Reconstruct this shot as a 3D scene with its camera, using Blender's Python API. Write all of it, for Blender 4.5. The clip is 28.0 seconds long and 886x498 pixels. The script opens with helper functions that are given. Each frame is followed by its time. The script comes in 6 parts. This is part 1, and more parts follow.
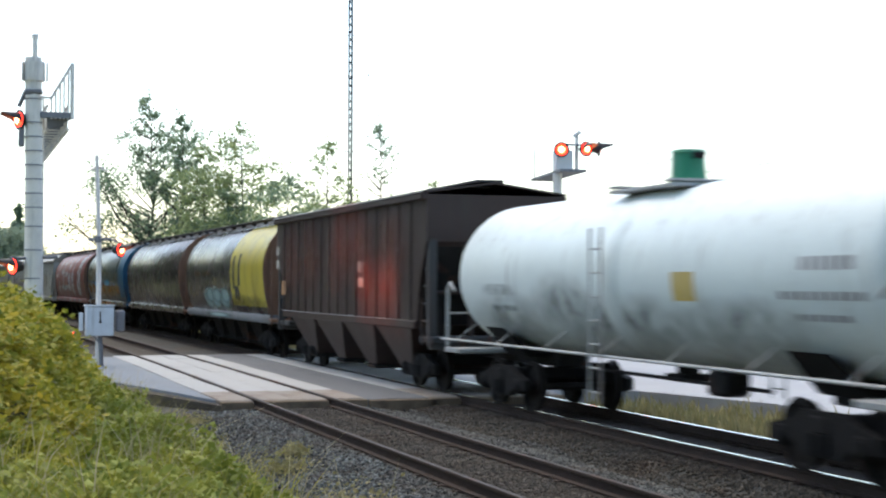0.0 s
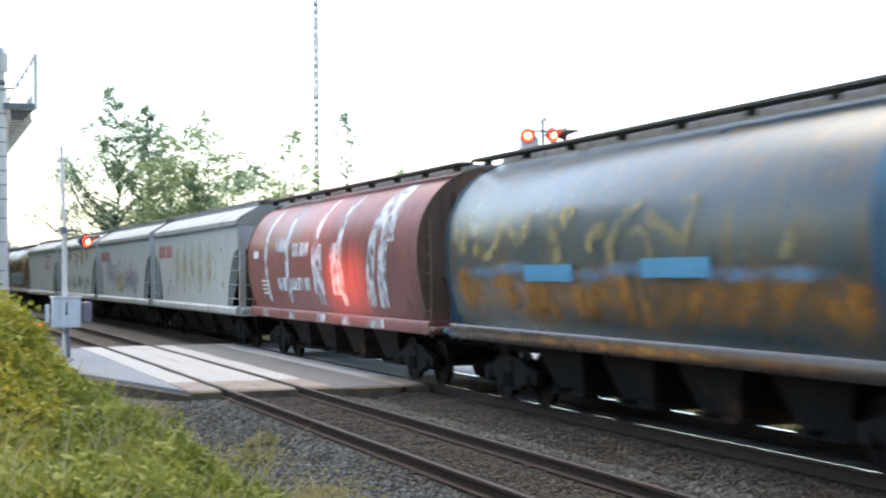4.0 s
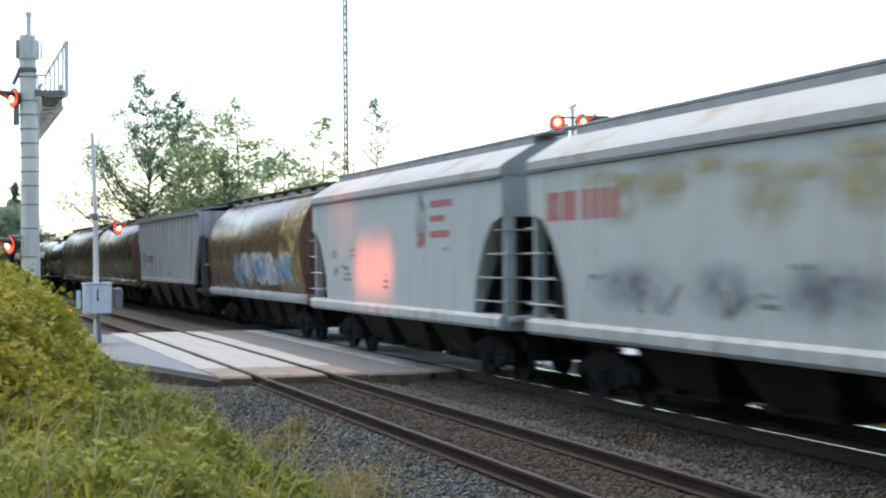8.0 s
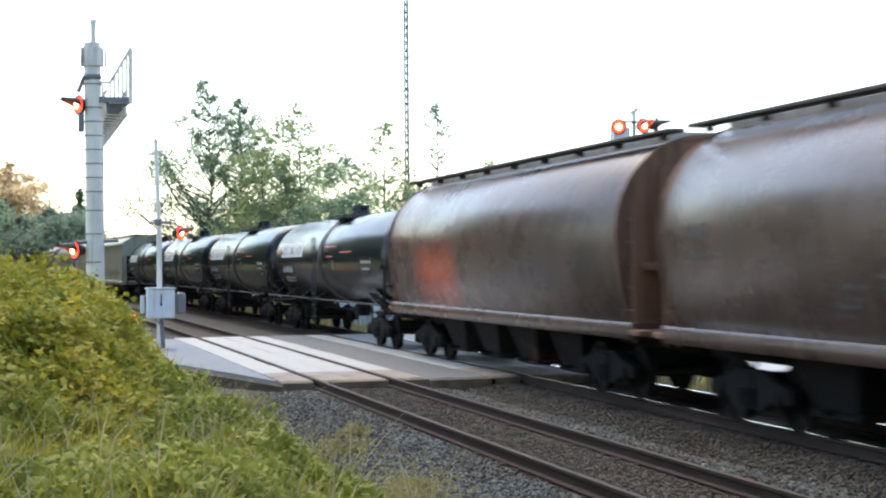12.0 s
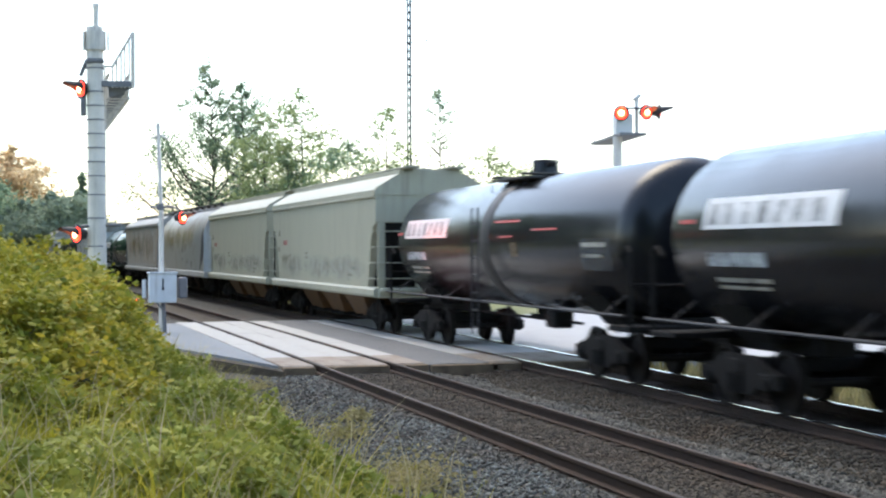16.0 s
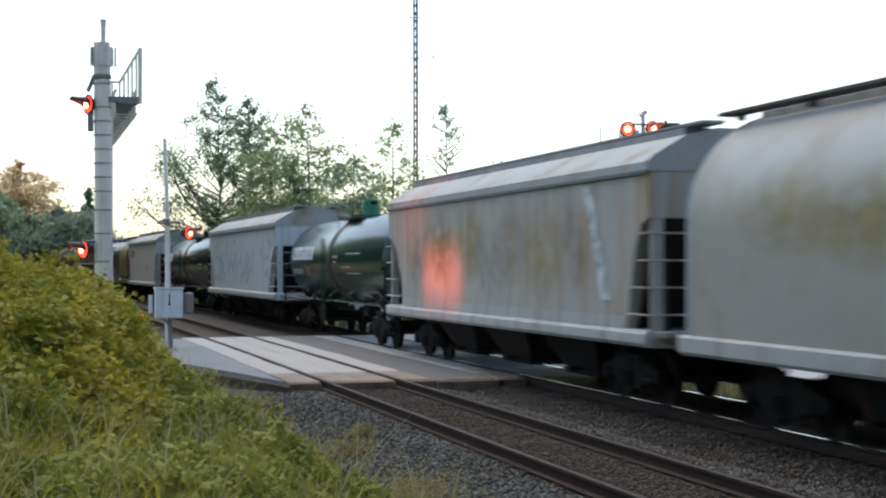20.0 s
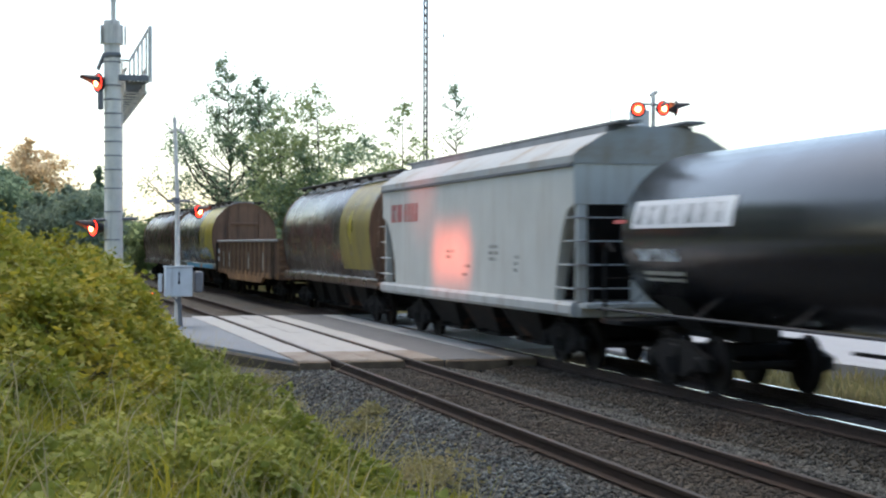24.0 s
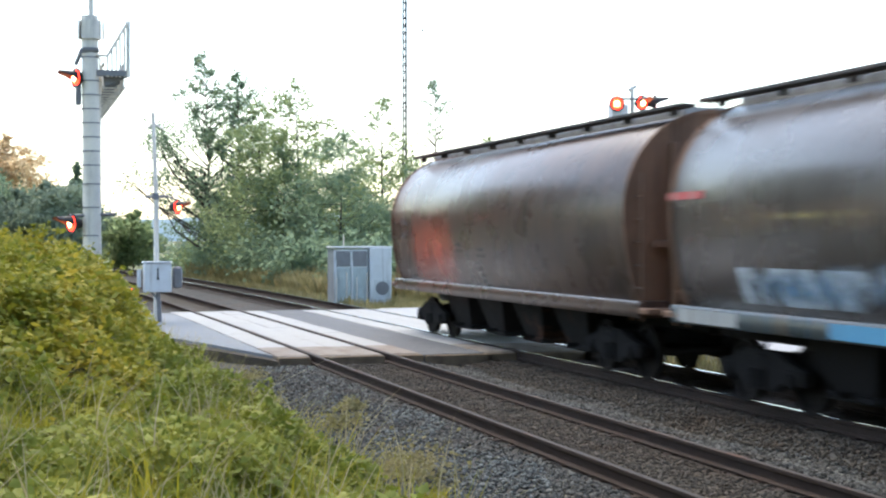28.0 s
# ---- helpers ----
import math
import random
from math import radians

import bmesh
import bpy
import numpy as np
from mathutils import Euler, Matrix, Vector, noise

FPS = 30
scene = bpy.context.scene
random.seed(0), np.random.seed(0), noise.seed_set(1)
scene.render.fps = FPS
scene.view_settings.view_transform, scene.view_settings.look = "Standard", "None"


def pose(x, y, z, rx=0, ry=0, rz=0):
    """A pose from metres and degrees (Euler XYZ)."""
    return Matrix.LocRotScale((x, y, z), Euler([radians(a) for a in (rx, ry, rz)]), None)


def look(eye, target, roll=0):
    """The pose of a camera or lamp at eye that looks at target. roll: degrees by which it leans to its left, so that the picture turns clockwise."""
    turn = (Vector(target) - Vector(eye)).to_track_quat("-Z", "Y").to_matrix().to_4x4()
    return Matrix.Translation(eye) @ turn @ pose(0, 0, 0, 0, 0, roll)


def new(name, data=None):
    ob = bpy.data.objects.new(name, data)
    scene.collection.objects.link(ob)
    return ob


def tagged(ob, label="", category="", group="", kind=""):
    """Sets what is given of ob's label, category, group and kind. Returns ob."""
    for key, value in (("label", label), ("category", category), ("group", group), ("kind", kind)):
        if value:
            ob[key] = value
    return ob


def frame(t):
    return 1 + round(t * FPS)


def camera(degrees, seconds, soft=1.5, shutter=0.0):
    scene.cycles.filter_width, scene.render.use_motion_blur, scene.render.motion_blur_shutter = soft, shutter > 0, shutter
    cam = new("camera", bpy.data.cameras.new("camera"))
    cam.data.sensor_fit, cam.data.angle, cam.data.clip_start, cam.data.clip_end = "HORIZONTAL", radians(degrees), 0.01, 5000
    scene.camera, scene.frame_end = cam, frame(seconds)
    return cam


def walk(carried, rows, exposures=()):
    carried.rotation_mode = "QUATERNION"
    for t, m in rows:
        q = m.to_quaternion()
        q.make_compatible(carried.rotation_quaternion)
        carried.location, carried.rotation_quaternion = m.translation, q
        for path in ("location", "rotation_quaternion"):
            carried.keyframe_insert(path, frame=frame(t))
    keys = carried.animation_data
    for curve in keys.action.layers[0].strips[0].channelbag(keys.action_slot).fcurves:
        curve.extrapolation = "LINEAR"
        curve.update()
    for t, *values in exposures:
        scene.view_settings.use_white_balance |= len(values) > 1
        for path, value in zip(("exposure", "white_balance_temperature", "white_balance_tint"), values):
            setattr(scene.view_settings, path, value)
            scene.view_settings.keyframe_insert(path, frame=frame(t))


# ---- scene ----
cam = camera(32.0, 28.0, soft=2.2, shutter=0.5)

# seconds, eye x y z, yaw, pitch, roll
PATH = [
    (0.0, 0.000, 0.000, 2.268, 72.04, 1.31, 0.20),
    (0.5, 0.000, 0.000, 2.268, 72.03, 1.37, -0.16),
    (1.0, 0.000, 0.000, 2.268, 72.17, 1.19, -0.32),
    (1.5, 0.000, 0.000, 2.268, 72.29, 0.86, -0.29),
    (2.0, 0.000, 0.000, 2.268, 72.58, 1.24, -0.22),
    (2.5, 0.000, 0.000, 2.268, 72.57, 0.95, -0.40),
    (3.0, 0.000, 0.000, 2.268, 72.40, 0.73, -0.28),
    (3.5, 0.000, 0.000, 2.268, 72.30, 0.83, -0.37),
    (5.5, 0.000, 0.000, 2.268, 64.23, 0.00, -0.04),
    (6.0, 0.000, 0.000, 2.268, 68.23, 0.09, -0.11),
    (6.5, 0.000, 0.000, 2.268, 69.78, -0.10, -0.08),
    (7.0, 0.000, 0.000, 2.268, 70.71, -0.37, -0.30),
    (7.5, 0.000, 0.000, 2.268, 72.20, 0.08, -0.95),
    (8.0, 0.000, 0.000, 2.268, 71.93, 0.35, -0.41),
    (8.5, 0.000, 0.000, 2.268, 73.45, -0.26, 0.42),
    (9.0, 0.000, 0.000, 2.268, 73.49, -0.27, 0.21),
    (9.5, 0.000, 0.000, 2.268, 73.29, -0.33, -0.26),
    (10.0, 0.000, 0.000, 2.268, 73.53, -0.48, -1.25),
    (10.5, 0.000, 0.000, 2.268, 74.17, -0.48, -0.04),
    (11.0, 0.000, 0.000, 2.268, 74.27, -0.58, 0.24),
    (11.5, 0.000, 0.000, 2.268, 74.30, 0.29, -0.60),
    (13.5, 0.000, 0.000, 2.268, 73.69, 0.96, 0.16),
    (14.0, 0.000, 0.000, 2.268, 73.35, 0.74, -0.03),
    (14.5, 0.000, 0.000, 2.268, 73.33, 0.69, 0.14),
    (15.0, 0.000, 0.000, 2.268, 73.09, 0.59, -0.25),
    (15.5, 0.000, 0.000, 2.268, 73.85, 0.05, 0.03),
    (16.0, 0.000, 0.000, 2.268, 74.26, 0.02, -0.19),
    (16.5, 0.000, 0.000, 2.268, 73.88, -0.11, -0.33),
    (17.0, 0.000, 0.000, 2.268, 74.06, 0.23, -0.33),
    (17.5, 0.000, 0.000, 2.268, 74.88, 0.75, -0.60),
    (18.0, 0.000, 0.000, 2.268, 74.41, 0.87, -0.51),
    (18.5, 0.000, 0.000, 2.268, 74.80, 0.87, -0.95),
    (19.0, 0.000, 0.000, 2.268, 74.44, 0.53, -0.83),
    (19.5, 0.000, 0.000, 2.268, 74.50, 0.32, -0.53),
    (20.0, 0.000, 0.000, 2.268, 74.49, 0.61, -0.09),
    (20.5, 0.000, 0.000, 2.268, 74.61, 0.67, -0.07),
    (21.0, 0.000, 0.000, 2.268, 74.67, 0.14, -0.46),
    (21.5, 0.000, 0.000, 2.268, 74.76, 0.21, -0.34),
    (23.5, 0.000, 0.000, 2.268, 74.56, -0.31, -0.14),
    (24.0, 0.000, 0.000, 2.268, 74.84, -0.15, 0.12),
    (24.5, 0.000, 0.000, 2.268, 74.99, -0.36, -0.08),
    (25.0, 0.000, 0.000, 2.268, 75.39, -0.61, 0.03),
    (25.5, 0.000, 0.000, 2.268, 75.55, -0.07, -0.20),
    (26.0, 0.000, 0.000, 2.268, 75.67, -0.19, -0.40),
    (26.5, 0.000, 0.000, 2.268, 75.33, -0.45, -0.57),
    (27.0, 0.000, 0.000, 2.268, 75.13, -0.28, -0.13),
    (27.5, 0.000, 0.000, 2.268, 74.41, -0.32, -0.26),
    (28.0, 0.000, 0.000, 2.268, 74.08, -0.34, -0.04),
]
walk(cam, [(t, pose(x, y, z, 90 + p, 0, w) @ pose(0, 0, 0, 0, 0, r)) for t, x, y, z, w, p, r in PATH],
     exposures=[(t, stops, 6650, 5.5) for t, stops in (
         (0.0, 1.38), (1.0, 1.38), (2.0, 1.55), (3.0, 1.7), (5.5, 1.85), (6.5, 1.86), (7.0, 1.78), (8.0, 1.48), (9.0, 1.46), (10.0, 1.62), (11.5, 1.72), (14.0, 1.68), (17.2, 1.70),
         (18.2, 1.05), (19.0, 0.95), (21.0, 0.95), (24.0, 1.21), (25.0, 1.25), (26.0, 1.58), (28.0, 1.74))])

# ---- world and sun ----
world = bpy.data.worlds.new("evening_sky")
scene.world = world
world.use_nodes = True
wn = world.node_tree.nodes
sky = wn.new("ShaderNodeTexSky")
sky.sky_type = "NISHITA"
sky.sun_disc = False
sky.sun_elevation = radians(60)
sky.sun_rotation = radians(-100)
sky.air_density, sky.dust_density, sky.ozone_density = 1.0, 1.8, 1.0
wn["Background"].inputs["Strength"].default_value = 0.15
world.node_tree.links.new(sky.outputs[0], wn["Background"].inputs["Color"])

sun_data = bpy.data.lights.new("sun", "SUN")
sun_data.energy, sun_data.angle, sun_data.color = 0.6, radians(40), (1.0, 0.88, 0.72)
sun = new("sun", sun_data)
sun.matrix_world = look((-29.5, -5.2, 52), (0, 0, 0))


def red_spot(name, eye, target, watts, cone):
    d = bpy.data.lights.new(name, "SPOT")
    d.energy, d.spot_size, d.spot_blend, d.color, d.shadow_soft_size = watts, radians(cone), 1.0, (1.0, 0.15, 0.06), 0.35
    ob = new(name, d)
    ob.matrix_world = look(eye, target)
    return ob


# the beams of the crossing lamps that face the train
red_spot("crossing_lamp_beam", (-33.8, 2.75, 2.72), (-34.9, 9.35, 2.05), 1300, 16)
red_spot("crossing_lamp_beam", (-33.65, 2.75, 2.72), (-33.9, 9.35, 2.05), 1300, 16)
red_spot("crossing_lamp_beam", (-33.5, 2.75, 2.72), (-32.9, 9.35, 2.05), 1300, 16)
red_spot("crossing_lamp_beam", (-36.4, 2.8, 5.75), (-36.6, 9.35, 3.95), 400, 30)


# ---- materials ----
def nodes_of(name):
    m = bpy.data.materials.new(name)
    m.use_nodes = True
    return m, m.node_tree.nodes, m.node_tree.links, m.node_tree.nodes["Principled BSDF"]


def noise_of(nd, lk, vec, scale, detail=5.0, rough=0.6):
    n = nd.new("ShaderNodeTexNoise")
    n.inputs["Scale"].default_value, n.inputs["Detail"].default_value = scale, detail
    n.inputs["Roughness"].default_value = rough
    if vec is not None:
        lk.new(vec, n.inputs["Vector"])
    return n.outputs["Fac"]


def ramp_of(nd, lk, fac, lo, hi):
    n = nd.new("ShaderNodeMapRange")
    n.inputs["From Min"].default_value, n.inputs["From Max"].default_value = lo, hi
    lk.new(fac, n.inputs["Value"])
    return n.outputs["Result"]


def mixed(nd, lk, fac, a, b, blend="MIX"):
    n = nd.new("ShaderNodeMix")
    n.data_type, n.blend_type = "RGBA", blend
    for sock, val in ((n.inputs[0], fac), (n.inputs[6], a), (n.inputs[7], b)):
        if hasattr(val, "is_linked"):
            lk.new(val, sock)
        elif isinstance(val, (int, float)):
            sock.default_value = val
        else:
            sock.default_value = (*val, 1)
    return n.outputs[2]


def scaled(c, k):
    return tuple(min(1.0, max(0.0, v * k)) for v in c)


def surface(name, col, rough=0.6, metal=0.0, var=0.25, scale=2.0, dirt=None, amount=0.0, streak=False, bump=0.15,
            grain=60.0, island=0.0, spec=0.5, uneven=0.11):
    """Painted or raw surface: colour variation at two scales, dirt in patches or runs, fine relief."""
    m, nd, lk, bs = nodes_of(name)
    tc = nd.new("ShaderNodeTexCoord").outputs["Object"]
    big = ramp_of(nd, lk, noise_of(nd, lk, tc, scale), 0.3, 0.7)
    fine = ramp_of(nd, lk, noise_of(nd, lk, tc, grain, 3.0), 0.25, 0.75)
    c = mixed(nd, lk, big, scaled(col, 1 - var), scaled(col, 1 + var))
    c = mixed(nd, lk, 0.25, c, mixed(nd, lk, fine, scaled(col, 0.6), scaled(col, 1.35)))
    if dirt:
        mp = nd.new("ShaderNodeMapping")
        lk.new(tc, mp.inputs["Vector"])
        mp.inputs["Scale"].default_value = (3.0, 3.0, 0.22) if streak else (1, 1, 1)
        d = noise_of(nd, lk, mp.outputs[0], 1.6 if streak else 0.9, 7.0, 0.65)
        d = ramp_of(nd, lk, d, 0.62 - 0.3 * amount, 0.85 - 0.3 * amount)
        c = mixed(nd, lk, d, c, dirt)
    if island:
        gi = nd.new("ShaderNodeNewGeometry").outputs["Random Per Island"]
        c = mixed(nd, lk, ramp_of(nd, lk, gi, 0, 1), mixed(nd, lk, 1.0, c, (1 - island,) * 3, "MULTIPLY"), c)
    lk.new(c, bs.inputs["Base Color"])
    r = nd.new("ShaderNodeMapRange")
    lk.new(big, r.inputs["Value"])
    r.inputs["To Min"].default_value, r.inputs["To Max"].default_value = max(0.05, rough - uneven), min(1, rough + uneven)
    lk.new(r.outputs[0], bs.inputs["Roughness"])
    bs.inputs["Metallic"].default_value = metal
    bs.inputs["Specular IOR Level"].default_value = spec
    if bump:
        b = nd.new("ShaderNodeBump")
        b.inputs["Strength"].default_value, b.inputs["Distance"].default_value = bump, 0.02
        lk.new(fine, b.inputs["Height"])
        lk.new(b.outputs[0], bs.inputs["Normal"])
    return m


def faded(m, radial=True, lo=0.32, hi=0.72, most=0.85, scale=2.2):
    """Makes a paint worn through: broken by noise and, if radial, thinning out to its rim."""
    nd, lk = m.node_tree.nodes, m.node_tree.links
    tc = nd.new("ShaderNodeTexCoord")
    a = ramp_of(nd, lk, noise_of(nd, lk, tc.outputs["Object"], scale, 6.0, 0.65), lo, hi)
    if radial:
        vm = nd.new("ShaderNodeVectorMath")
        vm.operation = "MULTIPLY"
        vm.inputs[1].default_value = (1, 0, 1)
        lk.new(tc.outputs["Generated"], vm.inputs[0])
        vd = nd.new("ShaderNodeVectorMath")
        vd.operation = "DISTANCE"
        vd.inputs[1].default_value = (0.5, 0, 0.5)
        lk.new(vm.outputs[0], vd.inputs[0])
        rim = ramp_of(nd, lk, vd.outputs["Value"], 0.5, 0.15)
        mu = nd.new("ShaderNodeMath")
        mu.operation = "MULTIPLY"
        lk.new(a, mu.inputs[0])
        lk.new(rim, mu.inputs[1])
        a = mu.outputs[0]
    k = nd.new("ShaderNodeMath")
    k.operation = "MULTIPLY"
    k.inputs[1].default_value = most
    lk.new(a, k.inputs[0])
    lk.new(k.outputs[0], nd["Principled BSDF"].inputs["Alpha"])
    return m


def glow(name, col, strength):
    m, nd, lk, bs = nodes_of(name)
    bs.inputs["Base Color"].default_value = (*scaled(col, 0.6), 1)
    bs.inputs["Roughness"].default_value = 0.25
    bs.inputs["Emission Color"].default_value = (*col, 1)
    bs.inputs["Emission Strength"].default_value = strength
    return m


def leafy(name, a, b, c, through_light=0.35):
    """Leaves and blades: each island its own tone out of three."""
    m, nd, lk, bs = nodes_of(name)
    gi = nd.new("ShaderNodeNewGeometry").outputs["Random Per Island"]
    tc = nd.new("ShaderNodeTexCoord").outputs["Object"]
    patch = ramp_of(nd, lk, noise_of(nd, lk, tc, 1.1, 5.0), 0.35, 0.7)
    fleck = ramp_of(nd, lk, noise_of(nd, lk, tc, 2.6, 3.0), 0.4, 0.62)
    gi = mixed(nd, lk, 0.55, gi, fleck)
    first = mixed(nd, lk, gi, a, b)
    tone = mixed(nd, lk, patch, first, mixed(nd, lk, gi, b, c))
    lk.new(tone, bs.inputs["Base Color"])
    bs.inputs["Roughness"].default_value = 0.7
    bs.inputs["Specular IOR Level"].default_value = 0.25
    tr = nd.new("ShaderNodeBsdfTranslucent")
    lk.new(tone, tr.inputs["Color"])
    mx = nd.new("ShaderNodeMixShader")
    mx.inputs[0].default_value = through_light
    lk.new(bs.outputs[0], mx.inputs[1])
    lk.new(tr.outputs[0], mx.inputs[2])
    lk.new(mx.outputs[0], nd["Material Output"].inputs["Surface"])
    return m


RUST = (0.13, 0.055, 0.028)
GRIME = (0.035, 0.028, 0.022)
M = {
    "ballast": surface("ballast", (0.072, 0.068, 0.06), 0.9, 0, 0.4, 1.1, (0.1, 0.075, 0.055), 0.4, False, 0.9, 22, spec=0.12),
    "stone": surface("ballast_stone", (0.175, 0.168, 0.147), 0.85, 0, 0.3, 1.3, (0.15, 0.115, 0.085), 0.35, False, 0.4, 60, island=0.85, spec=0.2),
    "nearstone": surface("clean_ballast_stone", (0.22, 0.23, 0.215), 0.85, 0, 0.3, 1.3, (0.16, 0.14, 0.12), 0.3, False, 0.4, 60, island=0.85, spec=0.2),
    "brownbed": surface("dark_brown_track_bed", (0.045, 0.036, 0.03), 0.9, 0, 0.35, 1.6, (0.028, 0.022, 0.018), 0.4, False, 0.9, 24, spec=0.1),
    "crib": surface("rust_stained_crib_fill", (0.078, 0.066, 0.05), 0.95, 0, 0.35, 1.6, (0.05, 0.038, 0.03), 0.4, False, 0.9, 24, spec=0.1),
    "cribstone": surface("rust_stained_stone", (0.125, 0.107, 0.085), 0.9, 0, 0.35, 1.3, (0.085, 0.06, 0.042), 0.5, False, 0.4, 60, island=0.6, spec=0.12),
    "tie": surface("weathered_tie_wood", (0.07, 0.055, 0.044), 0.85, 0, 0.4, 2.5, (0.2, 0.18, 0.16), 0.3, False, 0.6, 30, spec=0.12),
    "rail": surface("rusty_rail_steel", (0.052, 0.036, 0.028), 0.8, 0.0, 0.3, 3, (0.04, 0.03, 0.025), 0.4, False, 0.3, 80, spec=0.12),
    "railtop": surface("polished_rail_head", (0.95, 0.94, 0.92), 0.14, 1.0, 0.06, 3, None, 0, False, 0.01, 90),
    "railtop_dull": surface("dull_rail_head", (0.06, 0.05, 0.043), 0.7, 0.0, 0.3, 3, RUST, 0.3, False, 0.05, 90, spec=0.12),
    "paleasphalt": surface("bleached_asphalt", (0.19, 0.205, 0.22), 0.75, 0, 0.18, 0.9, (0.17, 0.16, 0.15), 0.3, False, 0.4, 70, spec=0.3),
    "asphalt": surface("worn_asphalt", (0.125, 0.126, 0.128), 0.8, 0, 0.22, 0.7, (0.09, 0.085, 0.08), 0.35, False, 0.4, 70, spec=0.3),
    "concrete": surface("pale_concrete_panel", (0.365, 0.355, 0.33), 0.75, 0, 0.14, 1.2, (0.27, 0.235, 0.2), 0.3, False, 0.25, 50, spec=0.3),
    "dirtyconcrete": surface("mud_stained_concrete_panel", (0.26, 0.22, 0.18), 0.8, 0, 0.22, 1.4, (0.15, 0.105, 0.075), 0.5, False, 0.3, 50, spec=0.25),
    "farroad": surface("pale_dry_road", (0.34, 0.335, 0.335), 0.75, 0, 0.12, 0.5, (0.3, 0.29, 0.28), 0.3, False, 0.2, 50, spec=0.3),
    "timber": surface("brown_crossing_timber", (0.19, 0.135, 0.085), 0.8, 0, 0.35, 2, (0.07, 0.05, 0.04), 0.35, False, 0.5, 40, spec=0.3),
    "soil": surface("bank_soil_and_thatch", (0.13, 0.14, 0.05), 0.95, 0, 0.4, 0.8, (0.2, 0.18, 0.08), 0.4, False, 0.6, 25),
    "galv": surface("galvanised_mast_steel", (0.72, 0.665, 0.59), 0.6, 0.1, 0.15, 2, (0.3, 0.28, 0.26), 0.3, True, 0.08, 60),
    "band": surface("grey_band", (0.2, 0.2, 0.21), 0.6, 0.4, 0.2, 4),
    "greybox": surface("light_grey_cabinet_paint", (0.58, 0.6, 0.61), 0.5, 0, 0.1, 2, (0.35, 0.34, 0.32), 0.25, True, 0.05, 60),
    "bluealu": surface("dull_bluish_door_paint", (0.36, 0.42, 0.44), 0.4, 0.2, 0.25, 1.5, (0.2, 0.22, 0.22), 0.4, True, 0.05, 50),
    "alu": surface("weathered_aluminium", (0.55, 0.58, 0.6), 0.45, 0.5, 0.15, 1.5, (0.28, 0.3, 0.31), 0.35, True, 0.05, 50),
    "black": surface("black_lamp_paint", (0.022, 0.02, 0.02), 0.55, 0, 0.3, 3),
    "lens": glow("lit_red_lens", (1.0, 0.03, 0.014), 3.2),
    "bulb": glow("hot_lamp_core", (1.0, 0.38, 0.16), 7.0),
    "lens_low": glow("faint_red_lens", (1.0, 0.05, 0.03), 2.0),
    "white": surface("white_sign_paint", (0.75, 0.74, 0.72), 0.6, 0, 0.08, 2),
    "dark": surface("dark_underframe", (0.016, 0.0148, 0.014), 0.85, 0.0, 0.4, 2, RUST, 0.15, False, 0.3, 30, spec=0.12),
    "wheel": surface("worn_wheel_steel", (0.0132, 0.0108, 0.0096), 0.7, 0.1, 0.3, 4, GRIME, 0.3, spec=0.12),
    "tower": surface("tower_paint", (0.035, 0.037, 0.043), 0.6, 0.1, 0.15, 0.3),
    "bark": surface("tree_bark", (0.075, 0.06, 0.048), 0.9, 0, 0.35, 1.5, None, 0, False, 0.5, 20),
    "leaf_a": leafy("tree_leaves", (0.17, 0.235, 0.12), (0.29, 0.37, 0.175), (0.46, 0.47, 0.23), 0.72),
    "leaf_b": leafy("dark_tree_leaves", (0.13, 0.2, 0.15), (0.22, 0.31, 0.2), (0.38, 0.44, 0.24), 0.72),
    # paled leaf tones with the haze of distance painted in
    "leaf_d": leafy("far_leaves_with_painted_haze", (0.19, 0.25, 0.2), (0.27, 0.34, 0.25), (0.35, 0.4, 0.26), 0.5),
    # gold leaf tones with warm low sunlight painted in
    "leaf_c": leafy("leaves_with_painted_evening_light", (0.6, 0.46, 0.28), (0.75, 0.58, 0.36), (0.85, 0.68, 0.43), 0.65),
    "bramble": leafy("bramble_leaves", (0.075, 0.115, 0.013), (0.265, 0.285, 0.03), (0.62, 0.44, 0.068), 0.35),
    "weed": leafy("weed_leaves", (0.09, 0.13, 0.02), (0.25, 0.28, 0.042), (0.5, 0.46, 0.12), 0.3),
    "grass": leafy("bank_grass", (0.145, 0.165, 0.011), (0.33, 0.31, 0.024), (0.47, 0.38, 0.07), 0.4),
    "verge": leafy("verge_grass_blades", (0.15, 0.15, 0.06), (0.27, 0.24, 0.11), (0.43, 0.35, 0.19), 0.45),
    "dry": leafy("dry_grass", (0.24, 0.22, 0.11), (0.36, 0.31, 0.17), (0.52, 0.45, 0.29), 0.4),
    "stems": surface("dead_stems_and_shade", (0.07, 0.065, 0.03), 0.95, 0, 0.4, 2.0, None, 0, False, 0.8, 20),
    # pale blue of the ridge is distance haze put into its colour
    "ridge": surface("ridge_with_painted_haze", (0.77, 0.84, 0.9), 1.0, 0, 0.08, 0.003, None, 0, False, 0),
}


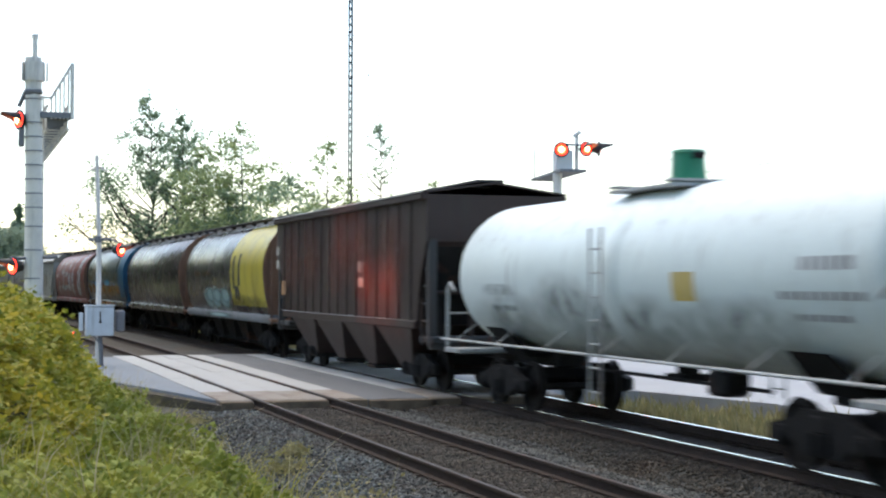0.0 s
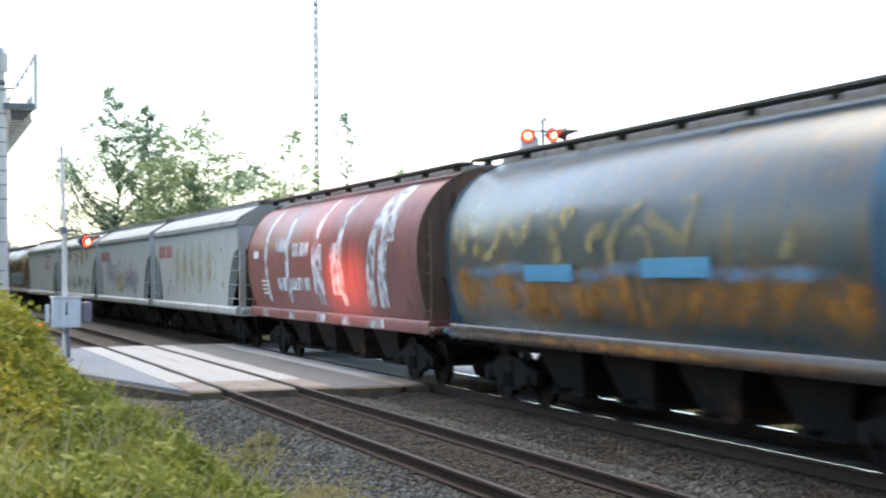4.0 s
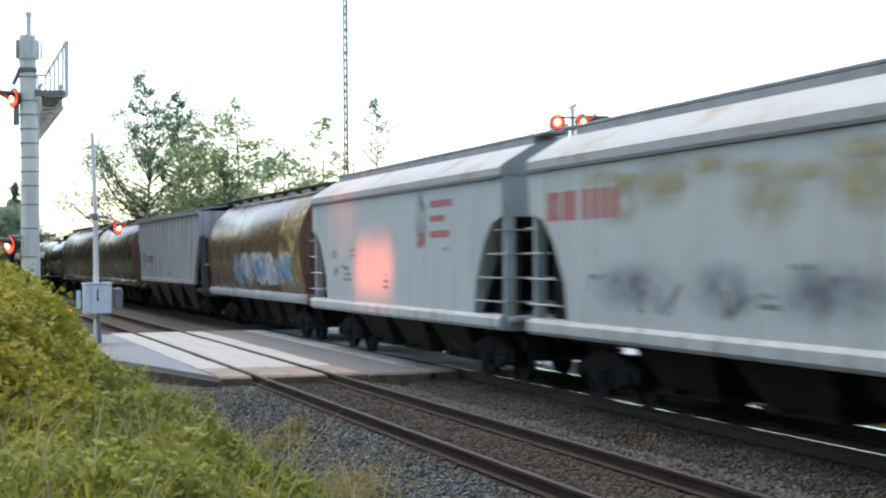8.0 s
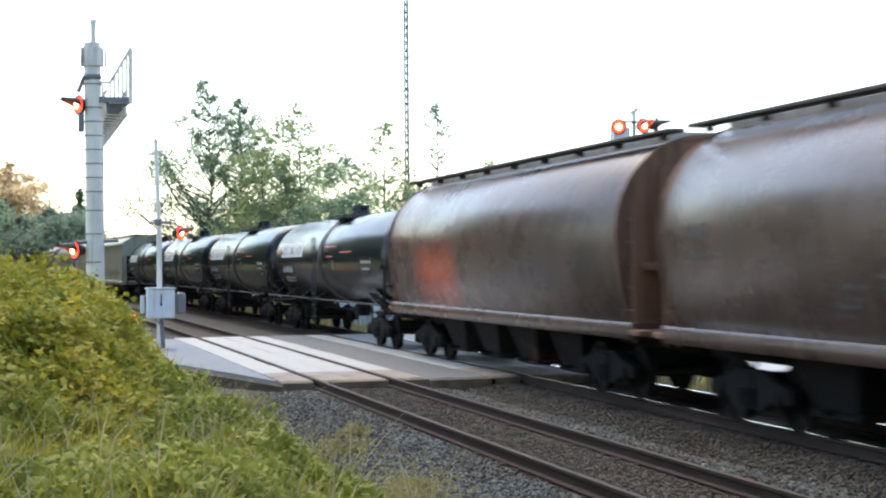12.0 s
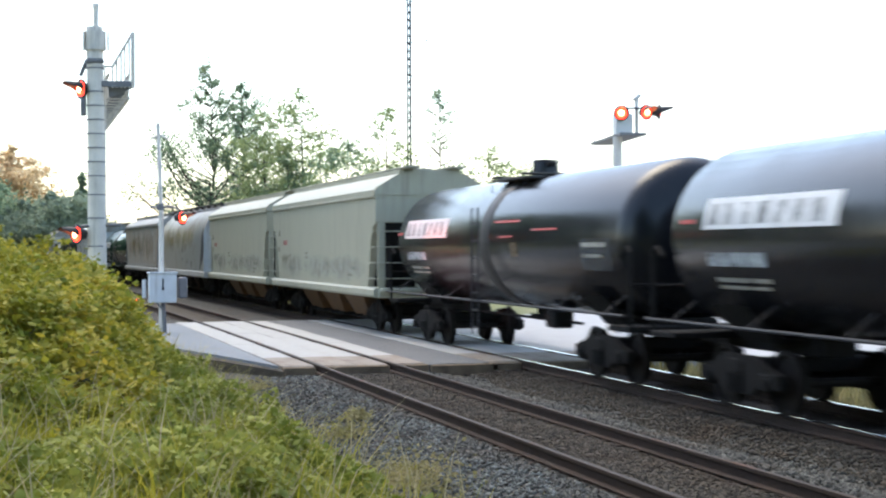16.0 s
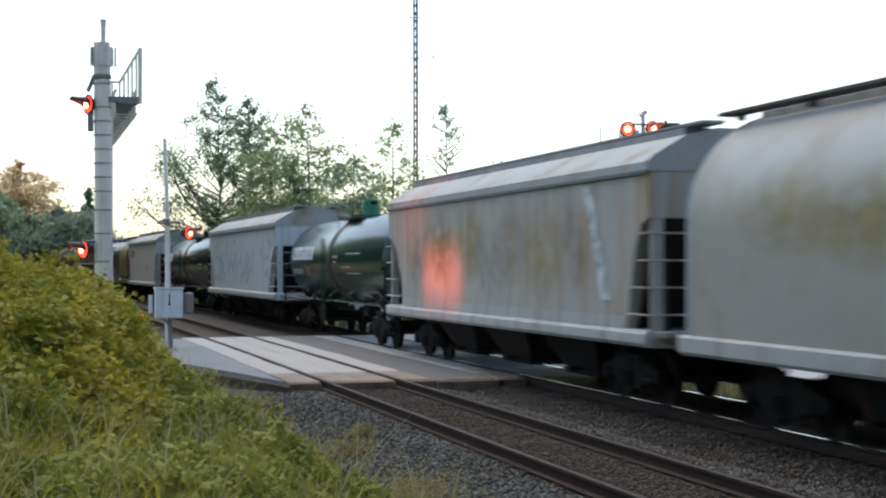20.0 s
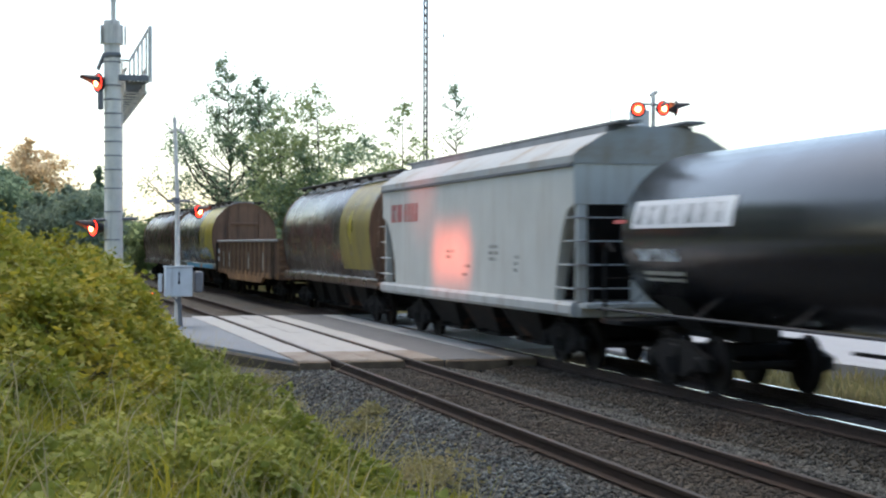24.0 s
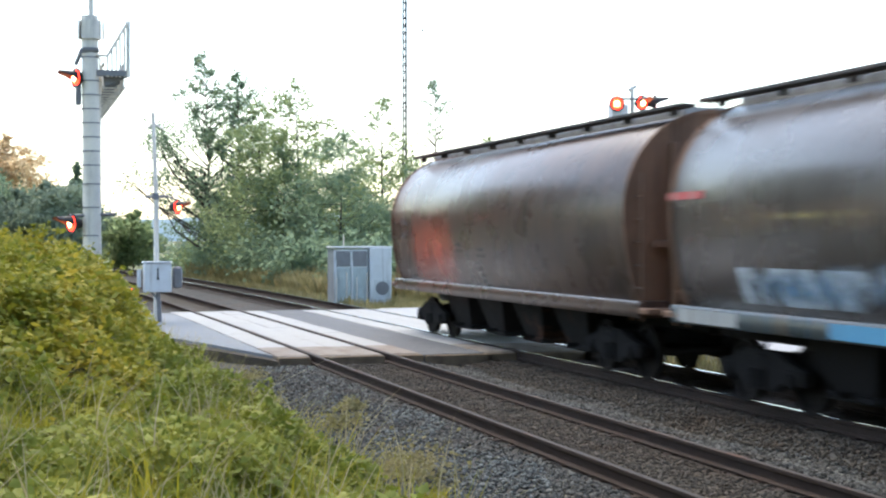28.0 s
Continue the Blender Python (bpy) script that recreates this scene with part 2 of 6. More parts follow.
# ---- mesh building ----
class Shape:
    """Collects vertices and faces of one mesh."""

    def __init__(self):
        self.v, self.f = [], []

    def add(self, verts, faces):
        k = len(self.v)
        self.v += [tuple(p) for p in verts]
        self.f += [tuple(i + k for i in f) for f in faces]
        return self

    def box(self, c, s, ch=0.0):
        cx, cy, cz = c
        x, y, z = (d / 2 for d in s)
        ch = min(ch, 0.45 * min(s))
        if ch <= 0:
            vs = [(cx + a * x, cy + b * y, cz + d * z) for d in (-1, 1) for b in (-1, 1) for a in (-1, 1)]
            return self.add(vs, [(0, 2, 3, 1), (4, 5, 7, 6), (0, 1, 5, 4), (2, 6, 7, 3), (0, 4, 6, 2), (1, 3, 7, 5)])
        vs, idx = [], {}
        for a in (-1, 1):
            for b in (-1, 1):
                for d in (-1, 1):
                    for ax, off in enumerate(((0, ch, ch), (ch, 0, ch), (ch, ch, 0))):
                        idx[a, b, d, ax] = len(vs)
                        vs.append((cx + a * (x - off[0]), cy + b * (y - off[1]), cz + d * (z - off[2])))
        fs = []
        for sgn in (-1, 1):
            for ax in range(3):
                o = [(-1, -1), (1, -1), (1, 1), (-1, 1)]
                key = []
                for p, q in o:
                    k3 = [0, 0, 0]
                    k3[ax], k3[(ax + 1) % 3], k3[(ax + 2) % 3] = sgn, p, q
                    key.append(idx[k3[0], k3[1], k3[2], ax])
                fs.append(tuple(key if sgn > 0 else key[::-1]))
        for ax in range(3):
            b, d = (ax + 1) % 3, (ax + 2) % 3
            for p in (-1, 1):
                for q in (-1, 1):
                    def at(e, which):
                        k3 = [0, 0, 0]
                        k3[ax], k3[b], k3[d] = e, p, q
                        return idx[k3[0], k3[1], k3[2], which]
                    fs.append((at(-1, b), at(1, b), at(1, d), at(-1, d)))
        for a in (-1, 1):
            for b in (-1, 1):
                for d in (-1, 1):
                    fs.append((idx[a, b, d, 0], idx[a, b, d, 1], idx[a, b, d, 2]))
        return self.add(vs, fs)

    def rod(self, p0, p1, r0, r1=None, n=8, caps=True):
        r1 = r0 if r1 is None else r1
        p0, p1 = Vector(p0), Vector(p1)
        q = (p1 - p0).to_track_quat("Z", "Y")
        vs = []
        for p, r in ((p0, r0), (p1, r1)):
            for i in range(n):
                a = 2 * math.pi * i / n
                vs.append(p + q @ Vector((r * math.cos(a), r * math.sin(a), 0)))
        fs = [(i, (i + 1) % n, n + (i + 1) % n, n + i) for i in range(n)]
        if caps:
            fs += [tuple(range(n - 1, -1, -1)), tuple(range(n, 2 * n))]
        return self.add(vs, fs)

    def path(self, pts, r, n=6):
        for a, b in zip(pts, pts[1:]):
            self.rod(a, b, r, n=n)
        return self

    def prism(self, poly, a, b, axis="y"):
        """poly in the two other axes (xz for y, yz for x, xy for z), swept from a to b."""
        def at(p, d):
            return {"y": (p[0], d, p[1]), "x": (d, p[0], p[1]), "z": (p[0], p[1], d)}[axis]
        n = len(poly)
        vs = [at(p, a) for p in poly] + [at(p, b) for p in poly]
        fs = [(i, (i + 1) % n, n + (i + 1) % n, n + i) for i in range(n)]
        fs += [tuple(range(n - 1, -1, -1)), tuple(range(n, 2 * n))]
        return self.add(vs, fs)

    def loft(self, rings, closed=True, caps=True):
        n = len(rings[0])
        vs = [p for r in rings for p in r]
        m = n if closed else n - 1
        fs = [(k * n + i, k * n + (i + 1) % n, (k + 1) * n + (i + 1) % n, (k + 1) * n + i)
              for k in range(len(rings) - 1) for i in range(m)]
        if caps and closed:
            fs += [tuple(range(n - 1, -1, -1)), tuple(range((len(rings) - 1) * n, len(rings) * n))]
        return self.add(vs, fs)

    def sheet(self, fn, us, vs_):
        nv = len(vs_)
        pts = [fn(u, v) for u in us for v in vs_]
        fs = [(i * nv + j, (i + 1) * nv + j, (i + 1) * nv + j + 1, i * nv + j + 1)
              for i in range(len(us) - 1) for j in range(nv - 1)]
        return self.add(pts, fs)

    def data(self, name, material, smooth=38):
        me = bpy.data.meshes.new(name)
        me.from_pydata(self.v, [], self.f)
        bm = bmesh.new()
        bm.from_mesh(me)
        bmesh.ops.recalc_face_normals(bm, faces=bm.faces)
        bm.to_mesh(me)
        bm.free()
        me.materials.append(material)
        if smooth:
            me.polygons.foreach_set("use_smooth", [True] * len(me.polygons))
            me.set_sharp_from_angle(angle=radians(smooth))
        return me


def part(name, shape, material, parent=None, label="", smooth=38, at=None):
    """Links one mesh as one object, under a thing or a part."""
    me = shape if isinstance(shape, bpy.types.Mesh) else shape.data(name, material, smooth)
    ob = new(name, me)
    if parent is not None:
        ob.parent = parent
    if at is not None:
        ob.matrix_basis = at
    if label:
        ob["label"] = label
    return ob


def quick_mesh(name, verts, faces, material):
    """Large meshes of equal faces straight from arrays."""
    me = bpy.data.meshes.new(name)
    verts, faces = np.asarray(verts, np.float32), np.asarray(faces, np.int32)
    k = faces.shape[1]
    me.vertices.add(len(verts))
    me.vertices.foreach_set("co", verts.ravel())
    me.loops.add(faces.size)
    me.loops.foreach_set("vertex_index", faces.ravel())
    me.polygons.add(len(faces))
    me.polygons.foreach_set("loop_start", np.arange(0, faces.size, k, dtype=np.int32))
    me.polygons.foreach_set("loop_total", np.full(len(faces), k, np.int32))
    me.update(calc_edges=True)
    me.validate()
    me.materials.append(material)
    return me


def base(name, label, category, group="", m=None):
    ob = new(name)
    ob.empty_display_size = 0.3
    if m is not None:
        ob.matrix_basis = m
    return tagged(ob, label, category, group)


# ---- the line of the tracks ----
NEAR_Y, FAR_Y = 6.67, 10.93
BEND, RADIUS, STRAIGHT = -36.0, 1700.0, -160.0


def drift(x):
    """Sideways drift of both tracks from their straight stretch, and its slope."""
    if x >= BEND:
        return 0.0, 0.0
    if x >= STRAIGHT:
        return -(x - BEND) ** 2 / (2 * RADIUS), -(x - BEND) / RADIUS
    k = -(STRAIGHT - BEND) / RADIUS
    return -(STRAIGHT - BEND) ** 2 / (2 * RADIUS) + k * (x - STRAIGHT), k


def along(s, y0, z=0.0):
    """The pose at s metres along a track."""
    x = s if s >= STRAIGHT else STRAIGHT + (s - STRAIGHT) / 1.00266
    d, k = drift(x)
    return pose(x, y0 + d, z, 0, 0, math.degrees(math.atan(k)))


XS = [560, 200, 60] + [float(x) for x in range(20, -165, -5)] + [-200, -280, -400, -600]


# ---- ground ----
def lerp_table(x, xs, ys):
    return float(np.interp(x, xs, ys))


def bank(y):
    return np.interp(y, [-30, -6, -2, 0, 1, 2, 2.6, 3.0, 3.4, 3.8, 4.6, 14, 16, 30, 60],
                     [1.6, 1.5, 1.1, 0.8, 0.62, 0.4, 0.17, -0.06, -0.3, -0.5, -0.6, -0.6, -0.42, -0.4, -0.5])


def mound(x, y):
    """Height of the bramble thicket over the bank."""
    k = np.clip(-x / 16.0, 0.5, 2.0) * 0.95
    over = np.interp(y / k, [-6, -3, 0, 0.7, 1.2, 1.5, 1.75, 2.0], [1.3, 1.5, 1.55, 1.45, 1.15, 0.7, 0.25, 0.0])
    span = np.interp(x, [-30, -25, -21, -17, -14, -10.5], [0.0, 0.55, 1.1, 1.08, 0.7, 0.0])
    return over * span * 0.9


def terrain(x, y):
    z = bank(y)
    # the approach road cuts level through the bank
    cut = np.interp(x, [-60, -53, -36, -31], [1, 0, 0, 1])
    low = np.interp(y, [-40, 3, 4.6], [-0.45, -0.45, -0.6])
    z = np.where(y < 4.6, low + (z - low) * cut, z)
    far = np.interp(x, [-130, -60], [0.0, 1.0])
    return np.where(y < 4.6, -0.6 + (z + 0.6) * far, z)


gx = np.unique(np.concatenate([[-4000, -1500, -600, -300, -200], np.arange(-140, -40, 4), np.arange(-40, 6, 0.5), [10, 20, 50, 150, 600, 1500, 4000]]))
gy = np.unique(np.concatenate([[-4000, -1500, -500, -200, -80, -40], np.arange(-24, -6, 2), np.arange(-6, 6, 0.4), np.arange(6, 40, 2), [60, 100, 200, 500, 1500, 4000]]))
GX, GY = np.meshgrid(gx, gy, indexing="ij")
GZ = terrain(GX, GY)
near = (np.abs(GX) < 60) & (np.abs(GY) < 40)
rough_z = np.random.default_rng(3).normal(0, 0.03, GZ.shape)
GZ = GZ + np.where(near & (GY < 4), rough_z, 0)
ny = len(gy)
gi = np.arange(len(gx) * ny).reshape(len(gx), ny)
gf = np.stack([gi[:-1, :-1], gi[1:, :-1], gi[1:, 1:], gi[:-1, 1:]], -1).reshape(-1, 4)
ground = new("ground", quick_mesh("ground", np.stack([GX, GY, GZ], -1).reshape(-1, 3), gf, M["soil"]))
tagged(ground, "grassy bank and flat ground beside the railway", "ground", kind="structure")

# ---- ballast, ties and rails ----
PROFILE = [(2.9, -0.62), (3.35, -0.36), (4.4, -0.31), (5.2, -0.2), (8.1, -0.2), (8.8, -0.3), (9.5, -0.2), (12.4, -0.2), (13.1, -0.33), (14.2, -0.62)]
bs_ = Shape()
bs_.loft([[(x, y + drift(x)[0], z) for y, z in PROFILE] for x in XS], closed=False, caps=False)
ballast = tagged(part("ballast", bs_, M["ballast"], smooth=60), "grey crushed-stone ballast bed under both tracks", "ballast", kind="structure")

# loose stones where the bed lies nearest
rng = np.random.default_rng(11)
N_STONE = 78000
sx = -6.0 - 26.0 * rng.random(N_STONE) ** 1.25
sy = np.where(rng.random(N_STONE) < 0.72, rng.uniform(3.15, 8.6, N_STONE), rng.uniform(8.4, 10.6, N_STONE))
sz = np.interp(sy, [p[0] for p in PROFILE], [p[1] for p in PROFILE])
clear = (np.abs(np.abs(sy - NEAR_Y) - 0.75) > 0.12) & (np.abs(np.abs(sy - FAR_Y) - 0.75) > 0.12) & (sx > -30.0)
sx, sy, sz = sx[clear], sy[clear], sz[clear]
n = len(sx)
octa = np.array([(1, 0, 0), (-1, 0, 0), (0, 1, 0), (0, -1, 0), (0, 0, 1), (0, 0, -1)], float)
tri = np.array([(0, 2, 4), (2, 1, 4), (1, 3, 4), (3, 0, 4), (2, 0, 5), (1, 2, 5), (3, 1, 5), (0, 3, 5)])
size = np.where(rng.random((n, 1, 1)) < 0.06, 1.6, 1.0) * rng.uniform(0.014, 0.036, (n, 1, 1)) * rng.uniform(0.6, 1.25, (n, 6, 1))
ang = rng.uniform(0, 6.28, n)
tilt = rng.uniform(-0.7, 0.7, n)
ca, sa, ct, st = np.cos(ang), np.sin(ang), np.cos(tilt), np.sin(tilt)
R = np.zeros((n, 3, 3))
R[:, 0, 0], R[:, 0, 1], R[:, 1, 0], R[:, 1, 1], R[:, 2, 2] = ca, -sa * ct, sa, ca * ct, ct
R[:, 0, 2], R[:, 1, 2], R[:, 2, 1] = sa * st, -ca * st, st
sv = np.einsum("nij,nkj->nki", R, octa[None] * size * np.array([1.2, 0.9, 0.75])) + np.stack([sx, sy, sz + 0.012], -1)[:, None]
inside = (np.abs(sy - NEAR_Y) < 0.72) | (np.abs(sy - FAR_Y) < 1.35)
clean = ~inside & (sy + 0.05 * (sx + 14) + 0.3 * np.sin(sx * 1.3) < 5.2) & (rng.random(n) < np.interp(sx, [-24, -17], [0.25, 0.9]))
# darker brown band about two metres to each side of the far track
brownish = ~inside & (np.abs(sy - FAR_Y) < 2.1 + 0.2 * np.sin(sx * 0.9))
for pick, mat, label in ((clean, "nearstone", "clean blue-grey ballast stones"), (~inside & ~clean & ~brownish, "stone", "loose grey-brown ballast stones"),
                         (brownish | inside, "cribstone", "rust-stained stones between and beside the rails")):
    k_ = int(pick.sum())
    sf = (tri[None] + 6 * np.arange(k_)[:, None, None]).reshape(-1, 3)
    stones = part("loose_stones", quick_mesh("loose_stones", sv[pick].reshape(-1, 3), sf, M[mat]), None, ballast, label)
    stones["kind"] = "stuff"
for y0, wide, mat in ((NEAR_Y, 0.68, "crib"), (FAR_Y, 1.42, "brownbed")):
    crib = Shape().loft([[(x, y0 + e + drift(x)[0], -0.194) for e in (-wide, wide)] for x in XS], closed=False, caps=False)
    part("crib_fill", crib, M[mat], ballast, "rust-brown fill between the rails", smooth=0)


def rail_section(y0):
    """A flat-bottomed rail, head at z = 0."""
    return [(y0 - 0.036, -0.004), (y0 + 0.036, -0.004), (y0 + 0.036, -0.04), (y0 + 0.01, -0.055), (y0 + 0.01, -0.14),
            (y0 + 0.07, -0.158), (y0 + 0.07, -0.172), (y0 - 0.07, -0.172), (y0 - 0.07, -0.158), (y0 - 0.01, -0.14),
            (y0 - 0.01, -0.055), (y0 - 0.036, -0.04)]


def track(name, y0, label, top):
    t = base(name, label, "railway track")
    t["kind"] = "structure"
    for side in (-0.753, 0.753):
        sh = Shape()
        sh.loft([[(x, y + drift(x)[0], z) for y, z in rail_section(y0 + side)] for x in XS])
        rail = part("rail", sh, M["rail"], t)
        hd = Shape()
        hd.loft([[(x, y0 + side + e + drift(x)[0], z) for e, z in ((-0.034, -0.004), (-0.026, 0.0), (0.026, 0.0), (0.034, -0.004))] for x in XS],
                closed=False, caps=False)
        part("rail_head", hd, top, rail, "worn bright running surface")
    tie = Shape().box((0, 0, -0.28), (0.23, 2.6, 0.18), 0.012).data("tie", M["tie"])
    plate = Shape().box((0, 0, -0.181), (0.18, 0.3, 0.018), 0.004)
    plate.box((0.05, 0.1, -0.168), (0.03, 0.03, 0.03)).box((-0.05, -0.1, -0.168), (0.03, 0.03, 0.03))
    pm = plate.data("tie_plate", M["rail"])
    r2 = random.Random(int(y0 * 10))
    for i in range(150):
        s = 2.0 - i * 0.54
        if -50.4 < s < -29.9:
            continue
        o = part("tie", tie, None, t, at=along(s, y0 + r2.uniform(-0.03, 0.03), r2.uniform(-0.022, 0.002)) @ pose(0, 0, 0, 0, 0, r2.uniform(-0.8, 0.8)))
        for side in (-0.753, 0.753):
            if s > -30:
                part("tie_plate", pm, None, o, at=pose(0, side, 0))
    rest = Shape()
    for i in range(150, 400):
        m = along(2.0 - i * 0.54, y0)
        q = Shape().box((0, 0, -0.28), (0.23, 2.6, 0.18))
        rest.add([m @ Vector(v) for v in q.v], q.f)
    far_ties = part("far_ties", rest, M["tie"], t, smooth=0)
    far_ties["kind"] = "stuff"
    return t


track("track_near", NEAR_Y, "empty near track of rusty rails with worn heads", M["railtop_dull"])
track("track_far", FAR_Y, "far track with bright rails under the train", M["railtop"])

# ---- the road crossing ----
road = base("road", "worn grey asphalt road over the level crossing", "road")
road["kind"] = "structure"
sh = Shape()
sh.prism([(-52, -60), (-37, -60), (-37.5, 2.5), (-36.3, 3.9), (-33.2, 4.6), (-30.4, 5.16), (-49.0, 5.16), (-50.5, 2.5)], -0.42, -0.03, "z")
part("approach_slab", sh, M["paleasphalt"], road, "grey asphalt with a broken edge", smooth=20)
sh = Shape().prism([(-50.0, 8.12), (-29.9, 8.12), (-30.1, 8.6), (-29.95, 9.1), (-30.2, 9.6), (-50.3, 9.6)], -0.4, -0.035, "z")
part("middle_slab", sh, M["asphalt"], road, "dark asphalt strip between the tracks", smooth=20)
sh = Shape().prism([(-51, 12.28), (-31.2, 12.28), (-32.0, 13.4), (-31.0, 14.6), (-27, 15.6), (10, 16.2), (140, 17), (140, 26), (-20, 25), (-33, 27), (-36, 60), (-54, 60), (-53, 20)], -0.5, -0.06, "z")
part("far_slab", sh, M["farroad"], road, "pale dry road beyond the tracks", smooth=20)

sh = Shape().prism([(-37.5, 2.5), (-36.3, 3.9), (-33.2, 4.6), (-30.4, 5.16), (-29.6, 5.14), (-32.7, 4.4), (-35.9, 3.55), (-37.0, 2.3)], -0.65, -0.09, "z")
part("road_shoulder", sh, M["crib"], road, "brown soil and grit along the asphalt edge", smooth=20)
part("edge_timber", Shape().box((-29.92, 8.86, -0.17), (0.2, 1.42, 0.25), 0.02), M["timber"], road, "dark weathered timber edge")

panels = base("crossing_panels", "pale worn concrete panels between and beside the crossing rails", "crossing")
panels["kind"] = "structure"
r3 = random.Random(5)
for y0 in (NEAR_Y, FAR_Y):
    for a, b in ((-1.48, -0.84), (-0.66, -0.004), (0.004, 0.66), (0.84, 1.42)):
        for i in range(8):
            x0, x1 = -30.1 - i * 2.44, -30.1 - (i + 1) * 2.44 + 0.008
            c = (x0 + x1) / 2
            dk = drift(c)[0]
            sh = Shape().box((0, 0, -0.115), (x0 - x1, b - a, 0.2), 0.015)
            part("panel", sh, M["dirtyconcrete" if i == 0 else "concrete"], panels, at=pose(c, y0 + (a + b) / 2 + dk, r3.uniform(-0.008, 0.004), r3.uniform(-0.1, 0.1), 0, r3.uniform(-0.1, 0.1)))
    for a, b in ((-1.5, -0.86), (-0.64, 0.64), (0.86, 1.44)):
        sh = Shape().box((-29.95, y0 + (a + b) / 2, -0.15), (0.26, b - a, 0.24), 0.02)
        part("end_timber", sh, M["timber"], panels, "brown weathered timber")

# ---- far ridge ----
rx = np.linspace(-200, 3000, 60)
rv, rf = [], []
for i, q in enumerate(np.linspace(math.radians(65), math.radians(178), 90)):
    hgt = lerp_table(math.degrees(q), [65, 140, 150, 158, 166, 175], [104, 104, 98, 80, 60, 44]) + 20 * noise.noise((i * 0.16, 0.3, 0)) + 12 * noise.noise((i * 0.7, 2.3, 0))
    d = 3400
    rv += [(d * math.cos(q), d * math.sin(q), -20), (d * math.cos(q), d * math.sin(q), hgt), (d * 1.15 * math.cos(q), d * 1.15 * math.sin(q), -20)]
    if i:
        k = 3 * i
        rf += [(k - 3, k, k + 1, k - 2), (k - 2, k + 1, k + 2, k - 1)]
ridge = tagged(part("backdrop", Shape().add(rv, rf), M["ridge"]), "wooded ridge on the horizon, blue haze in its colour", "ridge", kind="structure")


# ---- plants ----
def leaf_cards(centres, sizes, rng_, droop=0.5, up=0.0):
    """Small bent leaves: two triangles round a midrib each."""
    n_ = len(centres)
    u = rng_.normal(size=(n_, 3))
    u[:, 2] *= droop
    u /= np.linalg.norm(u, axis=1, keepdims=True)
    w = np.cross(u, rng_.normal(size=(n_, 3)) + np.array([0, 0, up]))
    w /= np.linalg.norm(w, axis=1, keepdims=True)
    nn = np.cross(u, w)
    s = sizes[:, None]
    c = centres
    pts = np.stack([c - u * s * 0.6, c + w * s * 0.38 + nn * s * 0.1, c + u * s * 0.6, c - w * s * 0.38 + nn * s * 0.1], 1)
    k = 4 * np.arange(n_)[:, None]
    fs = np.concatenate([k + np.array([[0, 1, 2]]), k + np.array([[0, 2, 3]])], 1).reshape(-1, 3)
    return pts.reshape(-1, 3), fs


# bramble thicket
rng = np.random.default_rng(21)
thicket = base("bramble_thicket", "yellow-green bramble thicket over the bank beside the road", "bush")
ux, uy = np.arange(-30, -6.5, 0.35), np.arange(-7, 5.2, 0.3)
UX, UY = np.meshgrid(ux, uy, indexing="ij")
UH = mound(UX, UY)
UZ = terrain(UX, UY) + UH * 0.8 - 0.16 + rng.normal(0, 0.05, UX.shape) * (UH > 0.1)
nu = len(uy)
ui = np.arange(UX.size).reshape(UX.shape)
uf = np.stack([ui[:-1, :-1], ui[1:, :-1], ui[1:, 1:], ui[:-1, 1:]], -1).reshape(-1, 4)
# core colour also carries the shade of the hollows between the leaves
part("undergrowth", quick_mesh("thicket_core", np.stack([UX, UY, UZ], -1).reshape(-1, 3), uf, M["stems"]), None, thicket, "tangle of stems and soil, darkened for hollow shade")
n0 = 95000
bx = rng.uniform(-29, -9, n0)
by = rng.uniform(-4.0, 4.2, n0)
bh = mound(bx, by)
lump = np.array([0.6 * noise.noise((a * 0.5, b * 0.6, 2.0)) + noise.noise((a * 1.3, b * 1.3, 0.0)) + 0.9 * noise.noise((a * 3.1, b * 3.1, 4.0)) for a, b in zip(bx, by)])
keep = (bh > 0.12) & (rng.random(n0) < np.interp(-bx, [8, 29], [1.0, 0.5]))
bx, by, bh, lump = bx[keep], by[keep], bh[keep], lump[keep]
bz = terrain(bx, by) + bh * (0.94 + 0.06 * lump) + 0.26 * lump + rng.uniform(-0.34, 0.03, len(bx)) + 0.12 * (rng.random(len(bx)) < 0.04)
# sprigs of several leaves each
sprig = np.stack([bx, by, bz], -1)[:, None] + rng.normal(0, 0.08, (len(bx), 5, 3)) * np.array([1, 1, 0.5])
sprig = sprig.reshape(-1, 3)
lv, lf = leaf_cards(sprig, rng.uniform(0.035, 0.092, len(sprig)), rng, 0.45, 1.6)
lo = part("leaves", quick_mesh("bramble_leaves", lv, lf, M["bramble"]), None, thicket, "small yellow-green leaves")
lo["kind"] = "stuff"
# low leafy weeds over the foot of the bank
n1 = 330000
wx, wy = rng.uniform(-28, -5, n1), rng.uniform(-2.2, 3.6, n1)
wl = np.array([noise.noise((a * 0.8, b * 0.8, 3.0)) + 0.5 * noise.noise((a * 2.3, b * 2.3, 8.0)) for a, b in zip(wx, wy)])
ok = (wl > -0.3 + 0.13 * np.maximum(wy - 0.8, -1)) & (mound(wx, wy) < 0.6) & (wy < np.interp(wx, [-26, -18, -12], [2.5, 2.65, 2.7]))
wx, wy, wl = wx[ok], wy[ok], wl[ok]
tall = np.interp(wy, [-2, 1.0, 2.4, 3.2, 3.7], [0.75, 1.2, 1.1, 0.8, 0.3]) * np.interp(wx, [-26, -18, -12, -6], [1.0, 1.2, 1.0, 0.7])
wz = terrain(wx, wy) + np.clip(0.26 + 0.5 * wl, 0.03, 0.75) * tall * rng.uniform(0.3, 1.1, len(wx))
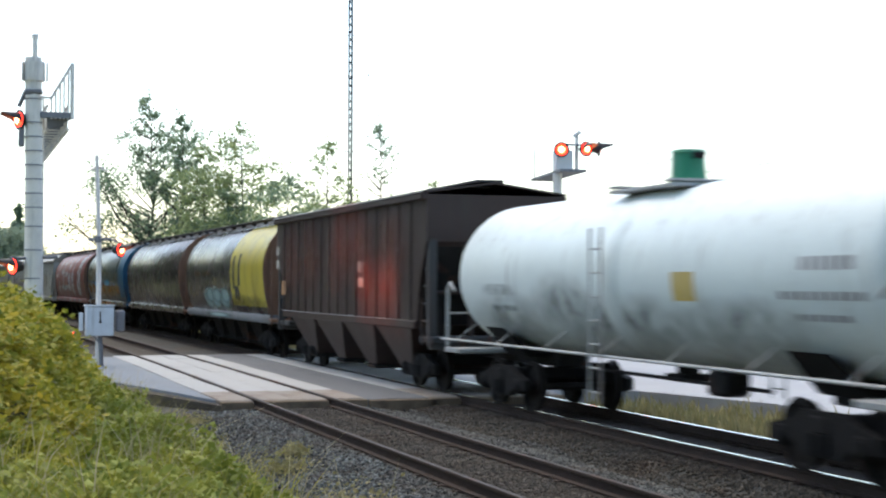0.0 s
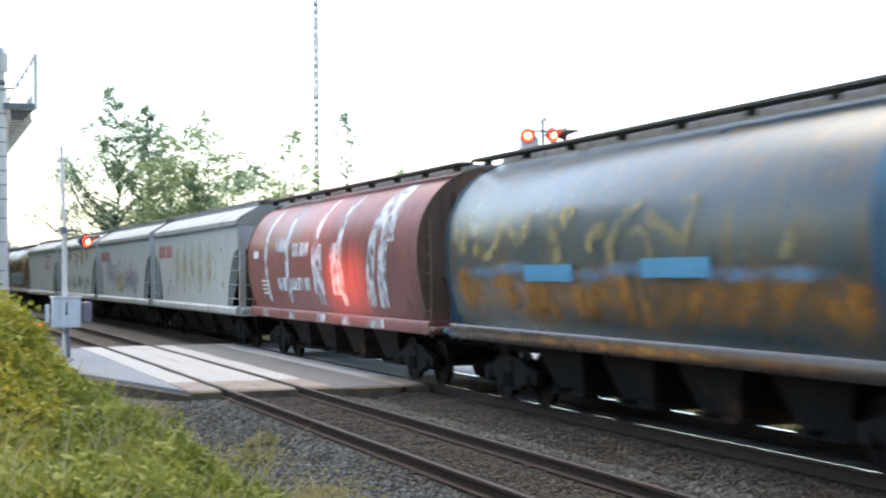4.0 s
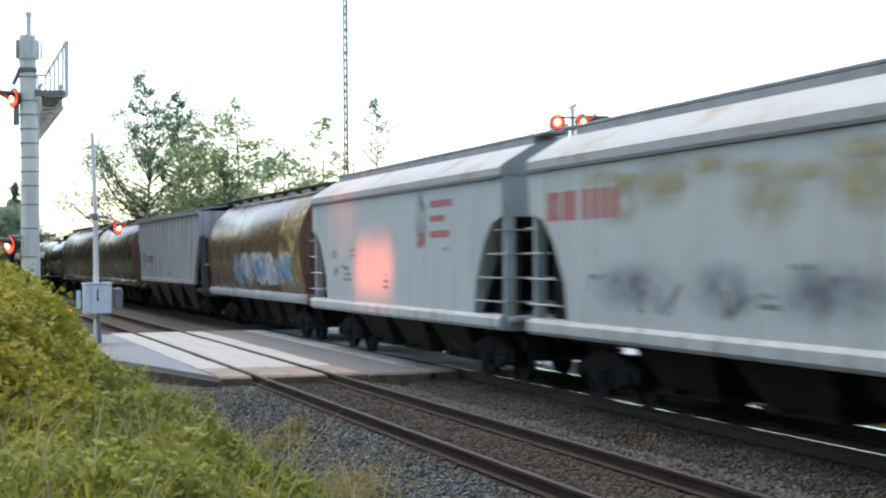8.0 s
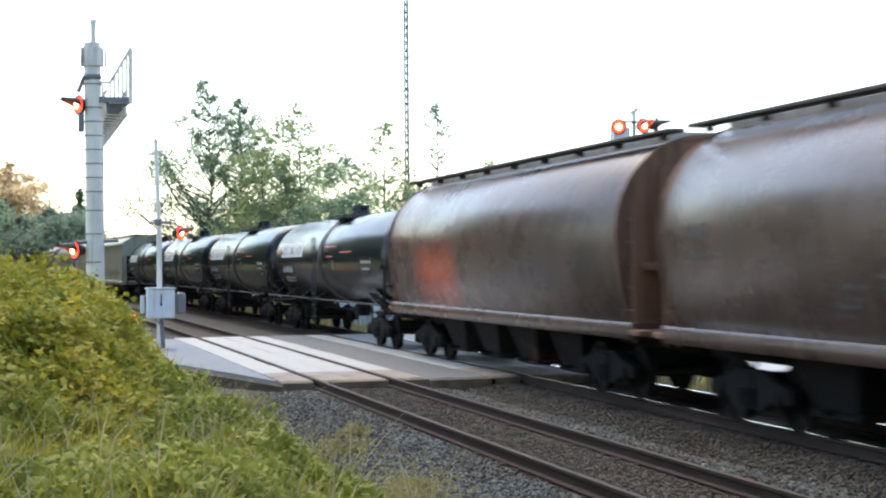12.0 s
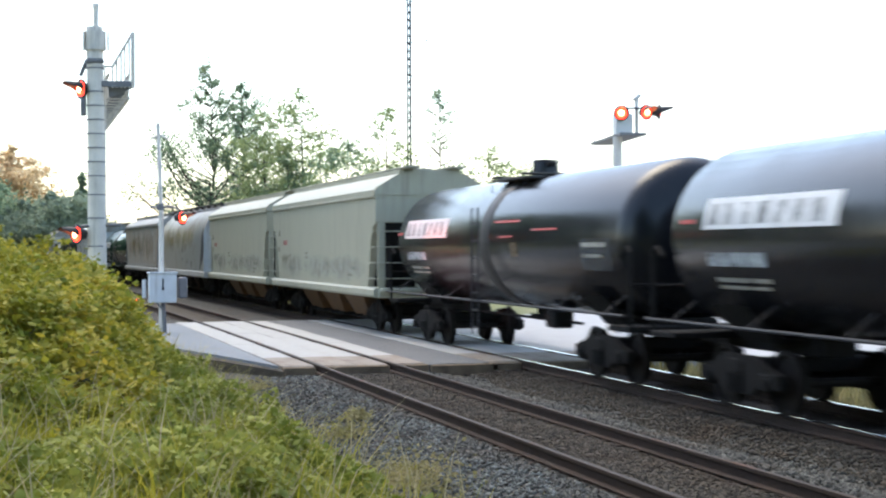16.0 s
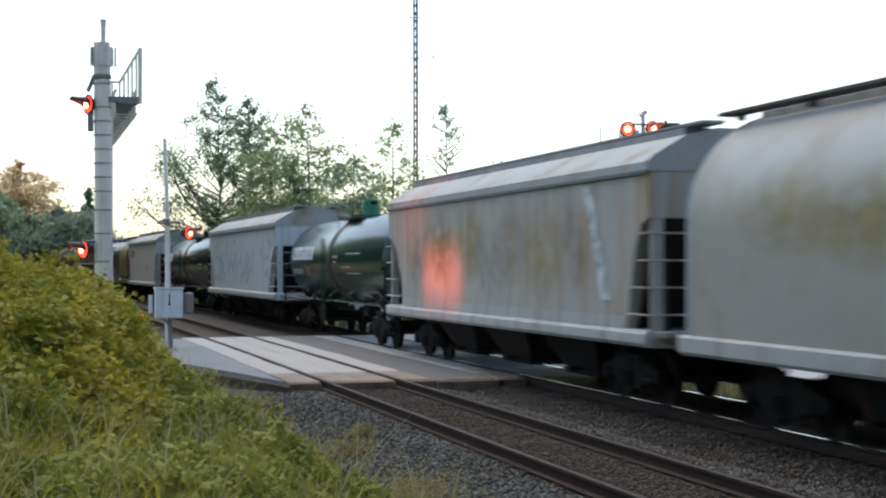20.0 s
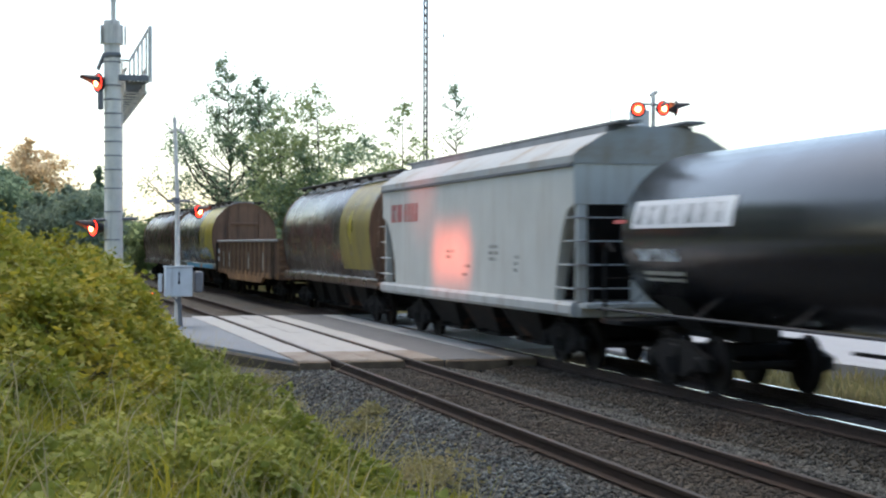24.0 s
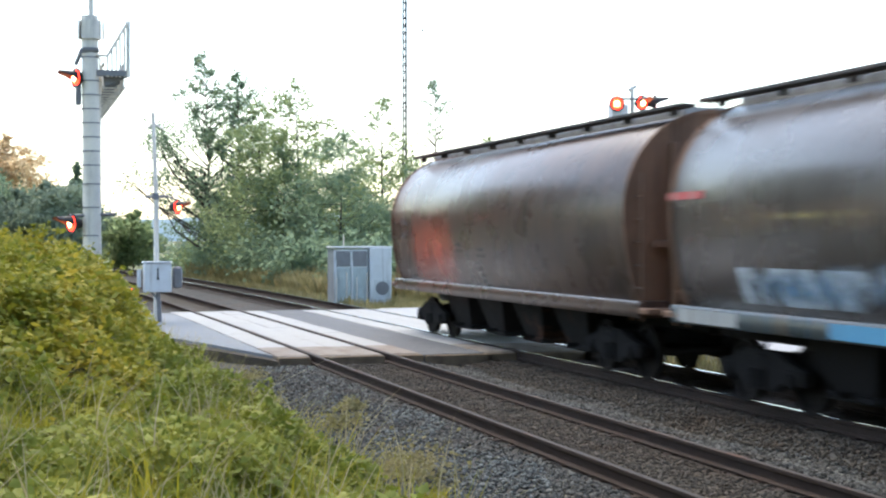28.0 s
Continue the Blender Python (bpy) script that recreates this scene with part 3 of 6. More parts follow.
lv, lf = leaf_cards(np.stack([wx, wy, wz], -1), rng.uniform(0.03, 0.088, len(wx)), rng, 0.55, 1.2)
lo = tagged(part("leafy_weeds", quick_mesh("leafy_weeds", lv, lf, M["weed"]), None), "low leafy weeds at the foot of the bank", "weeds", kind="stuff")


def blades(n_, rng_, xr, yr, hmin, hmax, keepfn, wide=0.006, arch=(0.1, 0.7)):
    x, y = rng_.uniform(*xr, n_), rng_.uniform(*yr, n_)
    k = keepfn(x, y)
    x, y = x[k], y[k]
    n_ = len(x)
    tuft = np.array([noise.noise((a * 1.7, b * 1.7, 7.0)) for a, b in zip(x, y)])
    h = rng_.uniform(hmin, hmax, n_) * (1 + 0.6 * tuft)
    z = np.maximum(terrain(x, y), np.interp(y, [p[0] for p in PROFILE], [p[1] for p in PROFILE]))
    a = rng_.uniform(0, 6.28, n_)
    bend = rng_.uniform(*arch, n_) * h
    dx, dy = np.cos(a), np.sin(a)
    wx, wy = -dy * wide * (1 + h), dx * wide * (1 + h)
    p = np.stack([np.stack([x - wx, y - wy, z - 0.03], -1), np.stack([x + wx, y + wy, z - 0.03], -1),
                  np.stack([x + dx * bend * 0.35 + wx * 0.8, y + dy * bend * 0.35 + wy * 0.8, z + h * 0.6], -1),
                  np.stack([x + dx * bend * 0.35 - wx * 0.8, y + dy * bend * 0.35 - wy * 0.8, z + h * 0.6], -1),
                  np.stack([x + dx * bend, y + dy * bend, z + h], -1)], 1)
    q = 5 * np.arange(n_)[:, None]
    fs = np.concatenate([q + np.array([[0, 1, 2]]), q + np.array([[0, 2, 3]]), q + np.array([[3, 2, 4]])], 1).reshape(-1, 3)
    return p.reshape(-1, 3), fs


rng = np.random.default_rng(31)


def edge_of_grass(x, y):
    wig = np.array([0.35 * noise.noise((a * 0.5, 1.0, 0)) + 0.2 * noise.noise((a * 1.9, 5.0, 0)) for a in x])
    foot = np.interp(x, [-32, -25, -18, -14, -8], [3.75, 3.5, 3.2, 3.05, 2.9])
    return (y < foot + wig) & (rng.random(len(x)) < np.interp(y - foot, [-0.8, 0.2], [1.0, 0.4])) & ((x > -36.5) | (y < 2))


gv, gfc = blades(170000, rng, (-33, -5), (-3.0, 4.2), 0.08, 0.3, lambda x, y: edge_of_grass(x, y) & (mound(x, y) < 0.6), 0.005)
grass = tagged(part("grass", quick_mesh("grass", gv, gfc, M["grass"]), None), "long uncut green grass on the bank", "grass", kind="stuff")
gv, gfc = blades(5000, rng, (-30, -4.5), (-3.0, 4.0), 0.35, 0.75, lambda x, y: edge_of_grass(x, y) & (mound(x, y) < 0.5), 0.003, (0.3, 1.4))
tagged(part("seed_grass", quick_mesh("seed_grass", gv, gfc, M["dry"]), None), "pale dry seeding grass stalks among the green", "grass", kind="stuff")
gv, gfc = blades(16000, rng, (-26, -4.5), (-3.0, 3.6), 0.28, 0.62, lambda x, y: edge_of_grass(x, y) & (mound(x, y) < 0.5)
                 & (np.array([noise.noise((a * 0.7, b * 0.9, 12.0)) for a, b in zip(x, y)]) > -0.05), 0.0035, (0.5, 1.25))
tagged(part("arching_grass", quick_mesh("arching_grass", gv, gfc, M["grass"]), None), "tangled arching tufts of long yellow-green grass", "grass", kind="stuff")
gv, gfc = blades(46000, rng, (-5.5, 12), (-9.0, 3.2), 0.08, 0.26, lambda x, y: (y < 2.85 + 0.15 * np.sin(x * 1.7)) & ((x < -1) | (x * x + y * y > 0.5)), 0.006)
tagged(part("bank_grass", quick_mesh("bank_grass", gv, gfc, M["grass"]), None), "short green grass on the top of the bank", "grass", kind="stuff")
# weeds in the ballast shoulder
rng = np.random.default_rng(33)
gv, gfc = blades(30000, rng, (-30, -6), (3.0, 4.5), 0.05, 0.17,
                 lambda x, y: np.array([noise.noise((a * 0.9, b * 1.6, 9.0)) for a, b in zip(x, y)]) > 0.22 + 0.3 * (y - 3.2), 0.008, (0.3, 1.2))
tagged(part("weeds", quick_mesh("weeds", gv, gfc, M["grass"]), None), "low olive weeds creeping into the ballast", "weeds", kind="stuff")
# leafy clumps rooted in the shoulder stones
rng = np.random.default_rng(37)
cx_ = np.concatenate([(-20.7, -16.9, -22.3, -28.3, -15.8, -16.4), rng.uniform(-26, -8.5, 14)])
cy_ = np.concatenate([(4.46, 4.42, 4.95, 4.36, 4.25, 4.1), rng.uniform(3.3, 4.0, 14)])
cr_ = np.concatenate([(0.34, 0.42, 0.2, 0.3, 0.45, 0.3), rng.uniform(0.1, 0.26, 14)])
which = rng.integers(0, 20, 9000)
off_ = rng.normal(0, 0.5, (9000, 3))
kx, ky = cx_[which] + off_[:, 0] * cr_[which] * 1.6, cy_[which] + off_[:, 1] * cr_[which]
kz = np.interp(ky, [p[0] for p in PROFILE], [p[1] for p in PROFILE]) + np.abs(off_[:, 2]) * cr_[which] * 0.6 + 0.02
lv, lf = leaf_cards(np.stack([kx, ky, kz], -1), rng.uniform(0.025, 0.07, 9000), rng, 0.5, 1.0)
tagged(part("clump_weeds", quick_mesh("clump_weeds", lv, lf, M["verge"]), None), "small olive weed clumps rooted in the ballast shoulder", "weeds", kind="stuff")
# weedy verge beyond the far track
rng = np.random.default_rng(34)
gv, gfc = blades(50000, rng, (-110, 12), (13.2, 16.5), 0.15, 0.45, lambda x, y: (x > -31) & (y < 15.6) | (x < -56), 0.016)
gv[:, 1] += np.array([drift(a)[0] for a in gv[:, 0]])
tv, tf = blades(26000, rng, (-112, -57), (14.4, 17.5), 0.45, 1.15, lambda x, y: (x < -68) | (y > 16.4), 0.022, (0.2, 0.8))
tv[:, 1] += np.array([drift(a)[0] for a in tv[:, 0]])
tagged(part("tall_grass", quick_mesh("tall_grass", tv, tf, M["verge"]), None), "tall tan and olive grass below the trees", "grass", kind="stuff")
tagged(part("verge_grass", quick_mesh("verge_grass", gv, gfc, M["verge"]), None), "dry weedy grass verge behind the far track", "grass", kind="stuff")


def tree(name, x, y, height, seed, leaf, label, spread=0.2, density=1.0, low=0.15, sparse=False, leafsize=0.3, cone=0.0):
    """Tapered trunk with limbs; leaves in flat clumps along the limbs, with gaps. cone: how far the crown narrows to a point."""
    r = random.Random(seed)
    g = np.random.default_rng(seed)
    z0 = float(terrain(np.array(x), np.array(y))) - 0.1
    t = base(name, label, "tree", "trees behind the railway", pose(x, y, z0))
    sh = Shape()
    pts = [Vector((0, 0, 0))]
    for i in range(7):
        pts.append(pts[-1] + Vector((r.uniform(-1, 1) * height * 0.012, r.uniform(-1, 1) * height * 0.012, height / 7)))
    rad = height * (0.007 if sparse else 0.011)
    for i in range(7):
        sh.rod(pts[i], pts[i + 1], rad * (1 - i / 7.4), rad * (1 - (i + 1) / 7.4), 7)
    clumps = []
    nl = int(height * (4.2 if sparse else 4.0) * min(1.0, (1 - low) / 0.85))
    for i in range(nl):
        f = low + (0.98 - low) * (i + r.random()) / nl
        k = min(6, int(f * 7))
        p = pts[k].lerp(pts[k + 1], f * 7 - k)
        up = (f - low) / (1 - low)
        bell = math.sin(math.pi * min(1, up * 0.78 + 0.22))
        taper = (1 - up) ** (1.0 if sparse else 0.7) * 0.95 + 0.1
        ln = height * spread * max(0.1, cone * taper + (1 - cone) * bell) * r.uniform(0.55, 1.25)
        a = r.uniform(0, 2 * math.pi)
        d = Vector((math.cos(a), math.sin(a), r.uniform(0.35, 0.9) if sparse else r.uniform(0.0, 0.55)))
        q = p + d * ln * 0.55
        lift = r.uniform(0.2, 0.7) if sparse else r.uniform(-0.35, 0.25)
        e = q + (d + Vector((r.uniform(-0.4, 0.4), r.uniform(-0.4, 0.4), lift))) * ln * 0.45
        rr = rad * (0.95 if sparse else 0.4) * (1 - f * 0.7)
        sh.rod(p, q, rr, rr * 0.6, 5)
        sh.rod(q, e, rr * 0.6, rr * 0.2, 5)
        many = 4 if sparse else 5
        for c in range(many):
            u = r.uniform(0.35, 1.0)
            at = p.lerp(q, u / 0.55) if u < 0.55 else q.lerp(e, (u - 0.55) / 0.45)
            side = Vector((r.uniform(-1, 1), r.uniform(-1, 1), r.uniform(-0.1, 0.4))) * ln * 0.2
            sh.rod(at, at + side, rr * 0.35, rr * 0.12, 4)
            if r.random() < ((0.5 if up < 0.5 else 0.0) if sparse else 0.25):
                continue
            clumps.append((at + side * 0.8, max(0.22, ln * r.uniform(0.14, 0.3)) * (0.7 if sparse else 1.0)))
    clumps.append((pts[-1], height * 0.02))
    clumps.append((pts[-2].lerp(pts[-1], 0.6), height * 0.035))
    part("trunk", sh, M["bark"], t)
    cs = []
    for c, size in clumps:
        m_ = max(6, int(density * 13 * (size / 0.35) ** 1.6 * r.uniform(0.6, 1.3)))
        cs.append(np.array(c) + g.normal(size=(m_, 3)) * size * np.array([0.75, 0.75, 0.5 if not sparse else 0.6]))
    cs = np.concatenate(cs)
    cv, cf = leaf_cards(cs, g.uniform(0.55, 1.2, len(cs)) * leafsize, g, 0.7)
    part("crown", quick_mesh("crown", cv, cf, M[leaf]), None, t)
    return t


def at_angle(deg, dist):
    """A place on the ground, so many degrees off the line of the tracks."""
    return -dist * math.cos(radians(deg)), dist * math.sin(radians(deg))


for deg, dist, h, seed, leaf, sp, sparse, low, dens in (
        (7.27, 112, 16.3, 1, "leaf_b", 0.34, True, 0.1, 0.95), (8.35, 109, 14.6, 2, "leaf_b", 0.28, True, 0.1, 0.95),
        (9.2, 101, 11.8, 3, "leaf_a", 0.24, False, 0.08, 1.3), (10.68, 98, 13.0, 4, "leaf_a", 0.26, False, 0.08, 1.1),
        (9.9, 97, 8.6, 5, "leaf_b", 0.3, False, 0.05, 1.3), (12.1, 92, 9.3, 6, "leaf_b", 0.34, False, 0.05, 1.2),
        (11.4, 102, 9.8, 7, "leaf_a", 0.3, False, 0.05, 1.2), (13.66, 98, 12.0, 8, "leaf_a", 0.24, False, 0.1, 0.9),
        (15.7, 104, 13.8, 9, "leaf_b", 0.15, True, 0.6, 0.3), (17.43, 100, 9.4, 10, "leaf_a", 0.34, False, 0.05, 0.9),
        (8.3, 107, 7.4, 12, "leaf_b", 0.34, False, 0.04, 1.3), (14.8, 88, 6.8, 13, "leaf_b", 0.36, False, 0.04, 1.2),
        (6.9, 120, 6.6, 14, "leaf_a", 0.3, False, 0.05, 1.0), (41.3, 43, 12.5, 15, "leaf_a", 0.22, False, 0.1, 1.0),
        (13.0, 110, 8.4, 19, "leaf_a", 0.32, False, 0.05, 1.2), (16.2, 96, 8.2, 20, "leaf_b", 0.3, False, 0.05, 1.0),
        (18.3, 108, 7.6, 23, "leaf_a", 0.34, False, 0.05, 0.9)):
    tx, ty = at_angle(deg, dist)
    tree("tree", tx, ty, h, seed, leaf, "sparse tall roadside tree, sky showing through" if sparse else "leafy green tree with a ragged crown",
         sp * (1.0 if sparse else 1.3), dens * (3.2 if sparse else 1.65), low, sparse, 0.19, 0.9 if sparse else 0.65)
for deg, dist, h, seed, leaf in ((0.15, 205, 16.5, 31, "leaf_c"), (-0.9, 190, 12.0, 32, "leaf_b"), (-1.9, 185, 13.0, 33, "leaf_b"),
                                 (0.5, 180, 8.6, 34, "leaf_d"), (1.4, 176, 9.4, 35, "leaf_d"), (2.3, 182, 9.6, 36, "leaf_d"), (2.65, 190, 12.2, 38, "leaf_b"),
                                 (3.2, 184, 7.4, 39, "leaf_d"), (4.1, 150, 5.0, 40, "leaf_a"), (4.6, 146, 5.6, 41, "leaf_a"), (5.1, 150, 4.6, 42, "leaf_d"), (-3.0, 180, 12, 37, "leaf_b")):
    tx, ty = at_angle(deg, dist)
    tree("tree", tx, ty, h, seed, leaf, "distant tree, warm evening light in its leaf colour" if leaf == "leaf_c" else "distant dark green tree in haze", 0.1 if seed == 38 else 0.3 if leaf == "leaf_c" else 0.5, 1.2 if leaf == "leaf_c" else 2.2, 0.04 if leaf != "leaf_c" else 0.3, False, 0.42)

# unseen wood added along the other side of the road to darken car reflections
for i in range(22):
    wx, swing = -192 + i * 6.5, math.sin(i * 2.3)
    tree("tree", wx, wx * (0.1 + 0.0035 * i) - 1.0 * swing, min(34.0, 2.0 - wx * 0.22) + 1.5 * swing, 50 + i, "leaf_b", "tall dark green tree, unseen, added to darken reflections", 0.2, 1.5, 0.03, False, 0.95)

# unseen trees added on the bank behind the camera to block sky light
for i in range(9):
    tree("tree", -7.0 + i * 5.0, -8.5 + 0.8 * math.sin(i * 2.1), 17.0 + 1.5 * math.sin(i * 1.3), 90 + i, "leaf_b", "leafy dark green tree on the bank, unseen, added to block sky light", 0.22, 1.6, 0.04, False, 0.5)

# undergrowth below the trees
for i in range(14):
    tx, ty = (-111.9, 43.5) if i == 13 else at_angle(6.6 + i * 0.78, max(84 + 8 * math.sin(i * 2.1), 15.2 / math.sin(radians(6.6 + i * 0.78))))
    g = np.random.default_rng(70 + i)
    z0 = float(terrain(np.array(tx), np.array(ty)))
    sb = base("shrub", "dense dark green shrub below the trees", "shrub", "undergrowth behind the railway", pose(tx, ty, z0))
    hh = 4.2 if i == 13 else g.uniform(1.8, 3.4)
    for k in range(5):
        a = g.uniform(0, 6.28)
        part("stem", Shape().rod((0, 0, -0.1), (math.cos(a) * hh * 0.5, math.sin(a) * hh * 0.5, hh * 0.75), 0.05, 0.015, 5), M["bark"], sb)
    dirs = g.normal(size=(1100, 3))
    dirs /= np.linalg.norm(dirs, axis=1, keepdims=True)
    rad = hh * g.uniform(0.45, 1.0, (1100, 1)) * (1 + 0.25 * np.sin(dirs[:, :1] * 7 + i))
    cs = dirs * rad * np.array([0.85, 0.85, 0.6]) + np.array([0, 0, hh * 0.5])
    cv, cf = leaf_cards(cs, g.uniform(0.16, 0.36, 1100), g, 0.7)
    part("crown", quick_mesh("crown", cv, cf, M["leaf_b"]), None, sb)


# ---- signals and equipment ----
def lamp_head(parent, at, yaw, lens, name="lamp"):
    """A crossing lamp: round backing disc, housing, long hood and lens. It faces +x before the turn."""
    m = pose(*at, 0, 0, yaw)
    sh = Shape().rod((0, 0, 0), (0.02, 0, 0), 0.215, n=24)
    disc = part(name, sh, M["black"], parent, "black round lamp backing with a hooded lens", at=m)
    part("housing", Shape().rod((-0.2, 0, 0), (0, 0, 0), 0.1, 0.16, 16), M["black"], disc)
    eye = part("lens", Shape().add(*dome(0.02, 0.165, 0.05)), lens, disc, "round red lens")
    if lens == M["lens"]:
        part("bulb", Shape().add(*dome(0.05, 0.095, 0.035)), M["bulb"], eye, "glaring pale core of the lamp")
    hood = Shape()
    ring = lambda x, r, a0, a1: [(x, r * math.sin(a), r * math.cos(a)) for a in np.linspace(a0, a1, 14)]
    hood.loft([ring(0.02, 0.155, -2.0, 2.0), ring(0.14, 0.155, -1.5, 1.5), ring(0.4, 0.15, -0.9, 0.9)], closed=False, caps=False)
    hood.loft([ring(0.02, 0.15, -2.0, 2.0), ring(0.14, 0.15, -1.5, 1.5), ring(0.4, 0.145, -0.9, 0.9)], closed=False, caps=False)
    part("hood", hood, M["black"], disc, "black metal hood")
    return disc


def dome(x, r, h):
    vs, fs = [(x + h, 0, 0)], []
    for k in range(1, 4):
        a = k / 3 * math.pi / 2
        for i in range(16):
            b = 2 * math.pi * i / 16
            vs.append((x + h * math.cos(a), r * math.sin(a) * math.cos(b), r * math.sin(a) * math.sin(b)))
    for i in range(16):
        fs.append((0, 1 + i, 1 + (i + 1) % 16))
        for k in range(2):
            o = 1 + 16 * k
            fs.append((o + i, o + 16 + i, o + 16 + (i + 1) % 16, o + (i + 1) % 16))
    return vs, fs


# the cantilever mast beside the road; its arm reaches away over the road
MX, MY = -33.8, 1.83
mast = base("cantilever_signal", "grey steel cantilever crossing signal with a railed service platform", "crossing signal", m=pose(MX, MY, 0))
part("mast", Shape().rod((0.0, 0.06, -0.6), (0.0, -0.03, 7.05), 0.19, 0.175, 20), M["galv"], mast)
part("footing", Shape().box((0, 0, -0.3), (0.8, 0.8, 0.5), 0.04), M["concrete"], mast)
for z in (2.35, 2.95, 3.45, 3.85, 4.15, 4.45, 4.75, 5.05, 5.35, 5.65, 6.15):
    part("band", Shape().rod((0, 0.03 - z * 0.009, z), (0, 0.03 - z * 0.009, z + 0.025), 0.195, n=20), M["band"], mast)
part("collar", Shape().rod((0, -0.01, 6.55), (0, -0.01, 6.95), 0.225, n=20), M["galv"], mast)
for y in (-0.255, 0.255):
    part("collar_plate", Shape().box((0, y, 6.75), (0.25, 0.03, 0.4), 0.008), M["galv"], mast)
part("top_pipe", Shape().rod((0, 0, 7.0), (0, 0, 7.5), 0.055, n=10).rod((0, 0, 7.46), (0, 0, 7.55), 0.07, n=10), M["galv"], mast)
part("bracket", Shape().box((0.1, -0.03, 6.32), (0.2, 0.34, 0.09), 0.02).rod((0.15, -0.2, 6.28), (0.15, 0.16, 6.3), 0.04), M["band"], mast)
arm = Shape()
for y in (0.27, 0.7):
    for z in (5.55, 6.05):
        arm.rod((-0.1, y, z), (-8.2, y, z - 0.05), 0.035, n=8)
for i in range(12):
    x = -0.3 - i * 0.64
    arm.rod((x, 0.27, 5.55), (x - 0.32, 0.27, 6.05), 0.02, n=6).rod((x - 0.32, 0.27, 6.05), (x - 0.64, 0.27, 5.55), 0.02, n=6)
    arm.rod((x, 0.7, 5.55), (x - 0.32, 0.7, 6.05), 0.02, n=6).rod((x - 0.32, 0.7, 6.05), (x - 0.64, 0.7, 5.55), 0.02, n=6)
    arm.rod((x, 0.27, 5.55), (x, 0.7, 5.55), 0.02, n=6)
part("arm", arm, M["galv"], mast, "galvanised lattice arm over the road")
part("platform", Shape().box((-3.9, 0.52, 5.86), (8.0, 0.52, 0.05), 0.01).box((0.12, 0.45, 5.83), (0.05, 0.68, 0.13), 0.01), M["band"], mast, "steel grating service platform")
for i in range(8):
    x = -0.1 - i * 1.05
    part("platform_bracket", Shape().prism([(0.25, 5.84), (0.78, 5.84), (0.78, 5.77), (0.3, 5.56)], x - 0.03, x + 0.03, "x"), M["band"], mast)
guard = Shape()
guard.rod((0.12, 0.77, 6.95), (0.12, 0.34, 6.2), 0.03).rod((0.12, 0.34, 6.2), (0.12, 0.1, 6.2), 0.028)
part("handrail", guard, M["galv"], mast, "sloping guard rail")
for i, y in enumerate((0.77, 0.69, 0.6, 0.52, 0.43, 0.34)):
    top = 6.95 - (0.77 - y) * 1.744
    part("rail_post", Shape().rod((0.12, y, 5.75), (0.12, y, top), 0.045 if i == 0 else 0.022), M["galv"], mast)
lad = Shape()
for z in np.arange(0.6, 5.9, 0.3):
    lad.rod((-0.22, -0.15, z), (-0.22, 0.2, z), 0.012, n=5)
lad.rod((-0.22, -0.15, 0.4), (-0.22, -0.15, 6.2), 0.02).rod((-0.22, 0.2, 0.4), (-0.22, 0.2, 6.2), 0.02)
part("ladder", lad, M["galv"], mast)
part("lamp_brace", Shape().rod((0, -0.18, 6.35), (-0.05, -0.32, 6.0), 0.045, n=8), M["band"], mast)
part("cable_box", Shape().box((-0.05, -0.26, 5.4), (0.2, 0.12, 0.5), 0.02), M["band"], mast)
lamp_head(mast, (-0.02, -0.3, 5.72), -64, M["lens"])
lamp_head(mast, (0.0, -0.4, 2.62), -62, M["lens"])
part("lamp_crossarm", Shape().rod((0.02, -0.45, 2.78), (0.05, 0.5, 2.82), 0.035), M["band"], mast)

# the small post with the grey cabinet
PX, PY = -44.0, 4.14
post = base("equipment_post", "slim grey post carrying a light grey cabinet and a hooded lamp", "signal post", m=pose(PX, PY, 0))
part("post", Shape().rod((0, 0.03, -0.5), (0, 0.02, 3.45), 0.085, 0.07, 12).rod((0, 0.02, 3.45), (0, -0.06, 5.85), 0.065, 0.055, 8), M["galv"], post)
part("cabinet", Shape().box((0.3, 0.02, 1.22), (0.42, 0.76, 0.82), 0.03), M["greybox"], post, "light grey cabinet with a domed lid")
part("lid", Shape().prism([(-0.4, 1.63), (0.44, 1.63), (0.41, 1.67), (-0.37, 1.67)], 0.06, 0.54, "x"), M["greybox"], post)
part("latch", Shape().box((0.525, 0.02, 1.36), (0.02, 0.03, 0.26), 0.005).box((0.53, 0.02, 1.2), (0.03, 0.06, 0.07), 0.01), M["black"], post, "dark padlock and hasp")
part("side_box", Shape().box((0.1, 0.6, 1.22), (0.34, 0.26, 0.6), 0.05), M["band"], post, "dark grey side box")
part("side_tube", Shape().rod((0.2, -0.47, 0.95), (0.2, -0.47, 1.45), 0.06, n=12), M["greybox"], post)
part("stub", Shape().rod((0.25, 0.12, -0.45), (0.2, 0.05, 0.85), 0.06, n=10).rod((0.3, 0.12, 0.5), (0.28, -0.12, 0.8), 0.03), M["band"], post)
ca_ = Shape().rod((0, -0.28, 3.48), (0, 0.36, 3.5), 0.04).rod((0, 0, 3.4), (0, 0, 3.58), 0.1, n=12)
part("crossarm", ca_, M["band"], post)
part("antenna_arm", Shape().rod((0, -0.22, 5.42), (0, 0.0, 5.52), 0.035, n=6).rod((0, 0, 5.52), (0, 0.24, 5.4), 0.035, n=6), M["galv"], post)
part("lamp_bracket", Shape().rod((0, 0.34, 3.5), (0.05, 0.52, 3.42), 0.025), M["band"], post)
lamp_head(post, (0.05, 0.6, 3.2), 48, M["lens"])

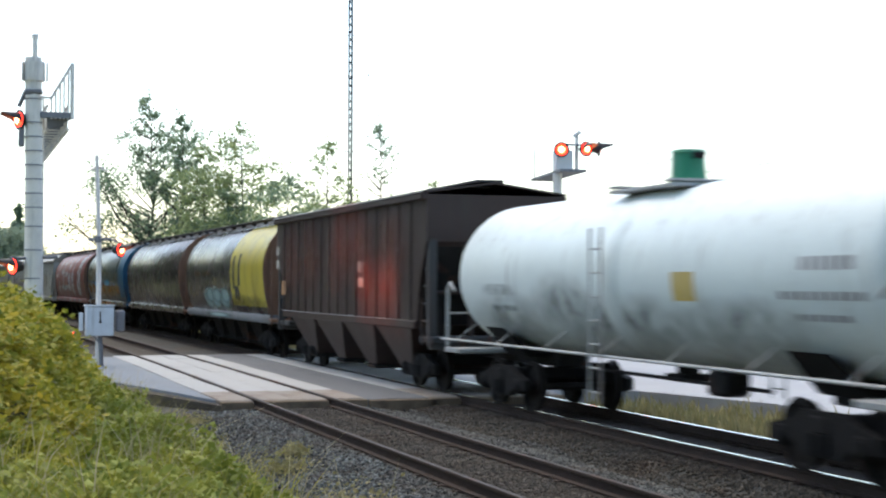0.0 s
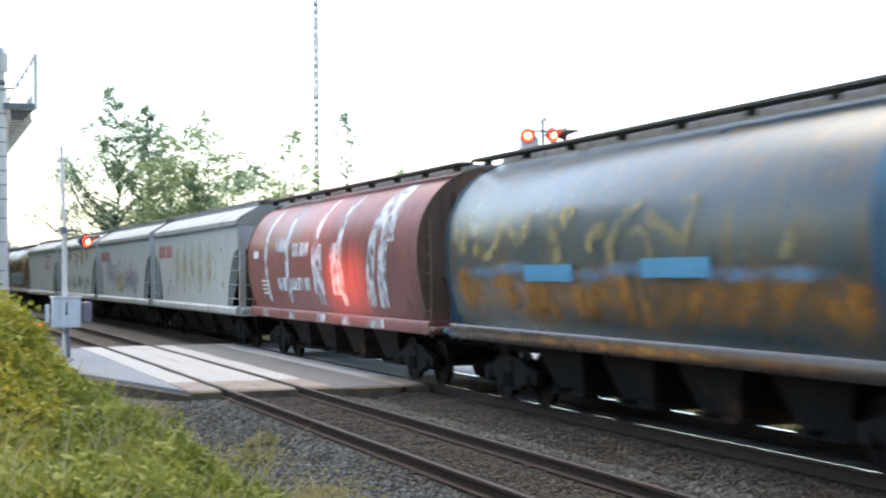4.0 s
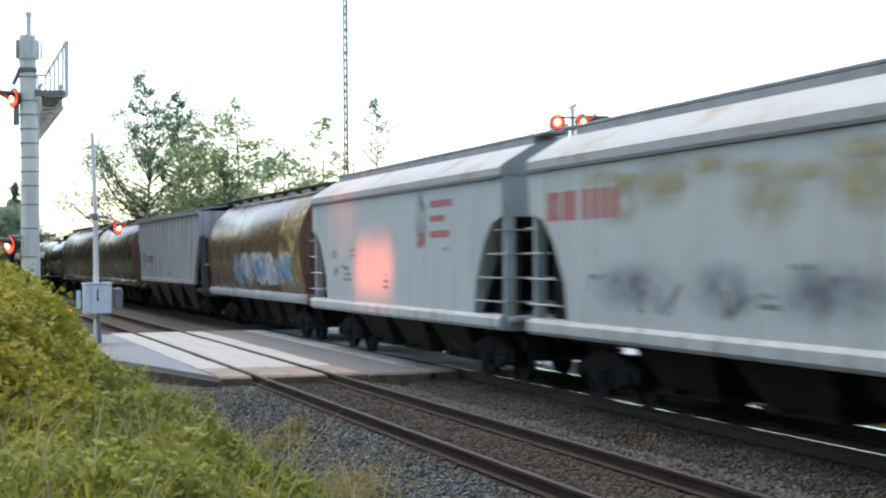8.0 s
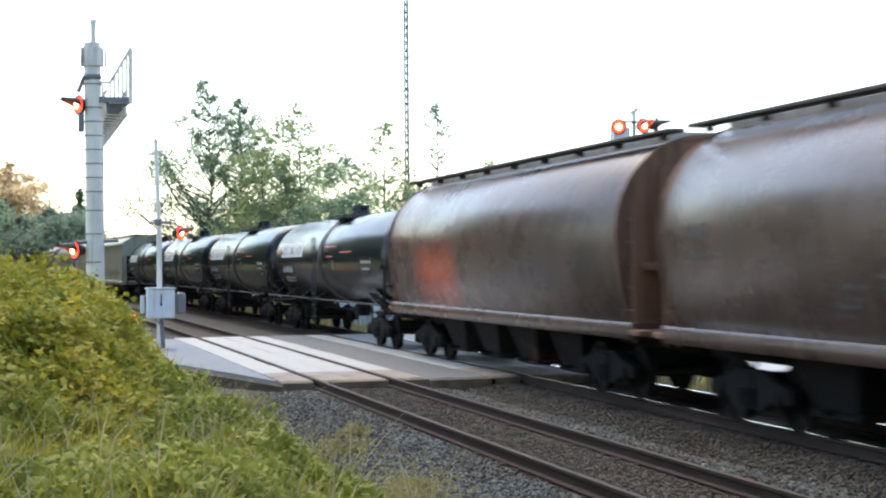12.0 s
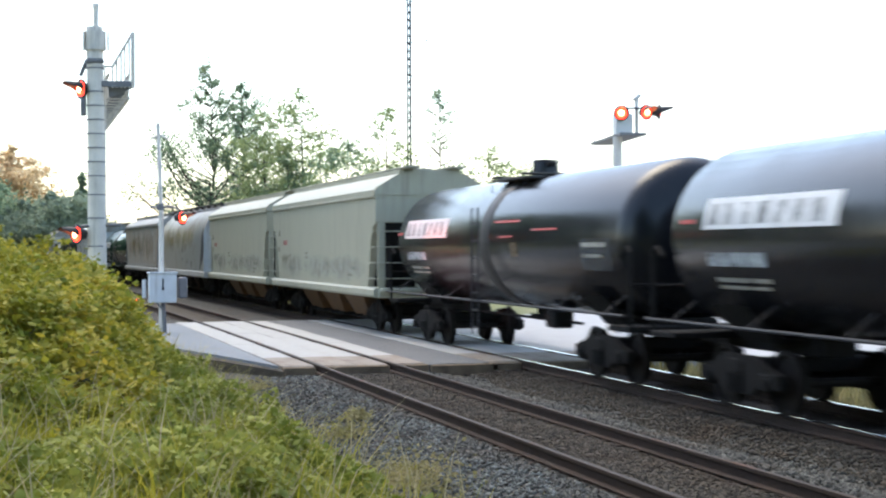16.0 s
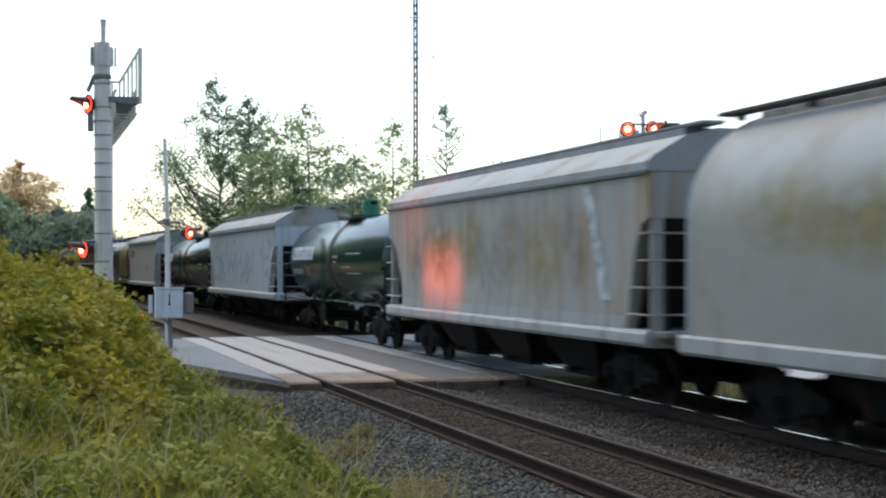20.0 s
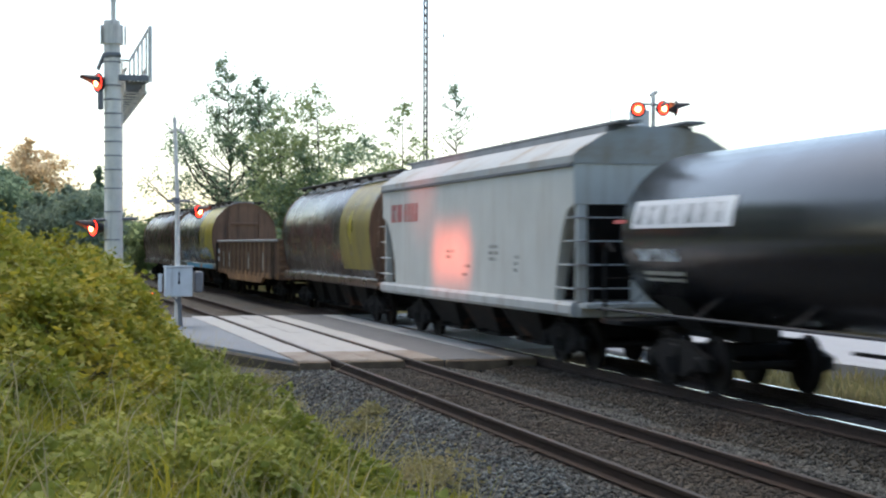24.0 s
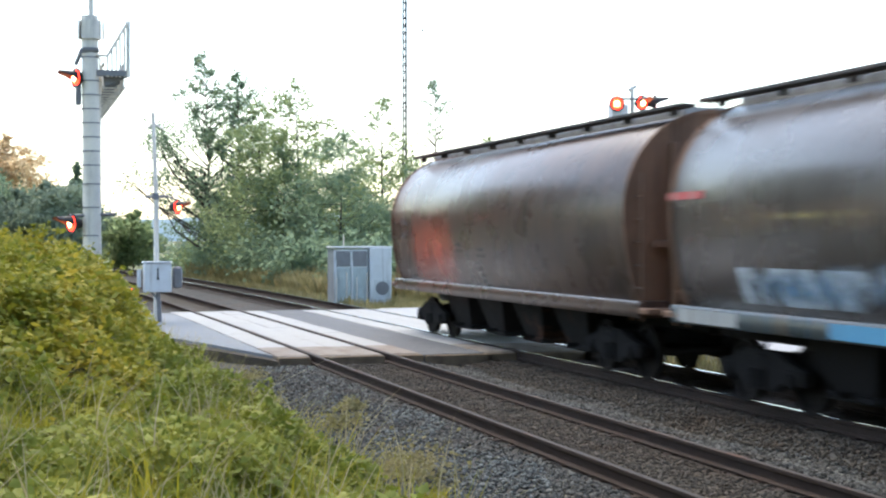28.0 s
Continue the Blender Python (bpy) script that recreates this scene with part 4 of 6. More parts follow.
# a low red marker lamp beside the track
mk = base("marker_lamp", "small amber-red marker lamp on a short post", "signal lamp", m=pose(-60.0, 4.6, -0.5))
part("post", Shape().rod((0, 0, 0), (0, 0, 0.7), 0.04), M["galv"], mk)
part("lens", Shape().box((0.06, 0, 0.82), (0.1, 0.34, 0.2), 0.04), M["lens"], mk, "lit amber-red lens")

# the signal beyond the tracks
SX, SY = -40.2, 16.4
sig = base("crossing_signal", "crossing signal mast with red lamps and a crossbuck beyond the tracks", "crossing signal", m=pose(SX, SY, 0))
part("mast", Shape().rod((0, 0, -0.5), (0, 0, 5.4), 0.14, 0.13, 14), M["galv"], sig)
part("upper_mast", Shape().rod((0, 0.58, 5.44), (0, 0.58, 6.55), 0.055, n=10).rod((0, 0.5, 6.45), (0, 0.68, 6.58), 0.06), M["galv"], sig)
part("platform", Shape().prism([(0.7, -0.2), (0.7, 0.58), (-3.4, 1.2), (-3.4, 0.52)], 5.4, 5.47, "z"), M["band"], sig, "railed service platform seen from below")
part("rail_post", Shape().rod((-3.3, 0.6, 5.44), (-3.3, 0.6, 6.4), 0.02, n=6), M["galv"], sig)
part("backboard", Shape().box((-0.1, 0.2, 5.76), (0.3, 0.5, 0.58), 0.02), M["white"], sig, "white equipment box")
for y, yaw, z, lens in ((0.02, -22, 6.04, "lens"), (0.76, 14, 6.08, "lens"), (1.14, 80, 6.1, "lens_low")):
    lamp_head(sig, (0.25, y, z), yaw, M[lens])
part("lamp_crossarm", Shape().rod((0.1, 0.0, 6.2), (0.1, 1.2, 6.2), 0.03), M["band"], sig)
cb = Shape()
for sgn in (-1, 1):
    c, s = math.cos(radians(45)), math.sin(radians(45)) * sgn
    for k in (-1, 1):
        cb.add([(0.16 + k * 0.01, 0.14 + 0.42 * a * c - 0.09 * b * s, 3.73 + 0.6 * a * s + 0.1 * b * c) for a in (-1, 1) for b in (-1, 1)], [(0, 1, 3, 2)])
part("crossbuck", cb, M["white"], sig, "white crossbuck boards seen edge-on", smooth=0, at=pose(0, 0, 0, 0, 0, 12))
lamp_head(sig, (0.2, 0.39, 2.92), -22, M["lens"])
part("low_crossarm", Shape().rod((0.1, -0.1, 3.0), (0.1, 0.5, 3.0), 0.03), M["band"], sig)

# a small signal farther up the road
far_lamp = base("road_signal", "thin grey pole with a small black-hooded red lamp", "signal lamp", m=pose(-58.0, 21.8, -0.3))
part("pole", Shape().rod((0, 0, 0), (0, 0, 5.5), 0.045, 0.035, 8), M["galv"], far_lamp)
part("lamp_bracket", Shape().rod((0, 0, 3.4), (0, -0.35, 3.4), 0.025), M["band"], far_lamp)
lamp_head(far_lamp, (0.05, -0.4, 3.3), 60, M["lens_low"])

# relay cabinets beyond the far track
cabs = base("relay_cabinet", "silver-grey relay cabinets with doors and a vent fan", "cabinet", m=pose(-62.0, 12.9, -0.45))
part("body", Shape().box((0, 0.72, 1.1), (1.3, 1.42, 2.5), 0.03), M["alu"], cabs)
for k in range(2):
    part("door", Shape().box((0.665, 0.38 + k * 0.7, 0.85), (0.03, 0.64, 1.5), 0.012), M["bluealu"], cabs, "dull bluish door")
    part("louvre", Shape().box((0.665, 0.38 + k * 0.7, 1.95), (0.03, 0.6, 0.62), 0.012), M["band"], cabs, "dark louvred upper panel")
    part("door_edge", Shape().box((0.69, 0.08 + k * 0.68, 0.95), (0.03, 0.05, 1.9), 0.008), M["greybox"], cabs)
part("roof", Shape().box((0, 1.2, 2.42), (1.5, 2.5, 0.07), 0.02), M["greybox"], cabs)
part("second_body", Shape().box((0.1, 1.92, 1.2), (1.4, 0.92, 2.36), 0.03), M["greybox"], cabs, "lighter grey end cabinet")
part("vent", Shape().rod((0.79, 1.98, 0.75), (0.84, 1.98, 0.75), 0.28, n=20).rod((0.84, 1.98, 0.75), (0.86, 1.98, 0.75), 0.1, n=12), M["band"], cabs, "round louvred fan")
part("vent_frame", Shape().box((0.8, 1.98, 0.75), (0.02, 0.7, 0.7), 0.01), M["alu"], cabs)
for k in range(4):
    part("conduit", Shape().rod((0.72, 0.1 + k * 0.42, 0), (0.72, 0.1 + k * 0.42, 1.2 + 0.2 * (k % 2)), 0.03), M["galv"], cabs)
part("aerial", Shape().rod((0, 0.55, 2.4), (0, 0.55, 2.95), 0.02), M["galv"], cabs)

# lattice radio tower
tw = base("radio_tower", "tall slim lattice radio tower with a feeder cable", "tower", m=pose(-200, 51.8, -0.5))
legs = [(0.27 * math.cos(a), 0.27 * math.sin(a)) for a in (0.4, 2.5, 4.6)]
for lx, ly in legs:
    part("leg", Shape().rod((lx, ly, 0), (lx, ly, 62), 0.12, n=5), M["tower"], tw)
br = Shape()
for i in range(60):
    for k in range(3):
        a, b = legs[k], legs[(k + 1) % 3]
        br.rod((*a, i * 1.03), (*b, i * 1.03 + 1.0), 0.05, n=4)
part("bracing", br, M["tower"], tw)
for z in (22.6, 30.8):
    part("side_antenna", Shape().rod((0, 0, z), (0, 2.4, z), 0.018, n=4).rod((0, 2.4, z - 0.22), (0, 2.4, z + 0.22), 0.09, n=6), M["tower"], tw)
for z in (14, 20.5, 26, 30.5, 36):
    part("antenna", Shape().rod((0, -0.9, z), (0, 0.9, z), 0.05, n=5).rod((0, -0.8, z - 0.6), (0, -0.8, z + 0.6), 0.04, n=5), M["tower"], tw)



# ---- the train ----
def paint(name, col, dirt=RUST, amount=0.35, rough=0.42, var=0.18, streak=True, spec=0.3):
    return surface(name, col, rough, 0, var, 0.9, dirt, amount, streak, 0.03, 45, spec=spec, uneven=0.05)


P = {
    "brown": paint("brown_hopper_paint", (0.088, 0.055, 0.042), GRIME, 0.5, 0.28, 0.3, spec=0.36),
    "sootbrown": paint("soot_black_brown_paint", (0.062, 0.048, 0.042), GRIME, 0.5, 0.27, 0.3, spec=0.36),
    "darkbrown": paint("dark_brown_paint", (0.032, 0.0185, 0.0155), GRIME, 0.45, 0.5, 0.35),
    "greybrown": paint("sooty_grey_brown_paint", (0.054, 0.044, 0.04), GRIME, 0.45, 0.27, 0.3, spec=0.36),
    "silver": paint("sooty_dark_grey_paint", (0.068, 0.057, 0.052), (0.04, 0.028, 0.022), 0.5, 0.27, 0.3, spec=0.36),
    "yellow": paint("faded_yellow_paint", (0.42, 0.34, 0.045), (0.16, 0.12, 0.03), 0.4, 0.4),
    "blue": paint("blue_paint", (0.022, 0.1, 0.18), GRIME, 0.4, 0.5, spec=0.2),
    "bluetan": paint("blue_and_tan_paint", (0.05, 0.075, 0.085), (0.15, 0.09, 0.035), 0.5, 0.3, spec=0.45),
    "red": paint("oxide_red_paint", (0.25, 0.09, 0.08), (0.1, 0.045, 0.04), 0.4, 0.4),
    "gold": paint("dirty_gold_paint", (0.12, 0.075, 0.036), (0.045, 0.032, 0.023), 0.55, 0.28, 0.3, spec=0.38),
    "grey": paint("light_grey_hopper_paint", (0.4, 0.424, 0.408), (0.27, 0.25, 0.22), 0.28, 0.5, 0.08),
    "grey2": paint("pale_grey_hopper_paint", (0.415, 0.434, 0.414), (0.3, 0.21, 0.14), 0.3, 0.5, 0.1),
    "creamgrey": paint("cream_grey_hopper_paint", (0.5, 0.49, 0.445), (0.35, 0.29, 0.22), 0.3, 0.55, 0.1),
    "stained": paint("stained_grey_paint", (0.37, 0.362, 0.335), (0.33, 0.2, 0.09), 0.5, 0.55, 0.12),
    "ribgrey": paint("weathered_ribbed_grey_paint", (0.36, 0.355, 0.35), (0.17, 0.15, 0.14), 0.5, 0.6, 0.15),
    "beige": paint("beige_hopper_paint", (0.37, 0.36, 0.275), (0.25, 0.23, 0.18), 0.3, 0.5, 0.08),
    "palegrey": paint("pale_blue_grey_paint", (0.51, 0.54, 0.55), (0.33, 0.32, 0.32), 0.35, 0.5, 0.1),
    "whitetank": paint("white_tank_paint", (0.64, 0.69, 0.655), (0.3, 0.29, 0.26), 0.22, 0.4, 0.06),
    "blacktank": paint("black_tank_paint", (0.011, 0.012, 0.015), (0.024, 0.021, 0.019), 0.3, 0.2, 0.3, spec=0.36),
    "greentank": paint("dark_green_tank_paint", (0.009, 0.034, 0.025), (0.014, 0.02, 0.014), 0.3, 0.22, 0.3, spec=0.42),
    "green": paint("green_housing_paint", (0.03, 0.2, 0.11), GRIME, 0.2, 0.45),
    "dirtyyellow": paint("dirty_yellow_paint", (0.24, 0.19, 0.05), (0.11, 0.085, 0.045), 0.55, 0.45),
    "bayorange": paint("orange_bay_paint", (0.11, 0.055, 0.02), GRIME, 0.4, 0.6),
    "palemark": faded(paint("chalky_pale_mark", (0.5, 0.47, 0.4), None, 0, 0.7), False, 0.25, 0.5, 0.8, 3.0),
    "rustend": paint("rusty_brown_end_paint", (0.21, 0.115, 0.07), (0.08, 0.05, 0.036), 0.45, 0.6, 0.25),
    "rustgon": paint("rusted_gondola_steel", (0.34, 0.185, 0.085), (0.08, 0.05, 0.034), 0.65, 0.8, 0.5),
    "darkrust": paint("dark_rusted_ribs", (0.18, 0.11, 0.07), (0.05, 0.035, 0.03), 0.5, 0.75, 0.3),
    "roofgrey": paint("grey_roof_walk", (0.22, 0.225, 0.23), (0.12, 0.115, 0.11), 0.4, 0.6),
    "slabroof": paint("dirty_grey_roof_paint", (0.35, 0.36, 0.35), (0.24, 0.19, 0.13), 0.45, 0.6, 0.2, False),
    "sillgrey": paint("dull_grey_sill_paint", (0.17, 0.175, 0.18), (0.07, 0.065, 0.06), 0.45, 0.6),
    "curvegrey": paint("dull_grey_paint", (0.3, 0.295, 0.265), (0.23, 0.19, 0.14), 0.35, 0.42, 0.1, False),
    "cloudgrime": faded(paint("black_grime_cloud", (0.04, 0.032, 0.028), None, 0, 0.7), most=0.95),
    "cloudblue": faded(paint("blue_spray_cloud", (0.16, 0.33, 0.5), None, 0, 0.6), most=0.9),
    "cloudwhite": faded(paint("white_spray_cloud", (0.6, 0.64, 0.68), None, 0, 0.6), most=0.9),
    "roofdark": paint("dark_roof_walk", (0.06, 0.058, 0.056), RUST, 0.25, 0.7),
    "lightsill": paint("light_grey_sill_paint", (0.4, 0.402, 0.38), RUST, 0.35, 0.55),
    "markwhite": paint("white_stencil_paint", (0.66, 0.66, 0.66), (0.3, 0.3, 0.3), 0.2, 0.6, 0.05),
    "markred": paint("faded_red_lettering", (0.46, 0.09, 0.08), (0.42, 0.3, 0.28), 0.3, 0.6, 0.1),
    "markblack": paint("black_stencil_and_recess_shade", (0.03, 0.03, 0.035), GRIME, 0.1, 0.6),
    "markgrey": paint("grey_stencil_paint", (0.12, 0.125, 0.13), GRIME, 0.1, 0.6),
    "cloudyellow": faded(paint("ochre_spray_cloud", (0.4, 0.32, 0.13), None, 0, 0.6)),
    "cloudmauve": faded(paint("violet_spray_cloud", (0.27, 0.24, 0.33), None, 0, 0.6)),
    "cloudteal": faded(paint("teal_spray_cloud", (0.26, 0.36, 0.34), None, 0, 0.6), True, 0.25, 0.4, 1.0),
    "cloudgrey": faded(paint("grey_grime_cloud", (0.3, 0.31, 0.29), None, 0, 0.6), most=0.7),
    "cloudslate": faded(paint("slate_spray_cloud", (0.12, 0.145, 0.18), None, 0, 0.6), most=0.8),
    "cloudbrown": faded(paint("brown_wear_cloud", (0.28, 0.19, 0.11), None, 0, 0.6), most=0.55),
    "cloudrust": faded(paint("rust_red_cloud", (0.165, 0.055, 0.036), None, 0, 0.6), most=0.7),
    "cloudorange": faded(paint("orange_spray_cloud", (0.45, 0.2, 0.04), None, 0, 0.6), most=1.0),
    "fadered": faded(paint("worn_red_lettering", (0.4, 0.13, 0.12), None, 0, 0.6), False, 0.3, 0.5, 0.9, 4.0),
    "fadegrey": faded(paint("worn_grey_lettering", (0.14, 0.145, 0.15), None, 0, 0.6), False, 0.36, 0.62, 0.6, 4.0),
    "fadewhite": faded(paint("worn_white_paint", (0.62, 0.66, 0.68), None, 0, 0.6), False, 0.34, 0.6, 0.9, 2.5),
    "fadepurple": faded(paint("worn_violet_spray", (0.3, 0.27, 0.36), None, 0, 0.6), False, 0.4, 0.6, 0.8, 2.0),
    "fadeyellow": faded(paint("worn_yellow_spray", (0.46, 0.36, 0.14), None, 0, 0.6), False, 0.42, 0.62, 0.8, 2.0),
    "orange": paint("orange_spray_paint", (0.45, 0.19, 0.035), GRIME, 0.2, 0.5),
    "sprayblue": paint("light_blue_spray_paint", (0.1, 0.32, 0.5), (0.05, 0.12, 0.2), 0.2, 0.5),
    "spraywhite": paint("white_spray_paint", (0.58, 0.63, 0.66), (0.3, 0.35, 0.38), 0.25, 0.5),
    "sprayyellow": paint("yellow_spray_paint", (0.5, 0.36, 0.1), (0.4, 0.38, 0.3), 0.45, 0.6),
}

SHARED = {}


def shared(key, build, material, smooth=38):
    if key not in SHARED:
        SHARED[key] = build().data(key, material, smooth)
    return SHARED[key]


def wheel_shape():
    sh = Shape()
    rings = []
    for y, r in ((-0.07, 0.2), (-0.06, 0.36), (-0.07, 0.38), (-0.07, 0.42), (0.05, 0.43), (0.055, 0.465), (0.075, 0.465), (0.075, 0.39), (0.03, 0.36), (0.02, 0.2)):
        rings.append([(r * math.cos(2 * math.pi * i / 24), y, r * math.sin(2 * math.pi * i / 24)) for i in range(24)])
    return sh.loft(rings)


def frame_shape():
    sh = Shape()
    sh.prism([(-1.2, 0.36), (-1.2, 0.56), (-0.75, 0.66), (-0.45, 0.78), (0.45, 0.78), (0.75, 0.66), (1.2, 0.56), (1.2, 0.36), (0.72, 0.42),
              (0.42, 0.24), (-0.42, 0.24), (-0.72, 0.42)], -0.07, 0.07)
    for x in (-0.89, 0.89):
        sh.box((x, 0, 0.44), (0.26, 0.2, 0.26), 0.03).rod((x, -0.14, 0.43), (x, 0.1, 0.43), 0.09, n=12)
    for x in (-0.14, 0.0, 0.14):
        sh.rod((x, -0.09, 0.28), (x, -0.09, 0.52), 0.055, n=8)
    return sh


def truck(car, x):
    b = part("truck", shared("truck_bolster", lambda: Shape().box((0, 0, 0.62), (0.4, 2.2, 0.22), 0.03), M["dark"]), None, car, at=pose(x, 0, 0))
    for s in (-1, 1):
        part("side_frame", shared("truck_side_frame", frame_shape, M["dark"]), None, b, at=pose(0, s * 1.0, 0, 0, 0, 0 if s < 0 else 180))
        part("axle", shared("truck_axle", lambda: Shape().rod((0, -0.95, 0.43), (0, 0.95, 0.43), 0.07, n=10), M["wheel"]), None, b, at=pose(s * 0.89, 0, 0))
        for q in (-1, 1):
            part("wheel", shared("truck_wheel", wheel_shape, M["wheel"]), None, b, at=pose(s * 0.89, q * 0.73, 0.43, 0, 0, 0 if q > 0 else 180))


def gear(car, L, step=2.4):
    """Couplers, centre sill, trucks, brake gear, end platforms and steps."""
    part("centre_sill", Shape().box((0, 0, 0.95), (L - 0.7, 0.5, 0.34), 0.03), M["dark"], car)
    for s in (-1, 1):
        c = Shape().box((s * (L / 2 - 0.3), 0, 0.86), (0.9, 0.2, 0.22), 0.03).box((s * (L / 2 + 0.1), 0.03, 0.86), (0.32, 0.3, 0.3), 0.06)
        part("coupler", c, M["wheel"], car)
        h = Shape().path([(s * (L / 2 - 0.15), 0.32, 0.9), (s * (L / 2 + 0.05), 0.3, 0.6), (s * (L / 2 + 0.3), 0.12, 0.55)], 0.03)
        part("brake_hose", h, M["black"], car)
        truck(car, s * (L / 2 - step))
    part("brake_rigging", Shape().box((1.2, -0.5, 0.75), (0.9, 0.4, 0.35), 0.05).rod((-3, -0.35, 0.7), (3, -0.35, 0.7), 0.03).rod((-1.8, 0.4, 0.7), (-0.8, 0.4, 0.7), 0.2, n=12), M["dark"], car)


def ladder(car, x, y, z0, z1, w, material, across="x"):
    sh = Shape()
    d = (lambda k, z: (x + k * w / 2, y, z)) if across == "x" else (lambda k, z: (x, y + k * w / 2, z))
    for k in (-1, 1):
        sh.rod(d(k, z0), d(k, z1), 0.022, n=6)
    for z in np.arange(z0 + 0.15, z1, 0.36):
        sh.rod(d(-1, z), d(1, z), 0.016, n=5)
    return part("ladder", sh, material, car)


def tube_side(zc, r):
    return lambda x, z, off: (x, -math.sqrt(max(0.0001, (r + off) ** 2 - (z - zc) ** 2)), z)


def hull_side(zc, r, tuck):
    """A side that is round above the middle and nearly upright below it, drawn in at the foot."""
    def go(x, z, off):
        y = math.sqrt(max(0.0001, r * r - (z - zc) ** 2)) if z > zc else r * (1 - tuck * ((zc - z) / 1.44) ** 2.2)
        return (x, -y - off, z)
    return go


def flat_side(y):
    return lambda x, z, off: (x, y - off, z)


def patch(car, side, x0, x1, z0, z1, material, name="lettering", label="", off=0.005, slant=0.0):
    nz = max(2, int((z1 - z0) / 0.12) + 1)
    sh = Shape().sheet(lambda u, v: side(u + slant * (v - z0), v, off), [x0, x1], list(np.linspace(z0, z1, nz)))
    return part(name, sh, material, car, label)


def bars(car, side, spec, material, name="lettering", label="", off=0.006):
    """Plain bars in place of writing: rows of x0, x1, z0, z1 in one mesh."""
    for x0, x1, z0, z1 in spec:
        patch(car, side, x0, x1, z0, z1, material, name, label, off)


def word(x0, z0, w, h, n_, gap=0.25):
    """Bars as wide as the letters of one word."""
    k = w / n_
    return [(x0 + i * k, x0 + i * k + k * (1 - gap), z0, z0 + h) for i in range(n_)]


def spray(car, side, x0, x1, z0, z1, material, seed, count=14, width=0.09, name="graffiti", label="", off=0.008):
    """Loose curved strokes of spray paint that follow the car's side."""
    r = random.Random(seed)
    for _ in range(count):
        sh = Shape()
        x, z = r.uniform(x0, x1), r.uniform(z0, z1)
        a = r.choice((1.4, -1.4, 0.9, -0.9, 0.1)) + r.uniform(-0.4, 0.4)
        bend = r.uniform(-0.35, 0.35)
        pts = []
        for _k in range(r.randint(7, 15)):
            pts.append((x, z, a))
            x, z, a = x + 0.12 * math.cos(a), z + 0.12 * math.sin(a), a + bend
            if not (x0 < x < x1 and z0 < z < z1):
                a += 2.2
                x, z = min(max(x, x0), x1), min(max(z, z0), z1)
        w = width * r.uniform(0.6, 1.3)
        vs = []
        for px, pz, pa in pts:
            for k in (-1, 1):
                qx, qz = px - k * w * math.sin(pa), pz + k * w * math.cos(pa)
                vs.append(side(qx, min(max(qz, z0 - 0.1), z1 + 0.1), off))
        off += 0.0006
        sh.add(vs, [(2 * i, 2 * i + 2, 2 * i + 3, 2 * i + 1) for i in range(len(pts) - 1)])
        part(name, sh, material, car, label, smooth=0)


def blob(car, side, x, z, rx, rz, material, name="graffiti", label="", off=0.006, seed=0):
    r = random.Random(seed)
    n_ = 26
    ph = [r.uniform(0, 6.28) for _ in range(3)]
    vs = [side(x, z, off)]
    for ring in (0.5, 1.0):
        for i in range(n_):
            a = 2 * math.pi * i / n_
            k = ring * (1 + 0.14 * math.sin(3 * a + ph[0]) + 0.09 * math.sin(7 * a + ph[1]))
            vs.append(side(x + rx * k * math.cos(a), z + rz * k * math.sin(a), off))
    fs = [(0, 1 + i, 1 + (i + 1) % n_) for i in range(n_)] + [(1 + i, 1 + n_ + i, 1 + n_ + (i + 1) % n_, 1 + (i + 1) % n_) for i in range(n_)]
    return part(name, Shape().add(vs, fs), material, car, label)


def cloud(car, side, x, z, rx, rz, material, label="", off=0.006, name="graffiti"):
    return patch(car, side, x - rx, x + rx, z - rz, z + rz, material, name, label, off)


def roof_walk(car, L, z, material, wide=0.42, yy=0.0, xx=0.0):
    part("running_board", Shape().box((xx, yy, z), (L - 0.15, wide, 0.055), 0.01), material, car, "steel grating roof walk")
    for i in range(9):
        x = xx + (i - 4) * (L - 1.2) / 8
        part("walk_bracket", Shape().box((x, yy, z - 0.07), (0.035, wide * 0.5, 0.11)), material, car)


def hopper_bays(car, L, z1, n_, material, half=1.15, wide=0.5):
    w = (L - 6.6) / n_
    for i in range(n_):
        c = (i - (n_ - 1) / 2) * w
        sh = Shape().loft([[(c - w * 0.47, -half, z1), (c + w * 0.47, -half, z1), (c + w * 0.47, half, z1), (c - w * 0.47, half, z1)],
                           [(c - wide, -0.85, 0.36), (c + wide, -0.85, 0.36), (c + wide, 0.85, 0.36), (c - wide, 0.85, 0.36)]])
        bay = part("hopper_bay", sh, material, car)
        part("discharge_gate", Shape().box((c, 0, 0.31), (2 * wide + 0.2, 1.8, 0.1), 0.02).rod((c, -1.1, 0.36), (c, 1.1, 0.36), 0.04), M["dark"], bay)


